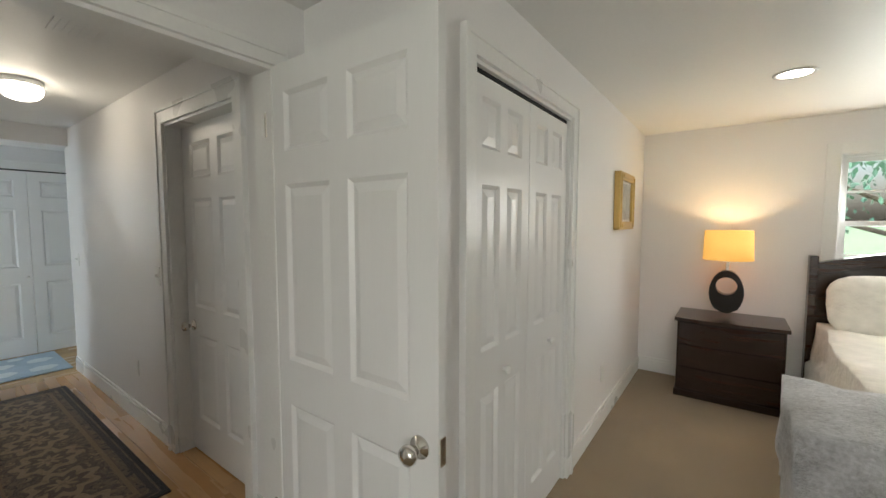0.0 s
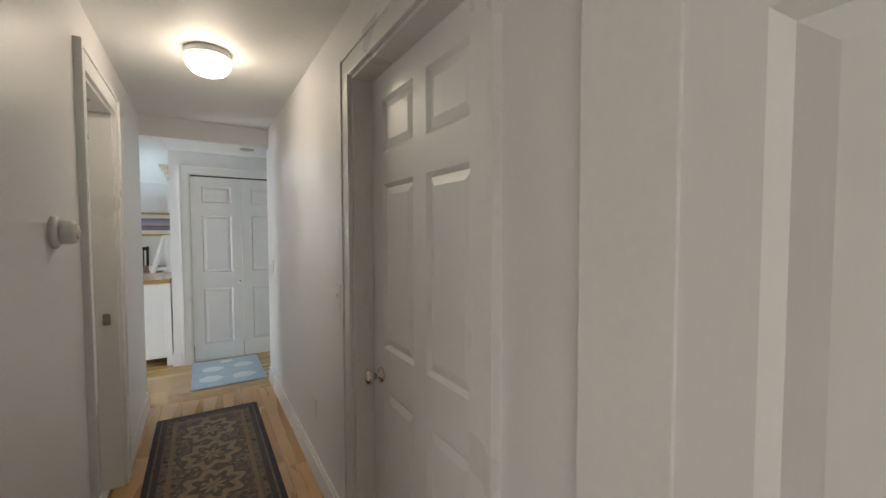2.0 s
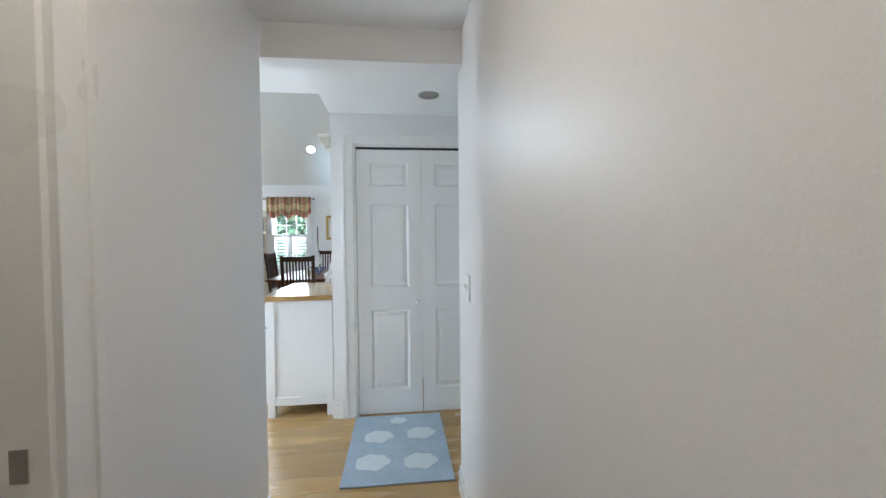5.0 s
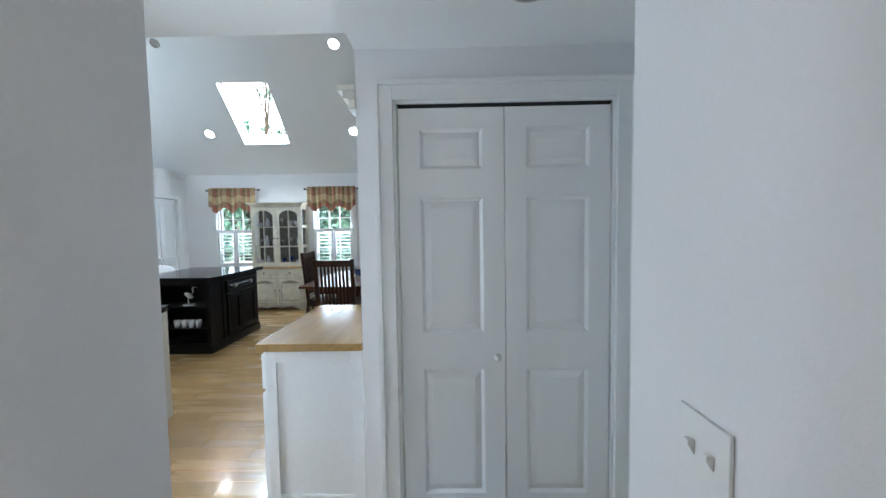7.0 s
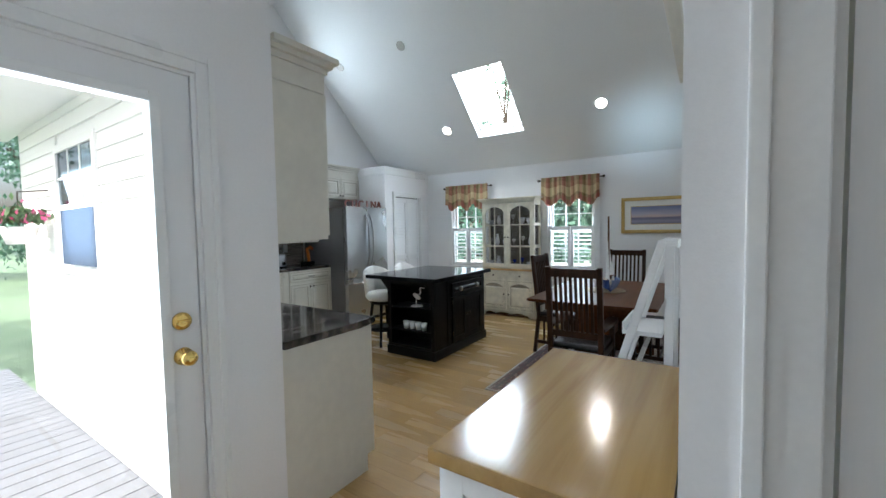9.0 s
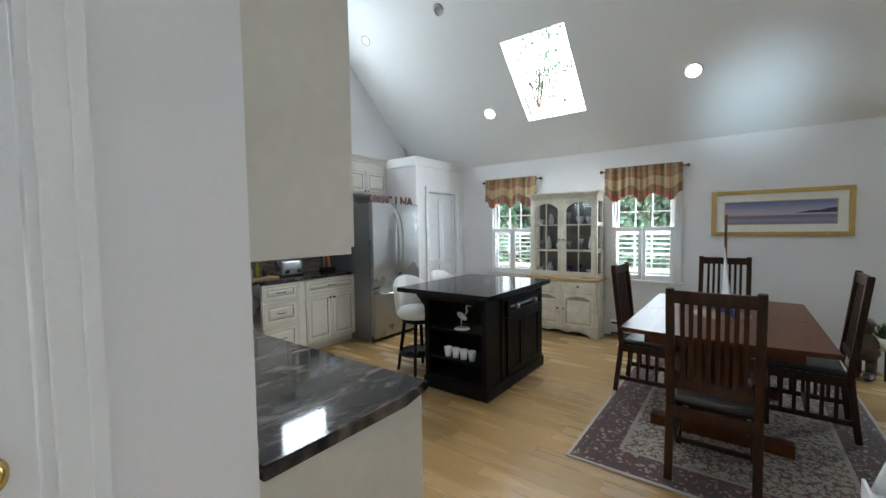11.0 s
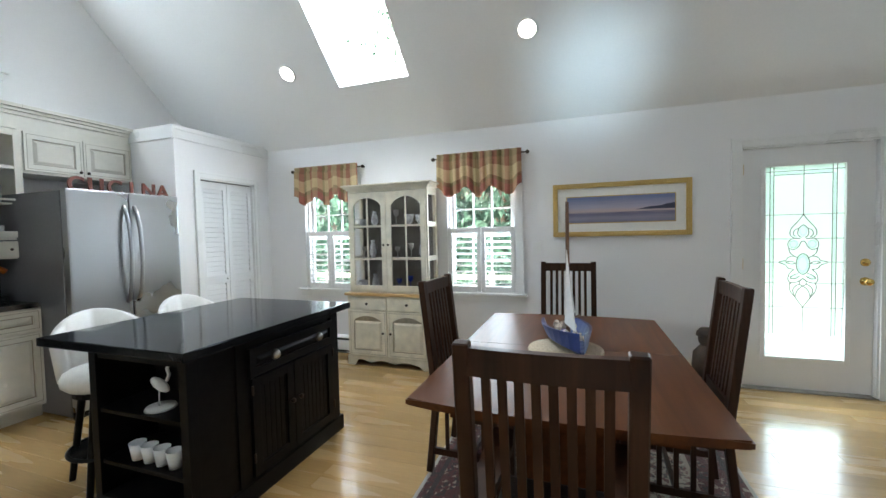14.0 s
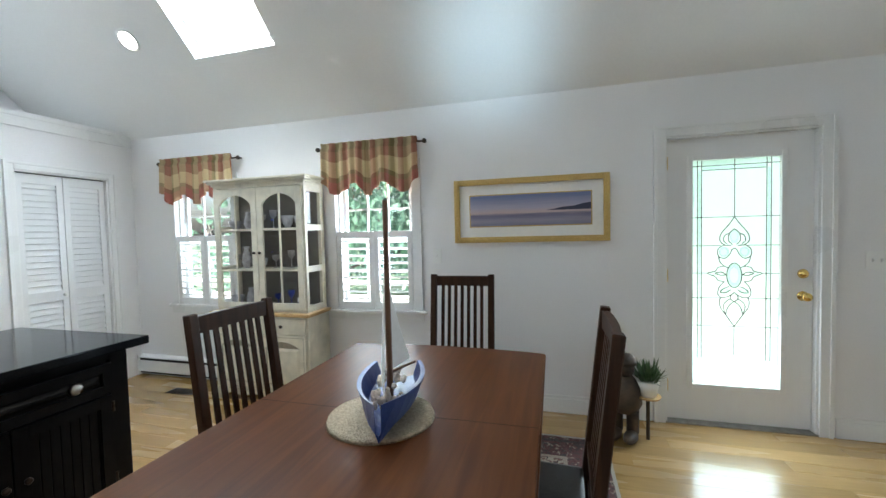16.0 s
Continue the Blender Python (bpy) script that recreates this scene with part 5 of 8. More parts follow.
for x in (sh + 0.2, L - 0.27):
    part("cup_pull", smooth(lathe(bmesh.new(), [(0.004, -0.045), (0.02, -0.042), (0.03, -0.022)], 14, (x, 0, 0.735), "Y")), M_PEWTER, dr, "pewter cup pull")
for a, b, kx in ((sh + 0.045, 0.66, 0.63), (0.665, L - 0.105, 0.70)):
    d = part("door", B(a, a + 0.055, -0.018, 0.02, 0.12, 0.645, r=0.002), M_BLACKWOOD, isl)
    bm = bmesh.new()
    box(bm, b - 0.055, b, -0.018, 0.02, 0.12, 0.645, r=0.002)
    box(bm, a + 0.055, b - 0.055, -0.018, 0.02, 0.12, 0.175, r=0.002)
    box(bm, a + 0.055, b - 0.055, -0.018, 0.02, 0.59, 0.645, r=0.002)
    part("door_frame", bm, M_BLACKWOOD, d)
    x = a + 0.057
    while x < b - 0.06:
        part("beadboard", B(x, x + 0.036, -0.006, 0.006, 0.176, 0.589, r=0.004), M_BLACKWOOD, d)
        x += 0.038
    small_knob(d, kx, -0.018, 0.42, 0.014, M_BRONZE)
    for z in (0.2, 0.56):
        part("hinge", rod(bmesh.new(), ((a if kx > 0.5 * (a + b) else b), -0.02, z), ((a if kx > 0.5 * (a + b) else b), -0.02, z + 0.05), 0.006), M_BRONZE, d)
top = single("island_top", B(-0.06, L + 0.06, -0.065, Dp + 0.29, 0.862, 0.905, r=0.006), M_BLACKTOP, pose(-8.75, -1.89, 0, 0, 0, 180), "polished black stone island worktop", "countertop")
for x in (0.1, L - 0.1):
    part("bracket", prism(bmesh.new(), [(x - 0.02, Dp, 0.66), (x - 0.02, Dp, 0.86), (x - 0.02, Dp + 0.2, 0.86)], (0.04, 0, 0)), M_BLACKWOOD, isl)

# wading-bird figure and white cups on the island's shelves
bm = bmesh.new()
bmesh.ops.create_uvsphere(bm, u_segments=14, v_segments=8, radius=1, matrix=pose(0, 0, 0.115, 0, -35, 0) @ Matrix.Diagonal((0.055, 0.022, 0.026, 1)))
tube(bm, [(-0.035, 0, 0.135), (-0.05, 0, 0.165), (-0.04, 0, 0.195), (-0.05, 0, 0.215)], 0.008)
rod(bm, (-0.05, 0, 0.215), (-0.1, 0, 0.205), 0.006, 8, 0.001)
rod(bm, (0.005, 0.006, 0.0), (0.0, 0.006, 0.1), 0.0035)
rod(bm, (0.015, -0.006, 0.0), (0.01, -0.006, 0.1), 0.0035)
lathe(bm, [(0.001, 0), (0.07, 0), (0.065, 0.012), (0.001, 0.014)], 18)
single("bird_figurine", smooth(bm), M_SAIL, pose(-8.85, -2.2, 0.56, 0, 0, -75), "white wading bird figurine on a round base", "figurine")
for i in range(4):
    single("white_cup", smooth(lathe(bmesh.new(), [(0.001, 0.0), (0.026, 0), (0.038, 0.085), (0.035, 0.085), (0.024, 0.006), (0.001, 0.006)], 16)), M_WHITEF, pose(-8.82, -2.08 - i * 0.085, 0.30), "small white tapered cup on the island shelf", "cup", "cups on the island shelf")


# ---- bar stools ----
def bar_stool(m):
    s = thing("bar_stool", m, "white leather swivel bar stool with dark legs", "stool", "stools at the island")
    bm = bmesh.new()
    lathe(bm, [(0.001, 0.56), (0.19, 0.56), (0.215, 0.585), (0.22, 0.62), (0.20, 0.655), (0.12, 0.67), (0.001, 0.672)], 28)
    part("seat", smooth(bm), M_WHITELEATHER, s)
    bm = bmesh.new()
    k = 16
    for i in range(k):
        a0, a1 = math.radians(20 + 140 * i / k), math.radians(20 + 140 * (i + 1) / k)
        h0, h1 = (0.84 + 0.13 * math.sin(math.radians(180 * j / k)) for j in (i, i + 1))
        for r0, r1 in ((0.185, 0.225),):
            p = [(r0 * math.cos(a0), r0 * math.sin(a0), 0.60), (r0 * math.cos(a1), r0 * math.sin(a1), 0.60), (r1 * math.cos(a1), r1 * math.sin(a1), 0.60), (r1 * math.cos(a0), r1 * math.sin(a0), 0.60)]
            q = [(x * 1.12, y * 1.12, h0 if j in (0, 3) else h1) for j, (x, y, _) in enumerate(p)]
            va, vb = [bm.verts.new(v) for v in p], [bm.verts.new(v) for v in q]
            bm.faces.new(va), bm.faces.new(vb)
            for j in range(4):
                bm.faces.new((va[j], va[(j + 1) % 4], vb[(j + 1) % 4], vb[j]))
    bmesh.ops.remove_doubles(bm, verts=bm.verts, dist=1e-4)
    part("backrest", smooth(bm), M_WHITELEATHER, s)
    part("swivel", lathe(bmesh.new(), [(0.12, 0.50), (0.17, 0.52), (0.17, 0.56), (0.001, 0.56)], 24), M_BLACKWOOD, s)
    for i in range(4):
        a = math.radians(45 + 90 * i)
        part("leg", rod(bmesh.new(), (0.22 * math.cos(a), 0.22 * math.sin(a), 0), (0.14 * math.cos(a), 0.14 * math.sin(a), 0.53), 0.016, 10, 0.02), M_BLACKWOOD, s)
    bm = bmesh.new()
    lathe(bm, [(0.2 + 0.011 * math.cos(math.radians(45 * i)), 0.2 + 0.011 * math.sin(math.radians(45 * i))) for i in range(9)], 32)
    bmesh.ops.remove_doubles(bm, verts=bm.verts, dist=1e-4)
    part("foot_ring", smooth(bm), M_BLACKWOOD, s)
    return s


st1 = bar_stool(pose(-9.02, -2.86, 0, 0, 0, 165))
copy_thing(st1, pose(-9.62, -2.86, 0, 0, 0, 175))

# ---- china hutch ----
HX, HY0, HW_ = -11.17, -2.625, 0.95
h = thing("china_hutch", pose(HX, HY0, 0, 0, 0, 90), "antiqued cream china hutch with glazed doors", "hutch")
hd = 0.31
bm = bmesh.new()
box(bm, 0, HW_, 0.0, hd, 0.09, 0.745)
part("base_body", bm, M_ANTIQUE, h)
bm = bmesh.new()
k = 24
for i in range(k):
    a, b = HW_ * i / k - 0.008, HW_ * (i + 1) / k
    wv = lambda x: 0.035 + 0.03 * abs(math.sin(3.5 * math.pi * x / HW_)) if 0.1 < x < HW_ - 0.1 else 0.0
    prism(bm, [(max(a, -0.008), -0.014, wv(a)), (b, -0.014, wv(b)), (b, -0.014, 0.10), (max(a, -0.008), -0.014, 0.10)], (0, 0.02, 0))
box(bm, -0.008, 0.02, 0.006, hd, 0, 0.10)
box(bm, HW_ - 0.02, HW_ + 0.008, 0.006, hd, 0, 0.10)
part("scalloped_base", bm, M_ANTIQUE, h)
for i in range(2):
    a, b = 0.02 + i * 0.46, 0.47 + i * 0.46
    d = part("drawer", B(a, b - 0.005, -0.018, 0, 0.60, 0.73, r=0.005), M_ANTIQUE, h)
    small_knob(d, (a + b) / 2, -0.018, 0.665, 0.014)
    cab_door(h, a, b - 0.005, 0.11, 0.59, M_ANTIQUE, arch=True, knob_at=((b - 0.04) if i == 0 else (a + 0.035), 0.36))
part("waist", B(-0.025, HW_ + 0.025, -0.03, hd, 0.746, 0.775, r=0.008), M_HONEY, h, "honey pine waist board")
bm = bmesh.new()
u0, ut, y0 = 0.02, 1.84, 0.03
box(bm, u0, HW_ - u0, hd - 0.02, hd, 0.776, ut)
for x in (u0, HW_ - u0 - 0.03):
    box(bm, x, x + 0.03, y0, y0 + 0.03, 0.776, ut)
    box(bm, x, x + 0.03, hd - 0.05, hd - 0.02, 0.776, ut)
    for z in (0.776, 1.11, 1.46, ut - 0.05):
        box(bm, x, x + 0.03, y0 + 0.03, hd - 0.05, z, z + 0.05)
box(bm, u0 + 0.03, HW_ - u0 - 0.03, y0, hd - 0.02, 0.776, 0.80)
box(bm, u0, HW_ - u0, y0, hd, ut, ut + 0.02)
part("upper_body", bm, M_ANTIQUE, h)
for x in (u0 + 0.013, HW_ - u0 - 0.017):
    part("side_pane", B(x, x + 0.004, y0 + 0.03, hd - 0.05, 0.826, ut - 0.05), M_GLASS, h, "clear glass side pane")
# thin taupe sheet over the cream back; the hutch reads darker behind its glass
M_HUTCHBACK = mat("taupe_back_sheet", (0.13, 0.115, 0.095), 0.6, vary=0.15, grain=14, blotch=4)
part("back_sheet", B(u0 + 0.031, HW_ - u0 - 0.031, hd - 0.0235, hd - 0.0205, 0.801, ut - 0.012), M_HUTCHBACK, h, "dark taupe sheet over the hutch back")
for z in (1.12, 1.47):
    part("shelf", B(u0 + 0.031, HW_ - u0 - 0.031, y0 + 0.03, hd - 0.021, z, z + 0.018), M_ANTIQUE, h)
for i in range(2):
    a, b = 0.035 + i * 0.442, 0.473 + i * 0.442
    bm = bmesh.new()
    r = 0.055
    box(bm, a, a + r, y0 - 0.02, y0 - 0.001, 0.80, ut - 0.01, r=0.003)
    box(bm, b - r, b, y0 - 0.02, y0 - 0.001, 0.80, ut - 0.01, r=0.003)
    box(bm, a + r, b - r, y0 - 0.02, y0 - 0.001, 0.80, 0.80 + r, r=0.003)
    kk, ww = 12, b - a - 2 * r
    for j in range(kk):
        p, q = a + r + ww * j / kk, a + r + ww * (j + 1) / kk
        ar = lambda x: ut - 0.15 + 0.085 * max(0.0, math.sin(math.pi * (x - a - r) / ww)) ** 0.7
        prism(bm, [(p, y0 - 0.02, ar(p)), (q, y0 - 0.02, ar(q)), (q, y0 - 0.02, ut - 0.01), (p, y0 - 0.02, ut - 0.01)], (0, 0.019, 0))
    d = part("glazed_door", bm, M_ANTIQUE, h)
    part("pane", B(a + r, b - r, y0 - 0.008, y0 - 0.004, 0.85, ut - 0.04), M_GLASS, d, "clear glass pane")
    xm = (a + b) / 2
    part("muntin", B(xm - 0.006, xm + 0.006, y0 - 0.018, y0 - 0.003, 0.85, ut - 0.06), M_ANTIQUE, d)
    for z in (1.13, 1.48):
        part("muntin", B(a + r, b - r, y0 - 0.017, y0 - 0.0035, z - 0.006, z + 0.006), M_ANTIQUE, d)
    small_knob(d, (b - 0.025) if i == 0 else (a + 0.025), y0 - 0.02, 1.28, 0.012)
bm = bmesh.new()
for dy, a, b in ((0.014, 0.0, 0.018), (0.036, 0.018, 0.036), (0.055, 0.036, 0.054)):
    box(bm, u0 - dy, HW_ - u0 + dy, y0 - dy, hd, ut + 0.02 + a, ut + 0.02 + b, r=0.004)
part("cornice", bm, M_ANTIQUE, h)
rnd = random.Random(21)
M_BLUEGLASS = mat("cobalt_glass", (0.03, 0.05, 0.3), 0.1, vary=0.2)
for lvl, z in enumerate((0.801, 1.139, 1.489)):
    for i in range(6):
        x = 0.12 + i * 0.138 + rnd.uniform(-0.015, 0.015)
        kind = rnd.random()
        mm = pose(HX - 0.13 - rnd.random() * 0.05, HY0 + x, z)
        if kind < 0.4:
            hh = 0.1 + rnd.random() * 0.06
            single("wine_glass", smooth(lathe(bmesh.new(), [(0.03, 0), (0.004, 0.006), (0.004, hh * 0.5), (0.028, hh * 0.7), (0.03, hh), (0.027, hh)], 14)), M_PEWTER if lvl else M_BLUEGLASS, mm, "stemmed glass on a hutch shelf", "glass", "glassware in the hutch")
        elif kind < 0.75:
            hh = 0.06 + rnd.random() * 0.06
            single("bowl", smooth(lathe(bmesh.new(), [(0.02, 0), (0.045, hh * 0.4), (0.058, hh), (0.054, hh), (0.04, hh * 0.45), (0.001, 0.012)], 16)), M_PORCELAIN, mm, "glazed china bowl on a hutch shelf", "bowl", "china in the hutch")
        else:
            hh = 0.12 + rnd.random() * 0.08
            single("vase", smooth(lathe(bmesh.new(), [(0.02, 0), (0.042, hh * 0.3), (0.03, hh * 0.7), (0.018, hh * 0.85), (0.026, hh), (0.02, hh)], 16)), M_BLUEGLASS if kind > 0.9 else M_PORCELAIN, mm, "small glazed vase on a hutch shelf", "vase", "china in the hutch")

# ---- dining table ----
TZ = 0.765
tb = thing("dining_table", pose(-9.665, -0.33, 0), "dark cherry dining table with a plank top", "table")
bm = bmesh.new()
k, pts = 10, []
x0, x1, y0, y1 = -0.86, 0.86, -0.55, 0.55
bow = 0.04
for i in range(k + 1):
    u = i / k
    pts.append((x1 + bow * math.sin(math.pi * u) - 0.04, y0 + (y1 - y0) * u))
for i in range(k + 1):
    u = i / k
    pts.append((x0 - bow * math.sin(math.pi * u) + 0.04, y1 + (y0 - y1) * u))
prism(bm, [(x, y, TZ - 0.028) for x, y in pts], (0, 0, 0.028))
es = [e for e in bm.edges if abs(e.verts[0].co.z - e.verts[1].co.z) < 1e-6]
bmesh.ops.bevel(bm, geom=es, offset=0.006, segments=2, affect="EDGES")
part("tabletop", bm, M_CHERRY, tb)
part("leaf_joint", B(-0.004, -0.002, -0.54, 0.54, TZ, TZ + 0.0006), M_DARK, tb)
bm = bmesh.new()
for b in ((-0.68, 0.68, -0.42, -0.395), (-0.68, 0.68, 0.395, 0.42), (-0.68, -0.655, -0.395, 0.395), (0.655, 0.68, -0.395, 0.395)):
    box(bm, b[0], b[1], b[2], b[3], TZ - 0.12, TZ - 0.029)
part("apron", bm, M_CHERRY, tb)
for sx in (-1, 1):
    part("pedestal", B(sx * 0.5 - 0.05, sx * 0.5 + 0.05, -0.16, 0.16, 0.09, TZ - 0.12, r=0.006), M_CHERRY, tb)
    part("foot", B(sx * 0.5 - 0.045, sx * 0.5 + 0.045, -0.40, 0.40, 0.011, 0.09, r=0.012), M_CHERRY, tb)
part("stretcher", B(-0.45, 0.45, -0.04, 0.04, 0.25, 0.37, r=0.006), M_CHERRY, tb)


# ---- dining chairs ----
def mission_chair(m, arms=False, label="dark mission oak dining chair with a slatted back", seat_mat=None):
    """Local +y is the sitter's front; the back stands at y = -0.22."""
    c = thing("dining_chair", m, label, "chair", "chairs round the dining table")
    wd = 0.198 if arms else 0.205
    t = 0.02
    lean = 0.075
    for sx in (-1, 1):
        bm = bmesh.new()
        beam(bm, (sx * wd, -0.20, 0.43), (sx * wd, -0.20 - lean, 1.105), 0.042, 0.036, 0.004)
        beam(bm, (sx * wd, -0.25, 0.012), (sx * wd, -0.20, 0.45), 0.042, 0.036, 0.004)
        part("back_post", bm, M_CHAIRWOOD, c)
        part("front_leg", B(sx * wd - t, sx * wd + t, 0.20, 0.24, 0.012, 0.60 if arms else 0.43, r=0.004), M_CHAIRWOOD, c)
        part("side_rail", B(sx * wd - 0.011, sx * wd + 0.011, -0.2, 0.2, 0.37, 0.43), M_CHAIRWOOD, c)
        part("side_stretcher", B(sx * wd - 0.01, sx * wd + 0.01, -0.22, 0.2, 0.12, 0.155), M_CHAIRWOOD, c)
        for i in range(5):
            y = -0.14 + i * 0.07
            part("side_slat", B(sx * wd - 0.005, sx * wd + 0.005, y - 0.011, y + 0.011, 0.155, 0.37), M_CHAIRWOOD, c)
        if arms:
            bm = bmesh.new()
            prism(bm, [(sx * wd - 0.03, -0.21, 0.605), (sx * wd + 0.03, -0.21, 0.605), (sx * wd + 0.05, 0.16, 0.605), (sx * wd + 0.035, 0.27, 0.605), (sx * wd - 0.035, 0.27, 0.605), (sx * wd - 0.045, 0.16, 0.605)], (0, 0, 0.024))
            part("armrest", bm, M_CHAIRWOOD, c)
    yb = lambda z: -0.20 - lean * (z - 0.43) / 0.675
    bm = bmesh.new()
    kk = 8
    for i in range(kk):
        a, b = -wd + 2 * wd * i / kk, -wd + 2 * wd * (i + 1) / kk
        cv = lambda x: -0.012 * (1 - (x / wd) ** 2)
        prism(bm, [(a, yb(1.06) - 0.014 + cv(a), 1.025), (b, yb(1.06) - 0.014 + cv(b), 1.025), (b, yb(1.06) - 0.014 + cv(b), 1.093), (a, yb(1.06) - 0.014 + cv(a), 1.093)], (0, 0.026, 0))
    bmesh.ops.remove_doubles(bm, verts=bm.verts, dist=1e-4)
    part("crest_rail", bm, M_CHAIRWOOD, c)
    part("lower_rail", beam(bmesh.new(), (-wd + 0.02, yb(0.56), 0.56), (wd - 0.02, yb(0.56), 0.56), 0.022, 0.05), M_CHAIRWOOD, c)
    ns = 8 if arms else 7
    for i in range(ns):
        x = (i + 1) / (ns + 1) * 2 * (wd - 0.02) - (wd - 0.02)
        part("back_slat", beam(bmesh.new(), (x, yb(0.58) - 0.002, 0.58), (x, yb(1.03) - 0.008, 1.03), 0.022, 0.011, side=(0, 1, 0)), M_CHAIRWOOD, c)
    for y, z0 in ((-0.215, 0.37), (0.21, 0.37)):
        part("seat_rail", B(-wd, wd, y - 0.011, y + 0.011, z0, z0 + 0.06), M_CHAIRWOOD, c)
    part("stretcher", B(-wd, wd, -0.01, 0.01, 0.13, 0.155), M_CHAIRWOOD, c)
    bm = B(-wd + 0.005, wd - 0.005, -0.19, 0.235, 0.43, 0.475, r=0.018)
    part("seat", smooth(bm), seat_mat or M_LEATHER, c, "black leather seat pad")
    return c


mission_chair(pose(-8.70, -0.33, 0.012, 0, 0, 90), True, "dark mission oak armchair with a slatted back")
side_chair = mission_chair(pose(-9.77, -0.82, 0.012, 0, 0, -2))
copy_thing(side_chair, pose(-9.77, 0.17, 0.012, 0, 0, 178))
copy_thing(side_chair, pose(-10.80, -0.355, 0.012, 0, 0, -90))

# ---- model boat on a woven mat ----
single("round_placemat", smooth(lathe(bmesh.new(), [(0.001, 0.012), (0.05, 0.016), (0.06, 0.011), (0.085, 0.017), (0.095, 0.011), (0.12, 0.017), (0.13, 0.011), (0.155, 0.016), (0.17, 0.010), (0.185, 0.012), (0.19, 0.0)], 40)), M_WICKER, pose(-9.63, -0.33, TZ), "round woven seagrass placemat on the table", "placemat")
boat = thing("model_sailboat", pose(-9.66, -0.31, TZ + 0.018, 0, 0, 15), "blue model sailboat filled with shells", "model boat")
bm = bmesh.new()
secs = []
for i in range(9):
    u = i / 8
    x = 0.24 - 0.48 * u
    wdt = 0.122 * (math.sin(math.pi * min(1, (u + 0.02) * 0.72)) ** 0.8) + 0.002
    sheer = 0.085 + 0.035 * (1 - u) ** 2 + 0.012 * u
    secs.append((x, wdt, sheer))
rings = []
for x, wdt, sz in secs:
    rings.append([bm.verts.new(p) for p in ((x, -wdt, sz), (x, -wdt * 0.78, 0.03), (x, 0, 0.0), (x, wdt * 0.78, 0.03), (x, wdt, sz), (x, wdt * 0.86, sz), (x, wdt * 0.66, 0.035), (x, 0, 0.02), (x, -wdt * 0.66, 0.035), (x, -wdt * 0.86, sz))])
for a, b in zip(rings, rings[1:]):
    for i in range(10):
        bm.faces.new((a[i], a[(i + 1) % 10], b[(i + 1) % 10], b[i]))
bm.faces.new(rings[0]), bm.faces.new(rings[-1])
part("hull", bm, M_BLUEPAINT, boat)
rnd = random.Random(4)
for i in range(34):
    x, y = rnd.uniform(-0.2, 0.12), rnd.uniform(-0.05, 0.05)
    r = rnd.uniform(0.012, 0.026)
    bm = bmesh.new()
    bmesh.ops.create_icosphere(bm, subdivisions=1, radius=r, matrix=pose(x, y, 0.06 + rnd.random() * 0.03, rnd.random() * 180, rnd.random() * 180, 0) @ Matrix.Diagonal((1, 0.7, 0.55, 1)))
    part("shell", bm, M_SHELL, boat, "pale sea shell")
M_MAST = wood("mast_wood", (0.12, 0.05, 0.02), (0.2, 0.09, 0.04), 0.4, axis=2)
part("mast", rod(bmesh.new(), (-0.02, 0, 0.02), (-0.02, 0, 0.75), 0.012, 10, 0.009), M_MAST, boat)
bm = prism(bmesh.new(), [(-0.03, 0.006, 0.135), (-0.13, 0.06, 0.145), (-0.075, 0.03, 0.28), (-0.03, 0.006, 0.42)], (0, 0.004, 0))
part("mainsail", bm, M_SAIL, boat)
bm = prism(bmesh.new(), [(0.01, -0.026, 0.12), (0.13, 0.0, 0.10), (0.055, -0.004, 0.29), (-0.006, -0.010, 0.50)], (0, 0.004, 0))
part("jib", bm, M_SAIL, boat)
part("boom", rod(bmesh.new(), (-0.02, 0, 0.125), (-0.105, 0.084, 0.138), 0.005), M_MAST, boat)

# ---- butcher block buffet ----
bf = thing("buffet_cabinet", pose(-6.06, -0.01, 0), "white buffet cabinet with a butcher block top", "buffet")
bm = bmesh.new()
box(bm, -0.88, -0.03, 0.03, 0.505, 0.09, 0.87)
part("body", bm, M_WHITEF, bf)
for x in (-0.88, -0.075):
    for y in (0.03, 0.46):
        part("leg", B(x - 0.004, x + 0.049, y - 0.004, y + 0.049, 0.0, 0.09, r=0.004), M_WHITEF, bf)
bm = bmesh.new()
for y0, y1, z0, z1 in ((0.03, 0.085, 0.09, 0.87), (0.45, 0.505, 0.09, 0.87), (0.085, 0.45, 0.09, 0.15), (0.085, 0.45, 0.81, 0.87)):
    box(bm, -0.03, -0.018, y0, y1, z0, z1, r=0.003)
part("end_frame", bm, M_WHITEF, bf)
for i in range(2):
    a = -0.87 + i * 0.425
    d = part("door", B(a, a + 0.415, 0.01, 0.029, 0.11, 0.66, r=0.004), M_WHITEF, bf)
    small_knob(d, a + (0.38 if i == 0 else 0.035), 0.01, 0.5, 0.013, M_CHROME, "small nickel knob")
    d = part("drawer", B(a, a + 0.415, 0.01, 0.029, 0.68, 0.85, r=0.004), M_WHITEF, bf)
    small_knob(d, a + 0.2, 0.01, 0.765, 0.013, M_CHROME, "small nickel knob")
part("worktop", B(-0.93, 0.005, 0.0, 0.508, 0.872, 0.91, r=0.006), M_BUTCHER, bf, "honey coloured butcher block top")

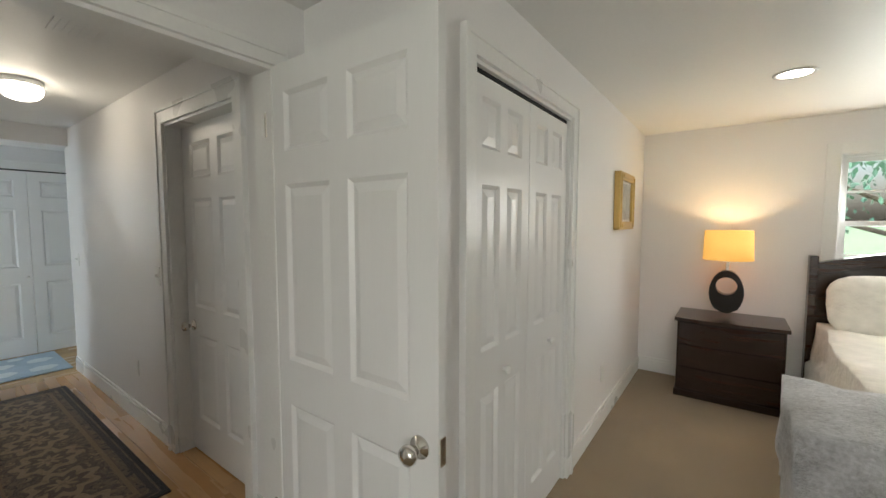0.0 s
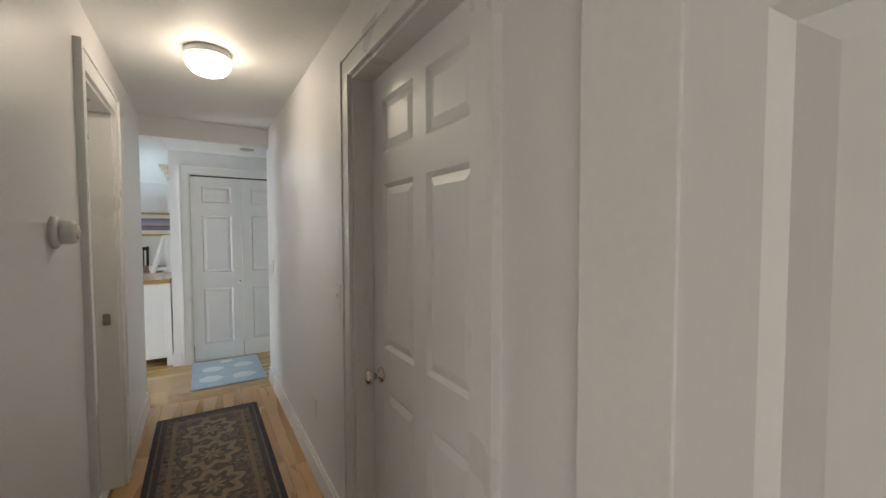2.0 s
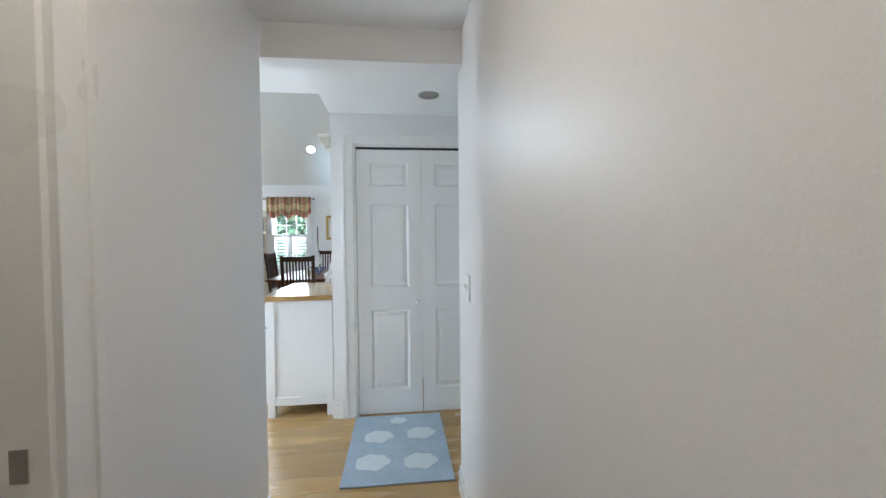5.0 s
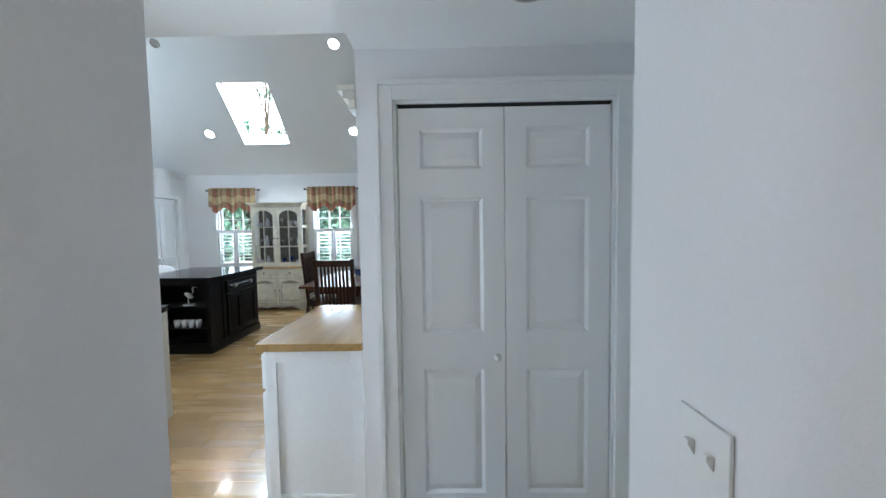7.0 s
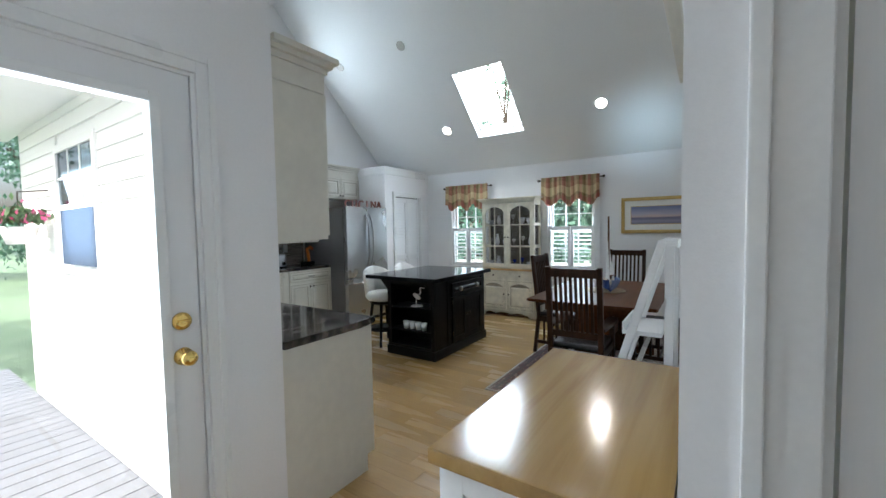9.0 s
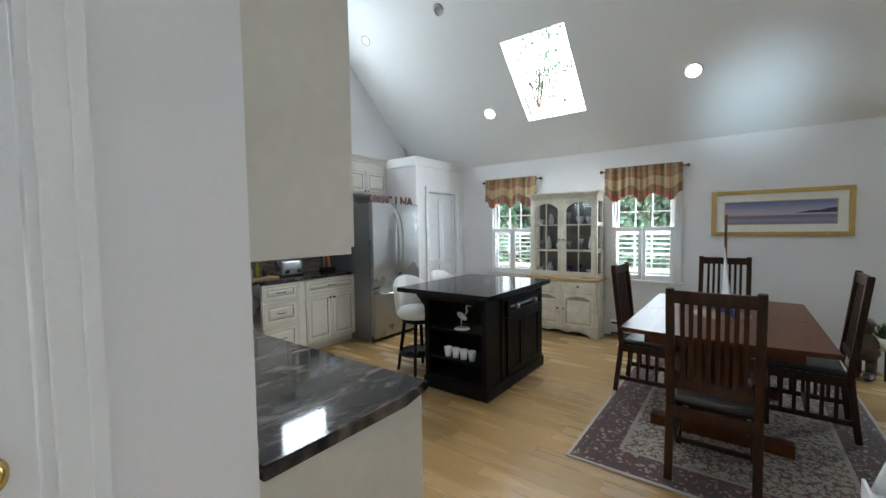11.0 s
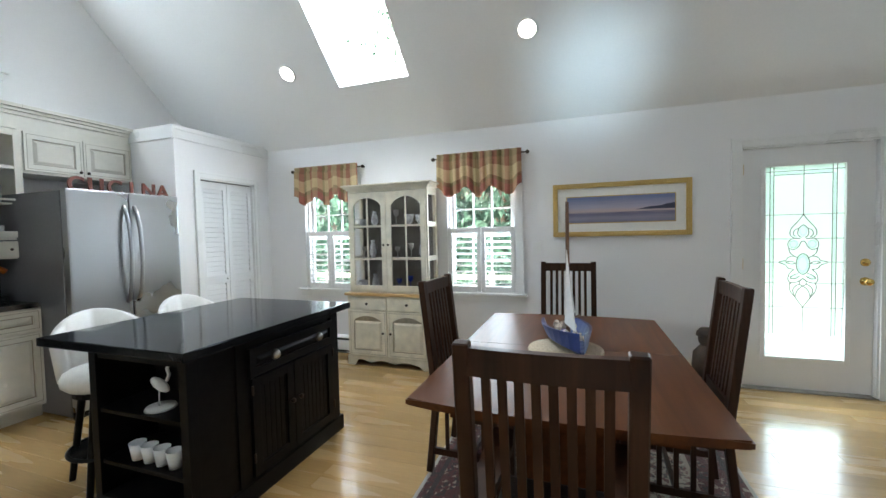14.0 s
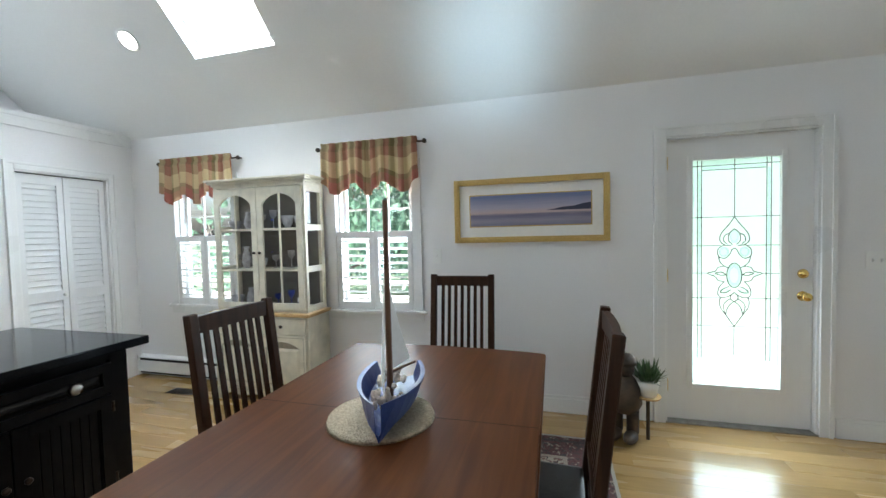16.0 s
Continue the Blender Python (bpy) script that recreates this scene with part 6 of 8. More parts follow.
# ---- ladder shelf ----
ld = thing("ladder_shelf", pose(-7.40, -0.03, 0), "white painted A-frame ladder shelf", "shelf")
for x in (0.0, -0.36):
    part("front_rail", beam(bmesh.new(), (x, 0.0, 0.0), (x, 0.40, 1.36), 0.038, 0.024, 0.003, side=(1, 0, 0)), M_WHITEF, ld)
    part("back_rail", B(x - 0.012, x + 0.012, 0.41, 0.448, 0, 1.34, r=0.003), M_WHITEF, ld)
for z in (0.25, 0.58, 0.9):
    yf = 0.40 * z / 1.36 + 0.02
    sh = part("shelf", B(-0.345, -0.015, yf - 0.05, 0.40, z, z + 0.022, r=0.003), M_WHITEF, ld)
    part("lip", B(-0.345, -0.015, yf - 0.06, yf - 0.05, z, z + 0.06, r=0.003), M_WHITEF, sh)
part("top_bar", B(-0.37, 0.01, 0.39, 0.46, 1.33, 1.365, r=0.003), M_WHITEF, ld)
M_BOOKS = mat("picture_frame_silver", (0.55, 0.54, 0.52), 0.35, 0.5, vary=0.1)
for i, (z, w) in enumerate(((0.602, 0.2), (0.272, 0.26))):
    p = thing("photo_frame", pose(-7.58, 0.11 + 0.32 * (z - 0.27), z + 0.001, -18, 0, 0), "pale photo frame leaning on the ladder shelf", "photo frame", "frames on the ladder shelf")
    bm = bmesh.new()
    for b in ((-w / 2, -w / 2 + 0.02, 0, 0.24), (w / 2 - 0.02, w / 2, 0, 0.24), (-w / 2 + 0.02, w / 2 - 0.02, 0, 0.02), (-w / 2 + 0.02, w / 2 - 0.02, 0.22, 0.24)):
        box(bm, b[0], b[1], -0.012, 0.006, b[2], b[3])
    part("frame", bm, M_BOOKS, p)
    part("print", B(-w / 2 + 0.02, w / 2 - 0.02, -0.006, 0.004, 0.02, 0.22), M_CREAMMAT, p)


# ---- rugs ----
def carpet(name, m, lx, ly, label, cols, bands, seed, motif=7.0, fringe=None):
    """A woven rug: a thin slab with a procedural border, medallions and small flowers."""
    mt = bpy.data.materials.new(name + "_weave")
    mt.use_nodes = True
    n, l = mt.node_tree.nodes, mt.node_tree.links
    b = n["Principled BSDF"]
    b.inputs["Roughness"].default_value, b.inputs["Sheen Weight"].default_value = 0.95, 0.2
    tc, sep = n.new("ShaderNodeTexCoord"), n.new("ShaderNodeSeparateXYZ")
    l.new(tc.outputs["Object"], sep.inputs[0])

    def op(o, a, c=None):
        k = n.new("ShaderNodeMath")
        k.operation = o
        for i, v in enumerate((a, c)):
            if v is None:
                continue
            if isinstance(v, (int, float)):
                k.inputs[i].default_value = v
            else:
                l.new(v, k.inputs[i])
        return k.outputs[0]

    dx, dy = op("SUBTRACT", lx / 2, op("ABSOLUTE", sep.outputs[0])), op("SUBTRACT", ly / 2, op("ABSOLUTE", sep.outputs[1]))
    edge = op("MINIMUM", dx, dy)
    vor = n.new("ShaderNodeTexVoronoi")
    vor.inputs["Scale"].default_value, vor.feature = motif, "DISTANCE_TO_EDGE"
    vor2 = n.new("ShaderNodeTexVoronoi")
    vor2.inputs["Scale"].default_value = motif * 1.9
    nz = n.new("ShaderNodeTexNoise")
    nz.inputs["Scale"].default_value, nz.inputs["Detail"].default_value = motif * 2.6, 3
    l.new(tc.outputs["Object"], nz.inputs["Vector"])
    wob = n.new("ShaderNodeMix")
    wob.data_type, wob.blend_type = "RGBA", "ADD"
    wob.inputs["Factor"].default_value = 0.07
    l.new(tc.outputs["Object"], wob.inputs[6]), l.new(nz.outputs["Color"], wob.inputs[7])
    for t in (vor, vor2):
        l.new(wob.outputs[2], t.inputs["Vector"])

    def mixc(f, a, c):
        k = n.new("ShaderNodeMix")
        k.data_type = "RGBA"
        l.new(f, k.inputs["Factor"])
        for i, v in ((6, a), (7, c)):
            if isinstance(v, tuple):
                k.inputs[i].default_value = rgb(v)
            else:
                l.new(v, k.inputs[i])
        return k.outputs[2]

    flower = op("LESS_THAN", vor2.outputs["Distance"], 0.30)
    vine = op("LESS_THAN", vor.outputs["Distance"], 0.045)
    leafy = op("GREATER_THAN", nz.outputs["Fac"], 0.56)
    field = mixc(leafy, cols[0], cols[1])
    field = mixc(vine, field, cols[2])
    field = mixc(flower, field, cols[3])
    border = mixc(leafy, cols[4], cols[2])
    border = mixc(flower, border, cols[5])
    wx = op("SUBTRACT", op("PINGPONG", op("ADD", sep.outputs[0], 10.0), 0.36), 0.18)
    u, v = op("DIVIDE", wx, 0.19), op("DIVIDE", sep.outputs[1], ly * 0.26)
    rad = op("SQRT", op("ADD", op("MULTIPLY", u, u), op("MULTIPLY", v, v)))
    lobe = op("MULTIPLY", op("SINE", op("MULTIPLY", op("ARCTAN2", v, u), 8.0)), 0.12)
    rad = op("ADD", rad, lobe)
    med = mixc(op("GREATER_THAN", op("SINE", op("MULTIPLY", rad, 11.0)), 0.1), cols[1], cols[3])
    if bands[3]:
        field = mixc(op("LESS_THAN", rad, 1.0), field, mixc(flower, med, cols[5]))
    c = mixc(op("LESS_THAN", edge, bands[2]), field, border)
    c = mixc(op("LESS_THAN", op("ABSOLUTE", op("SUBTRACT", edge, bands[2])), 0.012), c, cols[5])
    c = mixc(op("LESS_THAN", op("ABSOLUTE", op("SUBTRACT", edge, bands[1])), 0.014), c, cols[2])
    c = mixc(op("LESS_THAN", edge, bands[0]), c, cols[6])
    l.new(c, b.inputs["Base Color"])
    bp = n.new("ShaderNodeBump")
    bp.inputs["Strength"].default_value, bp.inputs["Distance"].default_value = 0.5, 0.004
    fine = n.new("ShaderNodeTexNoise")
    fine.inputs["Scale"].default_value = 380
    l.new(tc.outputs["Object"], fine.inputs["Vector"]), l.new(fine.outputs["Fac"], bp.inputs["Height"]), l.new(bp.outputs["Normal"], b.inputs["Normal"])
    return single(name, B(-lx / 2, lx / 2, -ly / 2, ly / 2, 0.0, 0.010, r=0.003), mt, m, label, "rug")


carpet("dining_rug", pose(-9.75, -0.25, 0.0005), 2.75, 1.68, "red and cream oriental rug under the dining table", [(0.36, 0.31, 0.24), (0.13, 0.055, 0.045), (0.035, 0.026, 0.024), (0.16, 0.06, 0.05), (0.085, 0.022, 0.02), (0.33, 0.27, 0.21), (0.40, 0.37, 0.32)], (0.02, 0.075, 0.27, 0), 3, 14.0)
carpet("hall_runner", pose(-3.45, 0.803, 0.0005), 2.32, 0.665, "black-edged oriental hall runner with medallions", [(0.17, 0.12, 0.085), (0.10, 0.07, 0.055), (0.035, 0.03, 0.028), (0.30, 0.23, 0.15), (0.15, 0.10, 0.075), (0.22, 0.16, 0.10), (0.012, 0.011, 0.013)], (0.03, 0.055, 0.12, 1), 5, 15.0)
M_MATBLUE = mat("blue_mat_pile", (0.40, 0.49, 0.58), 0.95, vary=0.12, grain=60, blotch=6, bump=0.5, bump_scale=300)
M_MATWHITE = mat("white_mat_pile", (0.66, 0.72, 0.74), 0.95, vary=0.08, grain=60, bump=0.5, bump_scale=300)
mt = thing("door_mat", pose(-5.58, 1.03, 0.0005), "pale blue mat with white shell motifs", "mat")
part("mat", B(-0.42, 0.42, -0.36, 0.26, 0, 0.009, r=0.003), M_MATBLUE, mt)
for i, (x, y, r) in enumerate(((0.2, -0.2, 0.085), (0.22, 0.08, 0.085), (-0.1, -0.18, 0.08), (-0.12, 0.1, 0.08), (-0.32, -0.05, 0.05))):
    bm = bmesh.new()
    pts = [(x + r * (1 + 0.12 * math.sin(6 * a)) * math.cos(a), y + r * (1.2 + 0.1 * math.sin(5 * a)) * math.sin(a), 0.0092) for a in [2 * math.pi * k / 24 for k in range(24)]]
    part("shell_motif", prism(bm, pts, (0, 0, 0.002)), M_MATWHITE, mt)

# ---- pictures ----
seascape = bpy.data.materials.new("seascape_print")
seascape.use_nodes = True
n, l = seascape.node_tree.nodes, seascape.node_tree.links
b = n["Principled BSDF"]
b.inputs["Roughness"].default_value = 0.5
tc, sep, rp = n.new("ShaderNodeTexCoord"), n.new("ShaderNodeSeparateXYZ"), n.new("ShaderNodeValToRGB")
mr = n.new("ShaderNodeMapRange")
mr.inputs["From Min"].default_value, mr.inputs["From Max"].default_value = 1.45, 1.70
nz = n.new("ShaderNodeTexNoise")
mp = n.new("ShaderNodeMapping")
mp.inputs["Scale"].default_value = (2, 2, 40)
nz.inputs["Scale"].default_value = 2.0
ad = n.new("ShaderNodeMath")
ad.operation = "MULTIPLY_ADD"
ad.inputs[1].default_value = 0.16
l.new(tc.outputs["Object"], mp.inputs["Vector"]), l.new(mp.outputs["Vector"], nz.inputs["Vector"])
l.new(tc.outputs["Object"], sep.inputs[0]), l.new(sep.outputs[2], mr.inputs["Value"])
l.new(nz.outputs["Fac"], ad.inputs[0]), l.new(mr.outputs["Result"], ad.inputs[2]), l.new(ad.outputs[0], rp.inputs["Fac"])
stops = ((0.0, (0.13, 0.13, 0.20)), (0.25, (0.30, 0.28, 0.36)), (0.42, (0.16, 0.15, 0.24)), (0.50, (0.55, 0.42, 0.40)), (0.65, (0.42, 0.38, 0.48)), (1.0, (0.16, 0.20, 0.36)))
rp.color_ramp.elements[0].color, rp.color_ramp.elements[1].color = rgb(stops[0][1]), rgb(stops[-1][1])
for p, c in stops[1:-1]:
    rp.color_ramp.elements.new(p).color = rgb(c)
l.new(rp.outputs["Color"], b.inputs["Base Color"])


def framed(name, m, w, z0, z1, label, fw, frame_mat, print_mat, mount=0.08, depth=0.03, inner=None, glassy=True, sunk=0.018):
    """A framed print whose back lies on y = 0 and whose front faces -y."""
    p = thing(name, m, label, "picture")
    bm = bmesh.new()
    for x0, x1, a, b in ((0, fw, z0, z1), (w - fw, w, z0, z1), (fw, w - fw, z0, z0 + fw), (fw, w - fw, z1 - fw, z1)):
        box(bm, x0, x1, -depth, -0.001, a, b, r=0.004)
        s = fw * 0.3
        box(bm, x0 + (s if x1 - x0 > fw * 1.5 else 0.3 * fw), x1 - (s if x1 - x0 > fw * 1.5 else 0.3 * fw), -depth - 0.008, -depth, a + 0.3 * fw, b - 0.3 * fw, r=0.003)
    part("frame", bm, frame_mat, p)
    q = depth - sunk
    part("mount", B(fw, w - fw, -q, -0.002, z0 + fw, z1 - fw), M_CREAMMAT, p)
    i = fw + mount
    if inner:
        part("fillet", B(i - 0.008, w - i + 0.008, -q - 0.002, -q - 0.0001, z0 + i - 0.008, z1 - i + 0.008), inner, p)
    part("print", B(i, w - i, -q - 0.0045, -q - 0.0021, z0 + i, z1 - i), print_mat, p)
    if glassy:
        g = part("glazing", B(fw, w - fw, -q - 0.009, -q - 0.007, z0 + fw, z1 - fw), M_GLASS, p)
        g.visible_shadow = False
    return p


sp = framed("framed_seascape", pose(XF, -0.50, 0, 0, 0, 90), 1.17, 1.325, 1.825, "wide gold-framed seascape print at dusk", 0.045, M_GOLD, seascape, 0.085, 0.03, M_GOLD, False)
part("headland", prism(bmesh.new(), [(0.72, -0.017, 1.565), (1.04, -0.017, 1.565), (1.04, -0.017, 1.615), (0.98, -0.017, 1.608), (0.92, -0.017, 1.592), (0.84, -0.017, 1.588), (0.78, -0.017, 1.575)], (0, -0.0012, 0)), mat("dark_headland", (0.05, 0.05, 0.09), 0.7), sp)
M_PAINTING = mat("small_oil_painting", (0.42, 0.44, 0.40), 0.5, vary=0.6, grain=18, blotch=9)
framed("framed_bedroom_picture", pose(-0.63, 3.46, 0, 0, 0, 90), 0.50, 1.39, 1.82, "small gold-framed painting on the bedroom wall", 0.06, M_GOLD, M_PAINTING, 0.02, 0.045)
bp_ = framed("framed_black_picture", pose(-7.20, 0.494, 0, 0, 0, 3.4), 0.235, 1.345, 1.615, "black-framed glazed picture on the buffet wall", 0.010, M_BLACKM, M_CREAMMAT, 0.03, 0.020, None, True, 0.007)
part("bracket", B(0.10, 0.16, -0.001, 0.006, 1.45, 1.51, r=0.002), M_BLACKM, bp_, "black tilting wall bracket")
# ledge and panel moulding over the buffet
trim("trim_plant_ledge", [(-7.36, -6.0, 0.478, 0.51, 1.98, 2.025), (-7.375, -6.0, 0.455, 0.51, 2.025, 2.06), (-7.39, -6.0, 0.43, 0.51, 2.06, 2.085)], "cream moulded ledge along the wall top", "ledge", 0.006, M_CREAM)
trim("trim_panel_moulding", [(-7.40, -6.1, 0.494, 0.51, 1.88, 1.93), (-7.40, -7.36, 0.494, 0.51, 1.68, 1.88)], "white panel moulding on the wall")
crate = single("wooden_crate", B(-0.15, 0.15, -0.07, 0.07, 0, 0.22, r=0.006), M_HONEY, pose(-7.3, 0.62, 2.291), "honey pine box on the high ledge", "box")

# small spot lamp at the wall's end
sp2 = thing("wall_spotlight", pose(-7.462, 0.515, 1.81), "small dark spotlight on the wall's end", "spotlight")
part("mount", B(-0.002, 0.012, -0.02, 0.02, -0.03, 0.03, r=0.003), M_BRONZE, sp2)
part("head", smooth(lathe(bmesh.new(), [(0.001, 0.0), (0.018, 0.0), (0.024, -0.04), (0.02, -0.045), (0.001, -0.04)], 14, (0, 0, 0), "X")), M_BRONZE, sp2)
# added spot, stands in for daylight bounced up onto the far slope
spot = bpy.data.lights.new("ceiling_bounce_spot", "SPOT")
spot.energy, spot.spot_size, spot.spot_blend, spot.color, spot.shadow_soft_size = 130, radians(19), 1.0, (0.62, 0.86, 1.0), 0.3
so = new("ceiling_bounce_spot", spot)
so.matrix_world = look((-7.56, 0.50, 1.87), (-11.2, -0.15, 2.74))

# ---- valances ----
plaid = bpy.data.materials.new("plaid_cotton")
plaid.use_nodes = True
n, l = plaid.node_tree.nodes, plaid.node_tree.links
b = n["Principled BSDF"]
b.inputs["Roughness"].default_value = 0.9
tc, sep = n.new("ShaderNodeTexCoord"), n.new("ShaderNodeSeparateXYZ")
l.new(tc.outputs["UV"], sep.inputs[0])


def stripes(src, freq, ramp):
    f, k = n.new("ShaderNodeMath"), n.new("ShaderNodeMath")
    f.operation, k.operation = "MULTIPLY", "FRACT"
    f.inputs[1].default_value = freq
    l.new(src, f.inputs[0]), l.new(f.outputs[0], k.inputs[0])
    r = n.new("ShaderNodeValToRGB")
    r.color_ramp.interpolation = "CONSTANT"
    r.color_ramp.elements[0].position, r.color_ramp.elements[0].color = 0.0, rgb(ramp[0][1])
    r.color_ramp.elements[1].position, r.color_ramp.elements[1].color = ramp[1][0], rgb(ramp[1][1])
    for p, c in ramp[2:]:
        r.color_ramp.elements.new(p).color = rgb(c)
    l.new(k.outputs[0], r.inputs["Fac"])
    return r.outputs["Color"]


va = stripes(sep.outputs[0], 3.6, ((0, (0.56, 0.45, 0.26)), (0.30, (0.38, 0.14, 0.10)), (0.52, (0.20, 0.17, 0.065)), (0.68, (0.56, 0.45, 0.26)), (0.82, (0.42, 0.17, 0.12))))
vb = stripes(sep.outputs[1], 1.0, ((0, (0.38, 0.12, 0.09)), (0.22, (0.22, 0.15, 0.07)), (0.32, (0.68, 0.54, 0.30)), (0.62, (0.30, 0.15, 0.08)), (0.82, (0.14, 0.09, 0.035))))
mx = n.new("ShaderNodeMix")
mx.data_type = "RGBA"
mx.inputs["Factor"].default_value = 0.5
l.new(va, mx.inputs[6]), l.new(vb, mx.inputs[7]), l.new(mx.outputs[2], b.inputs["Base Color"])

for (a, bb), seed in ((W1, 1), (W2, 2)):
    w = bb - a + 0.15
    v = thing("window_valance", pose(XF, a - 0.075, 0, 0, 0, 90), "plaid gathered window valance on a rod", "valance", "plaid valances")
    bm = bmesh.new()
    uv = bm.loops.layers.uv.new("uv")
    nx, nz_ = 110, 12
    rows = []
    for j in range(nz_ + 1):
        row = []
        for i in range(nx + 1):
            u, q = i / nx, j / nz_
            bot = 1.805 + 0.05 * math.cos(2 * math.pi * 3 * u) + 0.012 * math.sin(31 * u + seed)
            z = 2.205 + (bot - 2.205) * q
            amp = 0.022 * (0.35 + 0.65 * q)
            y = -0.078 - amp * math.sin(2 * math.pi * 11 * u + 1.5 * math.sin(9 * u + seed)) - 0.012 * math.sin(2 * math.pi * 3 * u) * q
            if j in (1, 2):
                y += 0.012 if j == 1 else -0.004
            row.append((bm.verts.new((w * u, y, z)), u, 1 - q))
        rows.append(row)
    for r0, r1 in zip(rows, rows[1:]):
        for i in range(nx):
            quad = (r0[i], r0[i + 1], r1[i + 1], r1[i])
            f = bm.faces.new([k[0] for k in quad])
            f.smooth = True
            for lp, k in zip(f.loops, quad):
                lp[uv].uv = (k[1] * w * 1.1, k[2])
    cl = part("cloth", bm, plaid, v)
    sd = cl.modifiers.new("thickness", "SOLIDIFY")
    sd.thickness = 0.003
    rb = rod(bmesh.new(), (-0.05, -0.045, 2.165), (w + 0.05, -0.045, 2.165), 0.008)
    part("rod", rb, M_BRONZE, v, "dark curtain rod")
    for x in (-0.055, w + 0.055):
        bm = bmesh.new()
        bmesh.ops.create_uvsphere(bm, u_segments=12, v_segments=8, radius=0.02, matrix=Matrix.Translation((x, -0.045, 2.165)))
        part("finial", smooth(bm), M_BRONZE, v)
        part("bracket", B(x - 0.006, x + 0.006, -0.045, -0.001, 2.158, 2.172), M_BRONZE, v)

# starfish on window 1's rail
star = [((0.055 if i % 2 == 0 else 0.02) * math.sin(math.pi * i / 5), 0, (0.055 if i % 2 == 0 else 0.02) * math.cos(math.pi * i / 5)) for i in range(10)]
single("starfish", prism(bmesh.new(), star, (0, 0.012, 0)), M_SHELL, pose(XF + 0.0, -3.0, 1.49, 0, 0, 90), "dried tan starfish on the shutter's top", "starfish")

# ---- heater and vent ----
ht = thing("baseboard_heater", pose(XF + 0.002, -3.93, 0, 0, 0, 90), "white hydronic baseboard heater along the wall", "heater")
for a, b in ((0.0, 1.28), (2.33, 3.3)):
    part("back_plate", B(a, b, -0.012, 0, 0.02, 0.215), M_TRIM, ht)
    part("front_cover", B(a, b, -0.062, -0.054, 0.05, 0.165, r=0.003), M_TRIM, ht)
    part("hood", prism(bmesh.new(), [(a, -0.012, 0.215), (a, -0.06, 0.198), (a, -0.06, 0.19), (a, -0.012, 0.205)], (b - a, 0, 0)), M_TRIM, ht)
    part("fins", B(a + 0.02, b - 0.02, -0.05, -0.013, 0.03, 0.185), M_DARK, ht)
    for x in (a, b - 0.012):
        part("end_cap", B(x, x + 0.012, -0.066, -0.0125, 0.012, 0.216, r=0.003), M_TRIM, ht)
vt = thing("floor_vent", pose(-11.2, -3.05, 0.001), "dark floor register in the planks", "vent")
part("plate", B(-0.06, 0.06, -0.15, 0.15, 0, 0.004), M_BRONZE, vt)
for i in range(9):
    part("slat", B(-0.05, 0.05, -0.13 + i * 0.03, -0.115 + i * 0.03, 0.004, 0.007), M_BLACKM, vt)


# ---- plates on the walls ----
def wall_plate(name, m, label, w=0.075, h=0.118, kind="switch", nt=1):
    p = thing(name, m, label, "switch" if kind == "switch" else "outlet")
    part("plate", B(-w / 2, w / 2, -0.007, -0.0005, -h / 2, h / 2, r=0.003), M_PLATE, p)
    for i in range(nt):
        x = (i - (nt - 1) / 2) * 0.046
        if kind == "switch":
            part("toggle", prism(bmesh.new(), [(x - 0.005, -0.007, -0.012), (x - 0.005, -0.007, 0.012), (x - 0.005, -0.018, 0.014), (x - 0.005, -0.018, 0.006)], (0.01, 0, 0)), M_PLATE, p)
        else:
            for z in (-0.025, 0.025):
                part("socket", B(x - 0.017, x + 0.017, -0.0095, -0.007, z - 0.015, z + 0.015, r=0.002), M_PLATE, p)
    return p


wall_plate("light_switch", pose(-2.87, 1.31, 1.10), "white rocker light switch on the hall wall")
wall_plate("double_light_switch", pose(-4.82, 1.31, 1.10), "white double light switch at the hall's end", w=0.12, nt=2)
wall_plate("hall_outlet", pose(-3.35, 1.31, 0.40), "white outlet low on the hall wall", kind="outlet")
wall_plate("far_wall_switch", pose(XF, -0.66, 1.22, 0, 0, 90), "white switch plate beside the window")
wall_plate("front_door_switch", pose(XF, 2.24, 1.17, 0, 0, 90), "white double switch beside the front door", w=0.12, nt=2)
wall_plate("bedroom_outlet", pose(-0.63, 3.25, 0.38, 0, 0, 90), "white outlet low on the bedroom wall", kind="outlet")
wall_plate("counter_outlet", pose(-8.30, YL + 0.016, 1.17, 0, 0, 180), "white outlet on the mosaic backsplash", kind="outlet")
wall_plate("counter_outlet", pose(-9.05, YL + 0.016, 1.17, 0, 0, 180), "white outlet on the mosaic backsplash", kind="outlet")
wall_plate("sink_outlet", pose(XN - 0.017, -1.75, 1.2, 0, 0, -90), "white outlet under the wall cabinet", kind="outlet")
sn = thing("round_wall_sensor", pose(-2.755, 0.385, 1.395), "round white wall-mounted alarm sensor", "sensor")
part("base", smooth(lathe(bmesh.new(), [(0.001, 0.0), (0.05, 0.0), (0.05, 0.014), (0.042, 0.02), (0.001, 0.02)], 24, (0, 0, 0), "Y")), M_PLATE, sn)
part("body", smooth(lathe(bmesh.new(), [(0.036, 0.018), (0.038, 0.046), (0.033, 0.058), (0.001, 0.059)], 24, (0, 0, 0), "Y")), M_PLATE, sn)
part("lens", smooth(lathe(bmesh.new(), [(0.024, 0.058), (0.020, 0.064), (0.001, 0.066)], 20, (0, 0, 0), "Y")), M_CHROME, sn, "clear round lens")
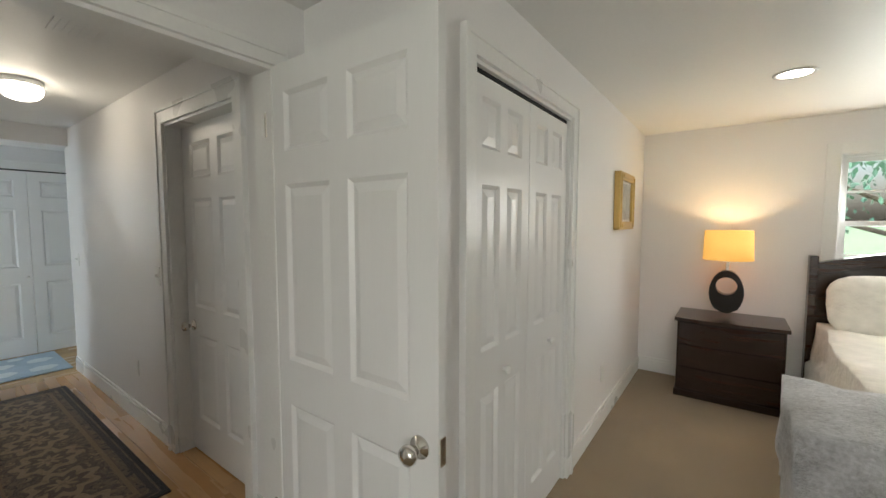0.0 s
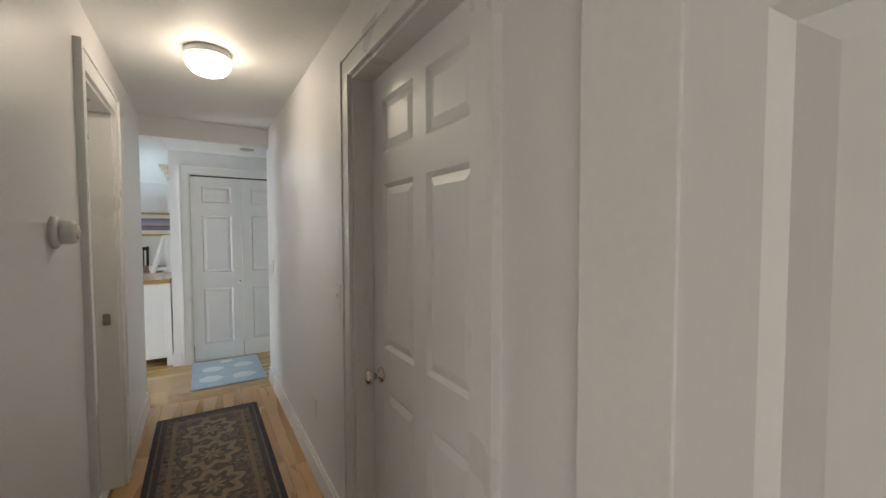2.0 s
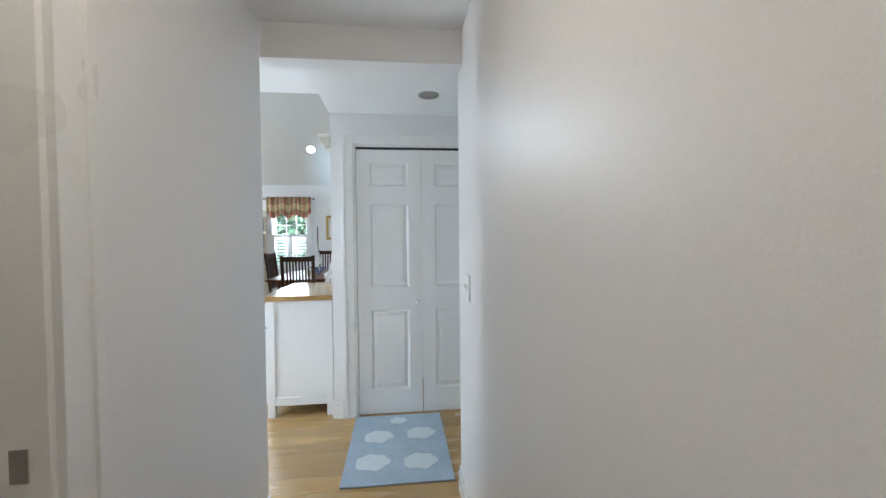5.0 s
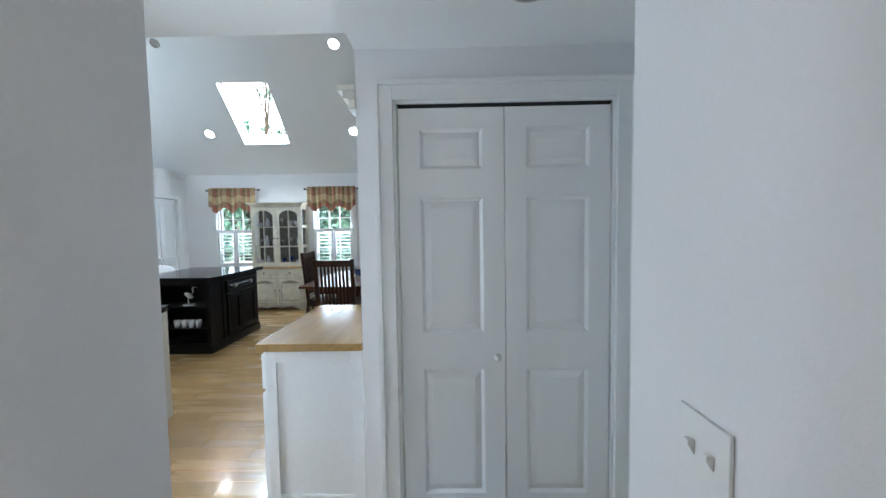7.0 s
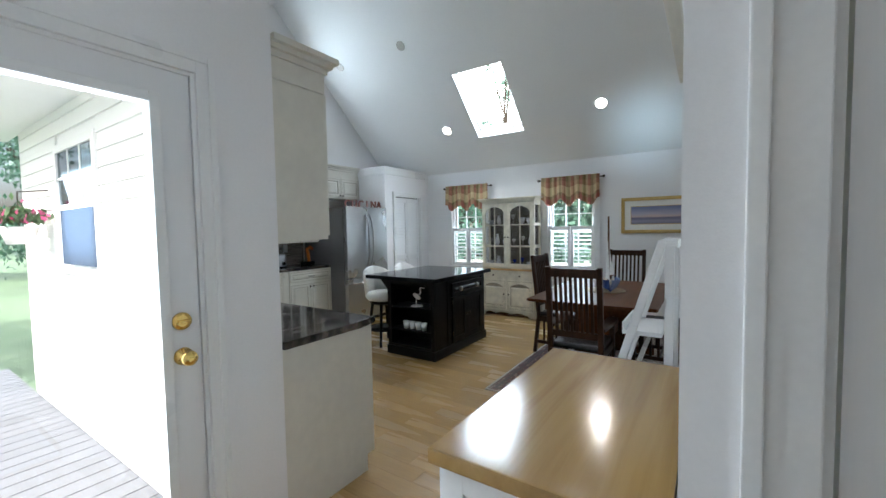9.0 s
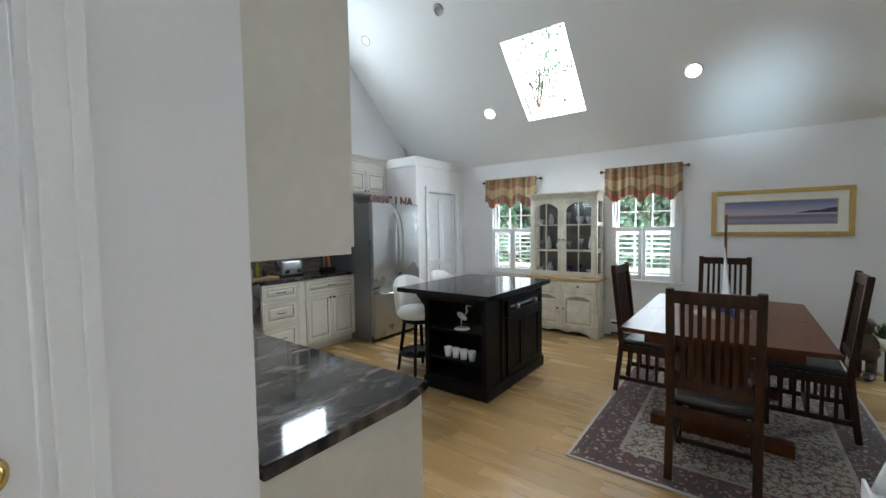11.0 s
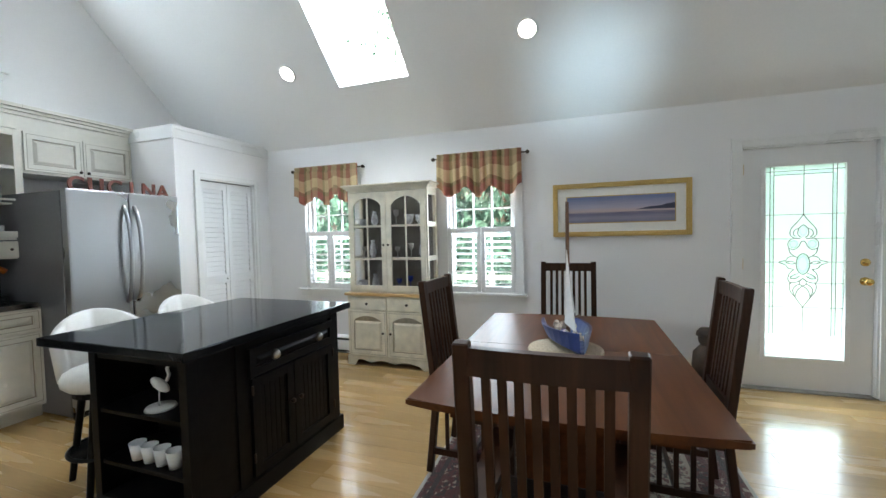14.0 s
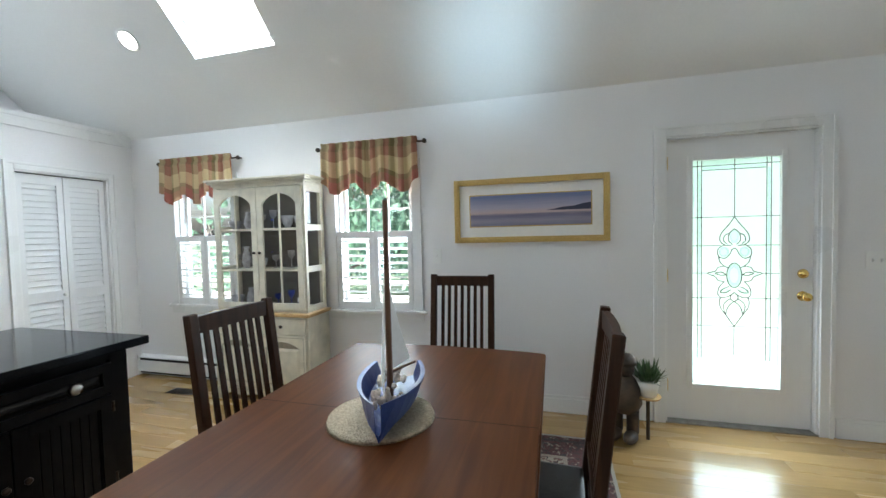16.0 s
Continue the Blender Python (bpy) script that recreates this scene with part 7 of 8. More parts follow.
part("strike_plate", B(-3.832, -3.809, 0.322, 0.352, 0.90, 0.96), M_CHROME, thing("bath_door_strike", Matrix.Identity(4), "nickel strike plate on the bath door jamb", "strike plate"))

# ---- lamps ----
M_LAMPGLASS = emit("glowing_opal_glass", (1.0, 0.86, 0.68), 3.6)
M_LED = emit("glowing_led_disc", (1.0, 0.93, 0.82), 8.0)
hl = thing("ceiling_light", pose(-3.45, 0.83, HALLZ), "round opal glass flush ceiling light, lit", "ceiling light")
part("rim", smooth(lathe(bmesh.new(), [(0.001, 0.0), (0.104, 0.0), (0.106, -0.028), (0.098, -0.035)], 32)), M_TRIM, hl)
part("dome", smooth(lathe(bmesh.new(), [(0.094, -0.032), (0.104, -0.05), (0.098, -0.078), (0.076, -0.104), (0.042, -0.118), (0.001, -0.122)], 32)), M_LAMPGLASS, hl, "glowing opal glass dome")
pl = bpy.data.lights.new("hall_lamp", "POINT")
pl.energy, pl.color, pl.shadow_soft_size = 0.9, (1.0, 0.86, 0.68), 0.12
new("hall_lamp", pl).location = (-3.45, 0.83, HALLZ - 0.24)


def downlight(x, y, lit=True, z=None, r=0.075):
    """A recessed can in the slope or in a flat ceiling."""
    flat = z is not None
    m = pose(x, y, z if flat else vault(x), 0, 0 if flat else -math.degrees(math.atan(PITCH)), 0)
    d = thing("recessed_light", m, "white-trimmed recessed ceiling light, lit" if lit else "recessed ceiling light, unlit", "ceiling light", "recessed lights")
    part("trim_ring", smooth(lathe(bmesh.new(), [(r + 0.018, -0.001), (r + 0.016, -0.007), (r, -0.008), (r - 0.006, -0.002)], 28)), M_TRIM if lit else M_PEWTER, d)
    part("lens", lathe(bmesh.new(), [(0.001, -0.003), (r - 0.004, -0.003), (r - 0.004, -0.0012), (0.001, -0.0012)], 28), M_LED if lit else M_PEWTER, d)
    if lit:
        s = bpy.data.lights.new("downlight", "SPOT")
        s.energy, s.spot_size, s.spot_blend, s.color, s.shadow_soft_size = 11, radians(110), 0.8, (1.0, 0.92, 0.80), 0.07
        o = new("downlight", s)
        nrm = Vector((0, 0, -1)) if flat else Vector((PITCH, 0, -1)).normalized()
        e = Vector((x, y, z if flat else vault(x))) + nrm * 0.03
        o.matrix_world = look(e, e + nrm)
    return d


downlight(-10.88, -3.07)
downlight(-10.88, -0.65)
downlight(-9.87, -0.66)
downlight(-9.82, -3.15, False, r=0.05)
downlight(-9.82, -4.41, False, r=0.05)
downlight(0.33, 3.33, True, BEDZ, 0.08)
downlight(-5.6, 1.2, False, FOYZ, 0.05)
# unseen lamp, added so that the shower curtain comes out brighter
bt = thing("bath_ceiling_light", pose(-3.3, -0.3, HALLZ), "unseen round opal light added in the bathroom, lit", "ceiling light")
part("dome", smooth(lathe(bmesh.new(), [(0.001, 0.0), (0.12, 0.0), (0.12, -0.03), (0.09, -0.07), (0.001, -0.09)], 24)), M_LAMPGLASS, bt)
vn = thing("ceiling_vent", pose(-2.27, 0.87, HALLZ), "white ceiling air vent in the hall", "vent")
part("frame", B(-0.14, 0.14, -0.09, 0.09, -0.008, -0.0005, r=0.003), M_TRIM, vn)
for i in range(6):
    part("slat", B(-0.12, 0.12, -0.07 + i * 0.026, -0.058 + i * 0.026, -0.011, -0.008), M_TRIM, vn)

# ---- bathroom curtain ----
M_CURTAIN = mat("cream_shower_cloth", (0.70, 0.64, 0.50), 0.85, vary=0.05, grain=200, blotch=3, bump=0.15, bump_scale=300)
M_WHALE = mat("printed_grey_tail", (0.10, 0.09, 0.095), 0.85, vary=0.4, grain=12, blotch=5)
cx = -3.93
cu = thing("shower_curtain", pose(cx, 0.28, 0, 0, 0, -90), "cream shower curtain printed with a grey whale tail", "shower curtain")


def fold(s, z):
    return 0.022 * math.sin(2 * math.pi * s / 0.13 + 0.6 * math.sin(7 * s)) * (0.75 + 0.25 * z)


bm = bmesh.new()
nx = 150
ws = 1.15
for i in range(nx):
    s0, s1 = ws * i / nx, ws * (i + 1) / nx
    zs = [0.10, 0.6, 1.2, 1.86]
    for z0, z1 in zip(zs, zs[1:]):
        f = bm.faces.new([bm.verts.new(p) for p in ((s0, fold(s0, z0), z0), (s1, fold(s1, z0), z0), (s1, fold(s1, z1), z1), (s0, fold(s0, z1), z1))])
        f.smooth = True
bmesh.ops.remove_doubles(bm, verts=bm.verts, dist=1e-5)
cl = part("cloth", bm, M_CURTAIN, cu)
cl.modifiers.new("thickness", "SOLIDIFY").thickness = 0.002
# printed tail: upper and lower flukes with the stock, following the folds
up_ = lambda s: 0.945 + (0.0 if s > 0.15 else 0.20 * (1 - s / 0.15) ** 1.2) + 0.35 * max(0.0, s - 0.17)
lo_ = lambda s: 0.835 - (0.0 if s > 0.17 else 0.12 * (1 - s / 0.17) ** 0.8) - 0.42 * max(0.0, s - 0.17)
bm = bmesh.new()
for i in range(60):
    s0, s1 = 0.035 + 0.01 * i, 0.035 + 0.01 * (i + 1)
    if s1 > 0.55:
        break
    mid = 0.90
    notch = max(0.0, 0.06 - abs(0.0)) if s0 < 0.05 else 0
    for k in range(6):
        a0, a1 = lo_(s0) + (up_(s0) - lo_(s0)) * k / 6, lo_(s0) + (up_(s0) - lo_(s0)) * (k + 1) / 6
        b0, b1 = lo_(s1) + (up_(s1) - lo_(s1)) * k / 6, lo_(s1) + (up_(s1) - lo_(s1)) * (k + 1) / 6
        if notch and k in (2, 3):
            continue
        bm.faces.new([bm.verts.new(p) for p in ((s0, fold(s0, a0) + 0.005, a0), (s1, fold(s1, b0) + 0.005, b0), (s1, fold(s1, b1) + 0.005, b1), (s0, fold(s0, a1) + 0.005, a1))])
bmesh.ops.remove_doubles(bm, verts=bm.verts, dist=1e-5)
part("printed_tail", smooth(bm), M_WHALE, cu, "dark grey whale tail print")
part("rod", rod(bmesh.new(), (-0.0, 0, 1.915), (1.2, 0, 1.915), 0.014), M_BRONZE, cu, "dark curtain rod")
for i in range(9):
    s = 0.05 + 0.13 * i
    bm = bmesh.new()
    tube(bm, [(s, 0.02 * math.cos(a), 1.905 + 0.03 * math.sin(a)) for a in [2 * math.pi * k / 10 for k in range(11)]], 0.003, 6)
    part("ring", bm, M_CHROME, cu)
tub = thing("bathtub", pose(-4.4, -0.35, 0), "white bathtub behind the shower curtain", "bathtub")
bm = bmesh.new()
for b in ((-0.4, -0.34, -0.6, 0.6), (0.34, 0.40, -0.6, 0.6), (-0.34, 0.34, -0.6, -0.52), (-0.34, 0.34, 0.52, 0.6)):
    box(bm, b[0], b[1], b[2], b[3], 0, 0.5, r=0.01)
box(bm, -0.34, 0.34, -0.52, 0.52, 0, 0.12)
part("shell", bm, M_PORCELAIN, tub)

# ---- worktop clutter ----
ts = thing("toaster", pose(-8.67, -4.62, 0.915, 0, 0, 180), "chrome two-slot toaster on the worktop", "toaster")
part("body", smooth(B(-0.14, 0.14, -0.09, 0.09, 0.012, 0.19, r=0.03)), M_STEEL, ts)
part("base", B(-0.14, 0.14, -0.09, 0.09, 0.0, 0.016, r=0.004), M_BLACKM, ts)
for x in (-0.08, 0.08):
    part("dial", smooth(lathe(bmesh.new(), [(0.001, -0.112), (0.022, -0.112), (0.026, -0.089), (0.001, -0.088)], 16, (x, 0, 0.06), "Y")), M_BLACKM, ts, "black dial")
    part("slot", B(-0.11, 0.11, x * 0.45 - 0.012, x * 0.45 + 0.012, 0.186, 0.1915), M_DARK, ts)
M_BOARD = wood("cutting_board_wood", (0.45, 0.28, 0.11), (0.60, 0.40, 0.19), 0.5, axis=0)
single("cutting_board", B(-0.16, 0.16, -0.1, 0.1, 0, 0.02, r=0.005), M_BOARD, pose(-8.31, -4.60, 0.915), "light wooden cutting board on the worktop", "cutting board")
M_OIL = mat("olive_oil_glass", (0.22, 0.20, 0.03), 0.08, vary=0.1)
for x, y, hh, r, mt_ in ((-8.27, -4.62, 0.2, 0.03, M_OIL), (-8.22, -4.66, 0.11, 0.025, M_PORCELAIN), (-8.36, -4.63, 0.10, 0.022, M_BRONZE)):
    single("oil_bottle" if hh > 0.15 else "spice_jar", smooth(lathe(bmesh.new(), [(0.001, 0), (r, 0), (r, hh * 0.6), (r * 0.5, hh * 0.75), (r * 0.4, hh * 0.95), (0.001, hh)], 16)), mt_, pose(x, y, 0.936), "small kitchen bottle on the cutting board", "bottle", "bottles on the cutting board")
M_ORANGE = mat("orange_carved_wood", (0.75, 0.22, 0.03), 0.45, vary=0.2, grain=30)
kb = thing("knife_block", pose(-9.27, -4.66, 0.915, 0, 0, 180), "black rack with an orange carved figure", "rack")
part("rack", B(-0.08, 0.08, -0.06, 0.08, 0, 0.05, r=0.006), M_BLACKM, kb)
bm = bmesh.new()
tube(bm, [(0.02, 0, 0.05), (0.01, 0, 0.16), (-0.01, 0, 0.24), (0.05, 0, 0.27), (0.09, 0, 0.24)], 0.024, 10)
part("figure", smooth(bm), M_ORANGE, kb, "bright orange carved figure")
for x in (-0.06, 0.07):
    part("post", rod(bmesh.new(), (x, 0.05, 0.05), (x, 0.05, 0.25), 0.007), M_BLACKM, kb)

# ---- garden figure with a potted plant by the front door ----
bm = bmesh.new()
for s in (-1, 1):
    bmesh.ops.create_uvsphere(bm, u_segments=12, v_segments=8, radius=1, matrix=Matrix.Translation((0.07, s * 0.05, 0.035)) @ Matrix.Diagonal((0.09, 0.045, 0.035, 1)))
    rod(bm, (0, s * 0.05, 0.04), (0, s * 0.05, 0.2), 0.04, 10)
lathe(bm, [(0.08, 0.18), (0.11, 0.24), (0.10, 0.36), (0.05, 0.42), (0.001, 0.43)], 16)
bmesh.ops.create_uvsphere(bm, u_segments=14, v_segments=10, radius=0.065, matrix=Matrix.Translation((0, 0, 0.47)))
lathe(bm, [(0.08, 0.50), (0.075, 0.53), (0.05, 0.56), (0.001, 0.57)], 16)
M_FIG = mat("weathered_painted_resin", (0.075, 0.05, 0.032), 0.6, vary=0.6, grain=8, blotch=14)
single("garden_statue", smooth(bm), M_FIG, pose(-11.24, 0.72, 0.0, 0, 0, -20), "painted garden statue standing on the floor", "statue")
pp = thing("potted_plant", pose(-11.22, 0.86, 0.27), "small green plant in a cream pot", "plant")
part("pot", smooth(lathe(bmesh.new(), [(0.001, 0.03), (0.05, 0.03), (0.07, 0.13), (0.062, 0.13), (0.05, 0.11), (0.001, 0.11)], 20)), M_CREAMMAT, pp)
part("tray", lathe(bmesh.new(), [(0.001, 0.018), (0.075, 0.018), (0.08, 0.03), (0.001, 0.03)], 20), M_HONEY, pp)
part("stand", rod(bmesh.new(), (0, 0, -0.27), (0, 0, 0.02), 0.012), M_BRONZE, pp)
M_LEAF = mat("green_leaves", (0.07, 0.14, 0.045), 0.55, vary=0.4, grain=20, island=0.8)
bm = bmesh.new()
rnd = random.Random(9)
for i in range(150):
    a, t_, ln = rnd.random() * 6.28, rnd.uniform(0.2, 1.35), rnd.uniform(0.08, 0.17)
    d_ = Vector((math.cos(a) * math.sin(t_), math.sin(a) * math.sin(t_), math.cos(t_)))
    sd_ = d_.cross(Vector((0, 0, 1))).normalized() * 0.008
    p = Vector((rnd.uniform(-0.04, 0.04), rnd.uniform(-0.04, 0.04), 0.12))
    bm.faces.new([bm.verts.new(v_) for v_ in (p - sd_ * 0.4, p + d_ * ln * 0.6 - sd_, p + d_ * ln, p + d_ * ln * 0.6 + sd_)])
part("leaves", bm, M_LEAF, pp)

# ---- bedroom ----
M_ESPRESSO = wood("espresso_wood", (0.012, 0.006, 0.004), (0.035, 0.016, 0.010), 0.25, axis=0)
ns = thing("nightstand", pose(-0.27, 4.12, 0), "espresso wood nightstand with three drawers", "nightstand")
part("body", B(0.012, 0.708, 0.02, 0.44, 0.03, 0.635, r=0.006), M_ESPRESSO, ns)
part("plinth", B(0.0, 0.72, 0.0, 0.45, 0.0, 0.06, r=0.006), M_ESPRESSO, ns)
bm = bmesh.new()
pts = [(0.73 * i / 10 - 0.005, -0.02 - 0.03 * math.sin(math.pi * i / 10)) for i in range(11)] + [(0.725, 0.45), (-0.005, 0.45)]
part("top", prism(bm, [(x, y, 0.636) for x, y in pts], (0, 0, 0.028)), M_ESPRESSO, ns)
for i in range(3):
    z = 0.075 + i * 0.187
    bm = bmesh.new()
    pts = [(0.03 + 0.66 * k / 8, -0.0 - 0.022 * math.sin(math.pi * k / 8)) for k in range(9)] + [(0.69, 0.02), (0.03, 0.02)]
    part("drawer", prism(bm, [(x, y, z) for x, y in pts], (0, 0, 0.175)), M_ESPRESSO, ns)
lp = thing("table_lamp", pose(0.06, 4.33, 0.664), "black ring-shaped lamp with an amber drum shade", "lamp")
bm = bmesh.new()
for i in range(24):
    a0, a1 = 2 * math.pi * i / 24, 2 * math.pi * (i + 1) / 24
    def seg(a):
        c, s = math.cos(a), math.sin(a)
        ri, ro = 0.072, 0.118 - 0.012 * max(0, -s)
        return (ri * c, 0.262 + ri * s, ro * c, 0.20 + ro * s * 1.62 + (0.012 if s < -0.8 else 0.0))
    p, q = seg(a0), seg(a1)
    prism(bm, [(p[0], -0.045, p[1]), (p[2], -0.045, p[3]), (q[2], -0.045, q[3]), (q[0], -0.045, q[1])], (0, 0.09, 0))
part("ring_base", bm, M_BLACKM, lp)
part("neck", rod(bmesh.new(), (0, 0, 0.375), (0, 0, 0.48), 0.012), M_CHROME, lp)
M_SHADE = mat("amber_linen_shade", (0.80, 0.50, 0.16), 0.8, vary=0.06, grain=150)
ns_ = M_SHADE.node_tree
bs_ = ns_.nodes["Principled BSDF"]
bs_.inputs["Emission Color"].default_value, bs_.inputs["Emission Strength"].default_value = (1.0, 0.50, 0.10, 1), 0.26
part("shade", smooth(lathe(bmesh.new(), [(0.172, 0.475), (0.164, 0.715), (0.162, 0.715), (0.17, 0.475)], 36)), M_SHADE, lp, "amber fabric drum shade, lit")
bl = bpy.data.lights.new("lamp_bulb", "POINT")
bl.energy, bl.color, bl.shadow_soft_size = 3.2, (1.0, 0.76, 0.42), 0.05
new("lamp_bulb", bl).location = (0.06, 4.33, 1.255)

bed = thing("bed", pose(1.42, 4.5, 0), "bed with an arched dark headboard and pale quilt", "bed")
bm = bmesh.new()
k = 16
for i in range(k):
    a, b = -0.82 + 1.64 * i / k, -0.82 + 1.64 * (i + 1) / k
    tp = lambda x: 1.12 + 0.13 * math.cos(math.pi * x / 1.64)
    prism(bm, [(a, -0.02, 0.3), (b, -0.02, 0.3), (b, -0.02, tp(b)), (a, -0.02, tp(a))], (0, 0.05, 0))
    prism(bm, [(a, -0.05, tp(a) - 0.07), (b, -0.05, tp(b) - 0.07), (b, -0.05, tp(b) + 0.015), (a, -0.05, tp(a) + 0.015)], (0, 0.09, 0))
part("headboard", bm, M_ESPRESSO, bed)
for x in (-0.85, 0.81):
    part("bedpost", B(x - 0.0, x + 0.05, -0.06, 0.05, 0, 1.19, r=0.008), M_ESPRESSO, bed)
part("rail", B(-0.79, -0.76, -2.05, -0.03, 0.18, 0.36), M_ESPRESSO, bed)
M_QUILT = mat("quilted_cream_cotton", (0.74, 0.71, 0.65), 0.9, vary=0.12, grain=14, blotch=3, bump=0.8, bump_scale=26, sheen=0.2)
bm = B(-0.80, 0.84, -2.1, -0.08, 0.22, 0.68)
bmesh.ops.subdivide_edges(bm, edges=bm.edges, cuts=18, use_grid_fill=True)
for v_ in bm.verts:
    k_ = noise.noise(v_.co * 3.2) * 0.05 + noise.noise(v_.co * 9) * 0.016
    if v_.co.z < 0.4:
        v_.co.x += (0.10 if v_.co.x > 0 else -0.10) * (0.68 - v_.co.z)
    v_.co.z += k_
    v_.co.x += k_ * 0.8
part("quilt", smooth(bm), M_QUILT, bed, "rumpled cream quilt")
for i, (x, y, z, tl) in enumerate(((-0.42, -0.28, 0.80, 30), (0.36, -0.28, 0.80, 30), (-0.2, -0.45, 0.80, 45))):
    bm = bmesh.new()
    bmesh.ops.create_uvsphere(bm, u_segments=20, v_segments=12, radius=1)
    for v_ in bm.verts:
        c_ = v_.co
        for ax in (0, 2):
            c_[ax] = math.copysign(abs(c_[ax]) ** 0.55, c_[ax])
        c_.y *= 0.8
    bmesh.ops.transform(bm, matrix=Matrix.Diagonal((0.36 if i < 2 else 0.25, 0.10, 0.24 if i < 2 else 0.18, 1)), verts=bm.verts)
    single("bed_pillow", smooth(bm), M_QUILT, pose(1.42 + x, 4.5 + y, z + 0.06, -tl, 0, 0), "soft cream pillow against the headboard", "pillow", "pillows on the bed")
M_THROW = mat("pale_fur_throw", (0.56, 0.56, 0.58), 0.95, vary=0.3, grain=60, blotch=6, bump=1.0, bump_scale=120, sheen=0.5)
bm = B(-1.12, 0.3, -2.35, -1.75, 0.24, 0.74)
bmesh.ops.subdivide_edges(bm, edges=bm.edges, cuts=12, use_grid_fill=True)
for v_ in bm.verts:
    v_.co += Vector((1, 1, 1)) * (noise.noise(v_.co * 5) * 0.04)
single("fur_throw", smooth(bm), M_THROW, pose(1.42, 4.5, 0), "pale grey fur throw across the bed's foot", "throw")

# ---- outdoors ----
M_GRASS = mat("lawn_grass", (0.15, 0.22, 0.13), 0.9, vary=0.35, grain=40, blotch=0.3, bump=0.5, bump_scale=60)
M_DECK = mat("weathered_grey_decking", (0.16, 0.17, 0.19), 0.9, vary=0.25, grain=12, blotch=2, stretch=(8, 0.8, 1), island=0.6, bump=0.1)
M_SIDING = mat("white_siding", (0.80, 0.80, 0.78), 0.55, vary=0.03)
M_BARK = mat("tree_bark", (0.10, 0.075, 0.055), 0.9, vary=0.4, grain=20, bump=0.8, bump_scale=30)
M_LEAVES = mat("tree_leaves", (0.12, 0.24, 0.17), 0.5, vary=0.5, grain=3, blotch=1, island=1.2)
M_SCREEN = mat("dark_insect_screen", (0.045, 0.06, 0.085), 0.9, spec=0.05)
tagged(mesh_ob("ground", B(-1500, 1500, -1500, 1500, -0.75, -0.55), M_GRASS), "wide green lawn", "lawn", kind="structure")
tagged(mesh_ob("roof_overhang", B(-6.27, -5.75, -5.6, -1.25, 2.42, 2.50), M_SIDING), "white porch soffit over the deck", "soffit", kind="structure")
dk = thing("deck", pose(0, 0, -0.1), "weathered grey timber deck outside the door", "deck", kind="structure")
part("joists", B(-6.25, -3.0, -6.2, -1.26, -0.2, -0.03), M_BARK, dk)
me = None
for i in range(34):
    mm = pose(-4.63, -1.34 - i * 0.145, 0)
    if me is None:
        o = part("deck_board", B(-1.62, 1.62, -0.068, 0.068, -0.03, 0.0, r=0.003), M_DECK, dk)
        o.matrix_basis = mm
        me = o.data
    else:
        shared("deck_board", me, dk, mm)
sd = thing("siding_porch_wall", pose(XN + 0.14, -1.26, -0.3, 0, 0, -90), "white clapboard siding of the kitchen wall", "siding", kind="structure")
for i in range(24):
    z = i * 0.115
    spans = ((0.0, 3.7),) if (z - 0.3 + 0.115 < SW[2] - 0.05 or z - 0.3 > SW[3] + 0.05) else ((0.0, -1.26 - SW[1] - 0.05), (-1.26 - SW[0] + 0.05, 3.7))
    for a, b in spans:
        part("clapboard", prism(bmesh.new(), [(a, 0.001, z), (a, 0.022, z), (a, 0.010, z + 0.118), (a, 0.001, z + 0.118)], (b - a, 0, 0)), M_SIDING, sd)
part("insect_screen", B(0.03 - 1.26 - SW[1] + 0.0, -1.26 - SW[0] - 0.03, 0.024, 0.028, SW[2] + 0.33, SW[2] + 0.3 + 0.45), M_SCREEN, sd, "dark screen over the lower sash")
y0_, y1_, z0_, z1_ = -1.26 - SW[1], -1.26 - SW[0], SW[2] + 0.3, SW[3] + 0.3
for b in ((y0_ - 0.06, y0_, z0_ - 0.04, z1_ + 0.06), (y1_, y1_ + 0.06, z0_ - 0.04, z1_ + 0.06), (y0_, y1_, z1_, z1_ + 0.06), (y0_, y1_, z0_ - 0.04, z0_)):
    part("outer_casing", B(b[0], b[1], 0.002, 0.034, b[2], b[3], r=0.003), M_SIDING, sd)
part("meeting_rail", B(y0_, y1_, 0.012, 0.032, z0_ + 0.452, z0_ + 0.49, r=0.003), M_SIDING, sd)
for k in (1, 2):
    x = y0_ + (y1_ - y0_) * k / 3
    part("grille_bar", B(x - 0.008, x + 0.008, 0.012, 0.026, z0_ + 0.49, z1_), M_SIDING, sd)
part("grille_bar", B(y0_, y1_, 0.013, 0.025, z0_ + 0.69, z0_ + 0.706), M_SIDING, sd)
# the tint puts the dim inside and dark reflection into the glass colour
p = part("upper_pane", B(y0_, y1_, 0.016, 0.020, z0_ + 0.49, z1_), glass("dimming_porch_glass", (0.30, 0.36, 0.37)), sd, "window pane tinted dark to dim the inside")
p.visible_shadow = False
hb = thing("hanging_flower_basket", pose(-6.07, -4.08, 1.37), "hanging basket of pink flowers on the porch", "flower basket")
part("basket", smooth(lathe(bmesh.new(), [(0.001, 0.0), (0.08, 0.0), (0.12, 0.14), (0.11, 0.14), (0.001, 0.10)], 18)), M_CREAMMAT, hb)
part("bracket", tube(bmesh.new(), [(-0.22, 0, 0.45), (0.0, 0, 0.42), (0.0, 0, 0.14)], 0.006), M_BRONZE, hb)
M_PINK = mat("pink_petals", (0.70, 0.10, 0.28), 0.6, vary=0.3, grain=20)
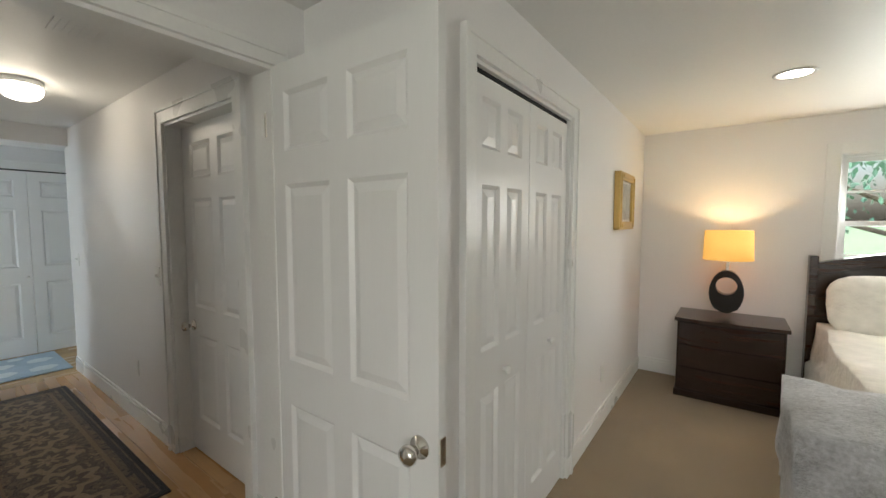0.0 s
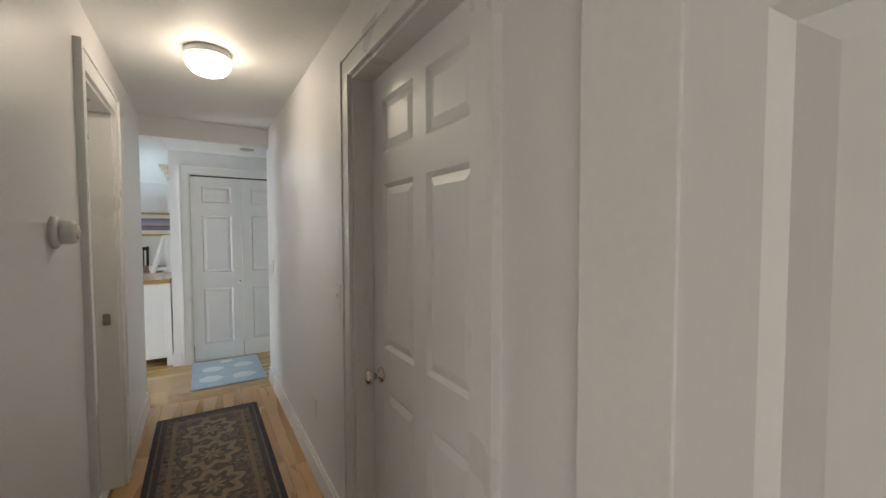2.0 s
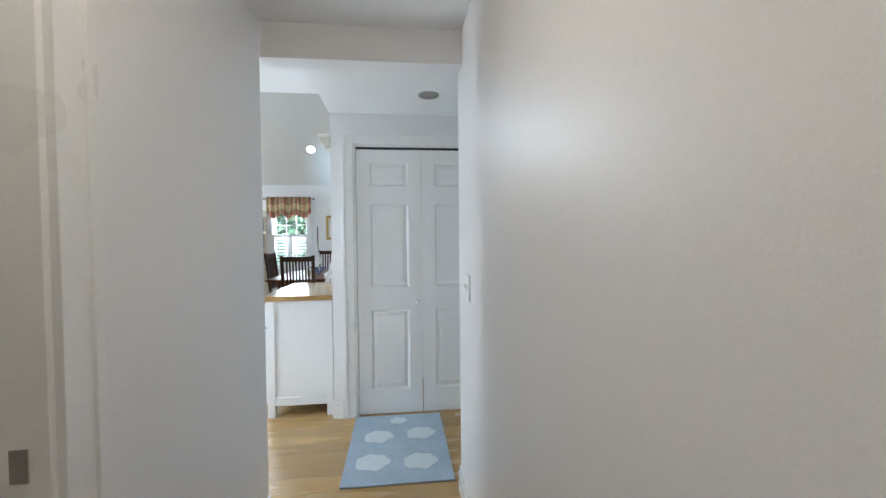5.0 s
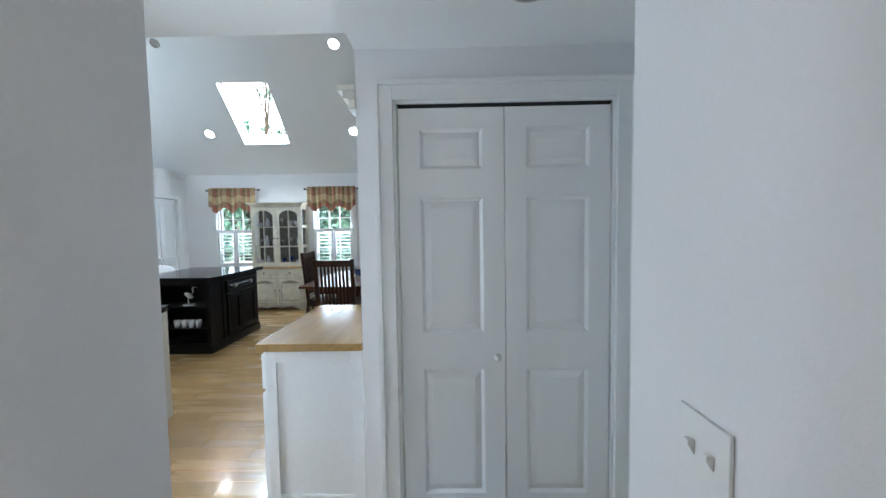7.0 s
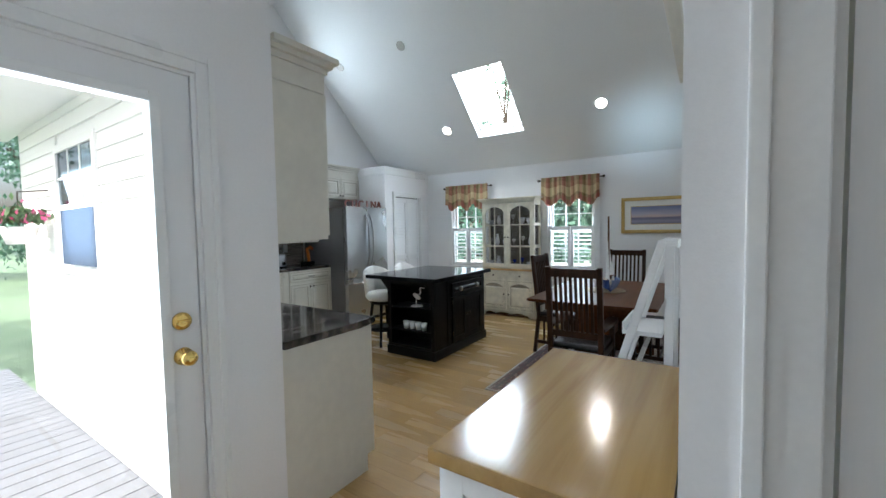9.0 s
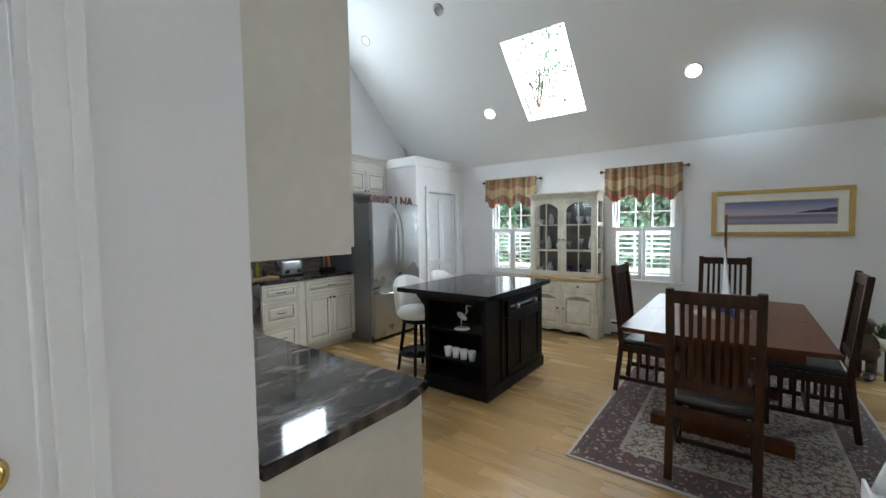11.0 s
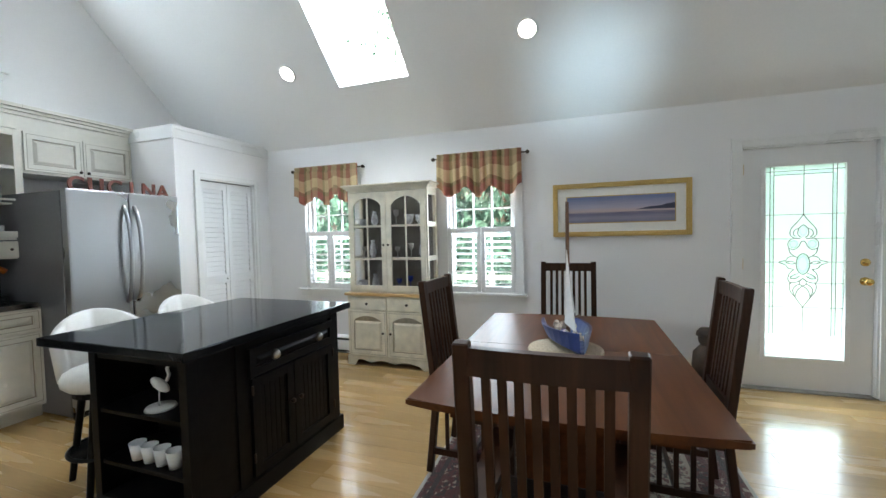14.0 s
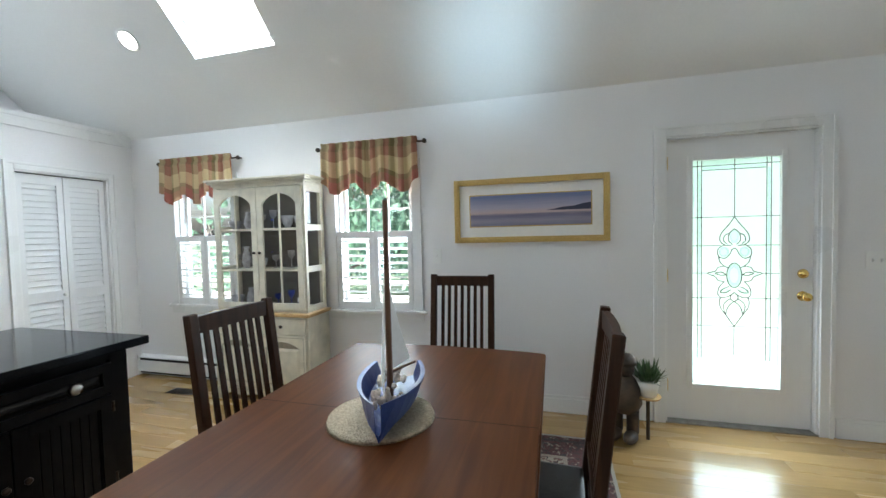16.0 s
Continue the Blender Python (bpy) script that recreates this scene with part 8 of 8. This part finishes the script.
for nm, mt_, cnt, sz in (("foliage", M_LEAF, 160, 0.035), ("flowers", M_PINK, 45, 0.03)):
    bm = bmesh.new()
    rnd = random.Random(cnt)
    for i in range(cnt):
        p = Vector((rnd.gauss(0, 0.1), rnd.gauss(0, 0.1), 0.18 + abs(rnd.gauss(0, 0.06))))
        m_ = Matrix.Translation(p) @ Euler((rnd.random() * 6, rnd.random() * 6, rnd.random() * 6)).to_matrix().to_4x4()
        bm.faces.new([bm.verts.new(m_ @ Vector(v_)) for v_ in ((-sz, 0, 0), (0, -sz * 0.6, 0), (sz, 0, 0), (0, sz * 0.6, 0.01))])
    part(nm, bm, mt_, hb)


def tree(x, y, hgt, crown_r, seed, leaves=6000, low=0.3, leaf=0.12, thick=1.0):
    """A trunk with limbs, and a ragged crown of leaf quads gathered in clumps."""
    rnd = random.Random(seed)
    t = thing("tree", pose(x, y, -0.56), "leafy green deciduous tree on the lawn", "tree", "trees round the house")
    bm = bmesh.new()
    rod(bm, (0, 0, 0), (0.1, 0.05, hgt * 0.55), 0.05 * hgt * 0.55 * thick, 10, 0.02 * hgt * thick)
    clumps = []
    for i in range(13):
        a, z = rnd.random() * 6.28, hgt * rnd.uniform(low, 0.95)
        r = crown_r * rnd.uniform(0.35, 1.0) * (1.15 - 0.6 * abs(z / hgt - 0.55))
        e = (r * math.cos(a), r * math.sin(a), z)
        rod(bm, (0.05, 0.03, max(0.5, z * 0.6)), e, 0.012 * hgt * thick, 6, 0.004 * hgt * thick)
        clumps.append((Vector(e), crown_r * rnd.uniform(0.28, 0.5)))
    part("trunk", bm, M_BARK, t)
    vs, fs = [], []
    for i in range(leaves):
        c, r = clumps[i % len(clumps)]
        p = c + Vector((rnd.gauss(0, 1), rnd.gauss(0, 1), rnd.gauss(0, 0.8))) * r * 0.55
        q = Euler((rnd.random() * 6, rnd.random() * 6, rnd.random() * 6)).to_matrix()
        s = leaf * rnd.uniform(0.6, 1.3)
        k = len(vs)
        vs += [tuple(p + q @ Vector(v_)) for v_ in ((-s, 0, 0), (0, -s * 0.5, s * 0.1), (s, 0, 0), (0, s * 0.5, s * 0.1))]
        fs.append((k, k + 1, k + 2, k + 3))
    me_ = bpy.data.meshes.new("crown")
    me_.from_pydata(vs, [], fs)
    me_.materials.append(M_LEAVES)
    o = new("crown", me_)
    o.parent = t
    return t


for i, (x, y, hgt, r) in enumerate(((-19, -6.5, 5.6, 2.8), (-21, -2.5, 6.2, 3.0), (-18.5, 0.8, 5.4, 2.5), (-23, 3.5, 7.5, 3.4), (-20, 6.0, 6.5, 3.0), (-27, -10, 8, 4.5), (-29, 0, 8.6, 4.5), (-20.0, -2.6, 6, 2.6), (-10.5, -27, 9, 3.4), (-4.0, -30, 8, 3.2), (-1.0, -11, 7, 2.8), (4.5, 17, 8, 3.0))):
    tree(x, y, hgt, r, 40 + i, low=0.12)
tree(-22.0, -7.2, 12.6, 2.0, 77, leaves=1100, low=0.66, leaf=0.1, thick=0.16)
# glowing panels far off, added to whiten the sky behind skylight and gable window
bd = bmesh.new()
prism(bd, [(-75, -75, 17), (-75, 75, 17), (-75, 75, 80), (-75, -75, 80)], (-0.2, 0, 0))
M_SKYGLOW = emit("glowing_sky_white", (0.92, 0.97, 1.0), 0.75)
prism(bd, [(-75, -75, 14), (75, -75, 14), (75, -75, 80), (-75, -75, 80)], (0, -0.2, 0))
tagged(mesh_ob("backdrop", bd, M_SKYGLOW), "glowing white panels standing in for the bright sky", "sky", kind="structure")
fe = thing("rail_fence", pose(-15.6, 0, -0.55), "white rail fence across the lawn", "fence")
for i in range(9):
    part("post", B(-0.05, 0.05, -8 + i * 2 - 0.05, -8 + i * 2 + 0.05, 0, 1.1, r=0.01), M_SIDING, fe)
for z in (0.35, 0.65, 0.95):
    part("rail", B(-0.02, 0.02, -8, 8, z, z + 0.1, r=0.006), M_SIDING, fe)
tagged(mesh_ob("front_step", B(-14.4, -11.68, -0.2, 3.2, -0.56, -0.06), M_SIDING), "pale white front porch slab", "step", kind="structure")
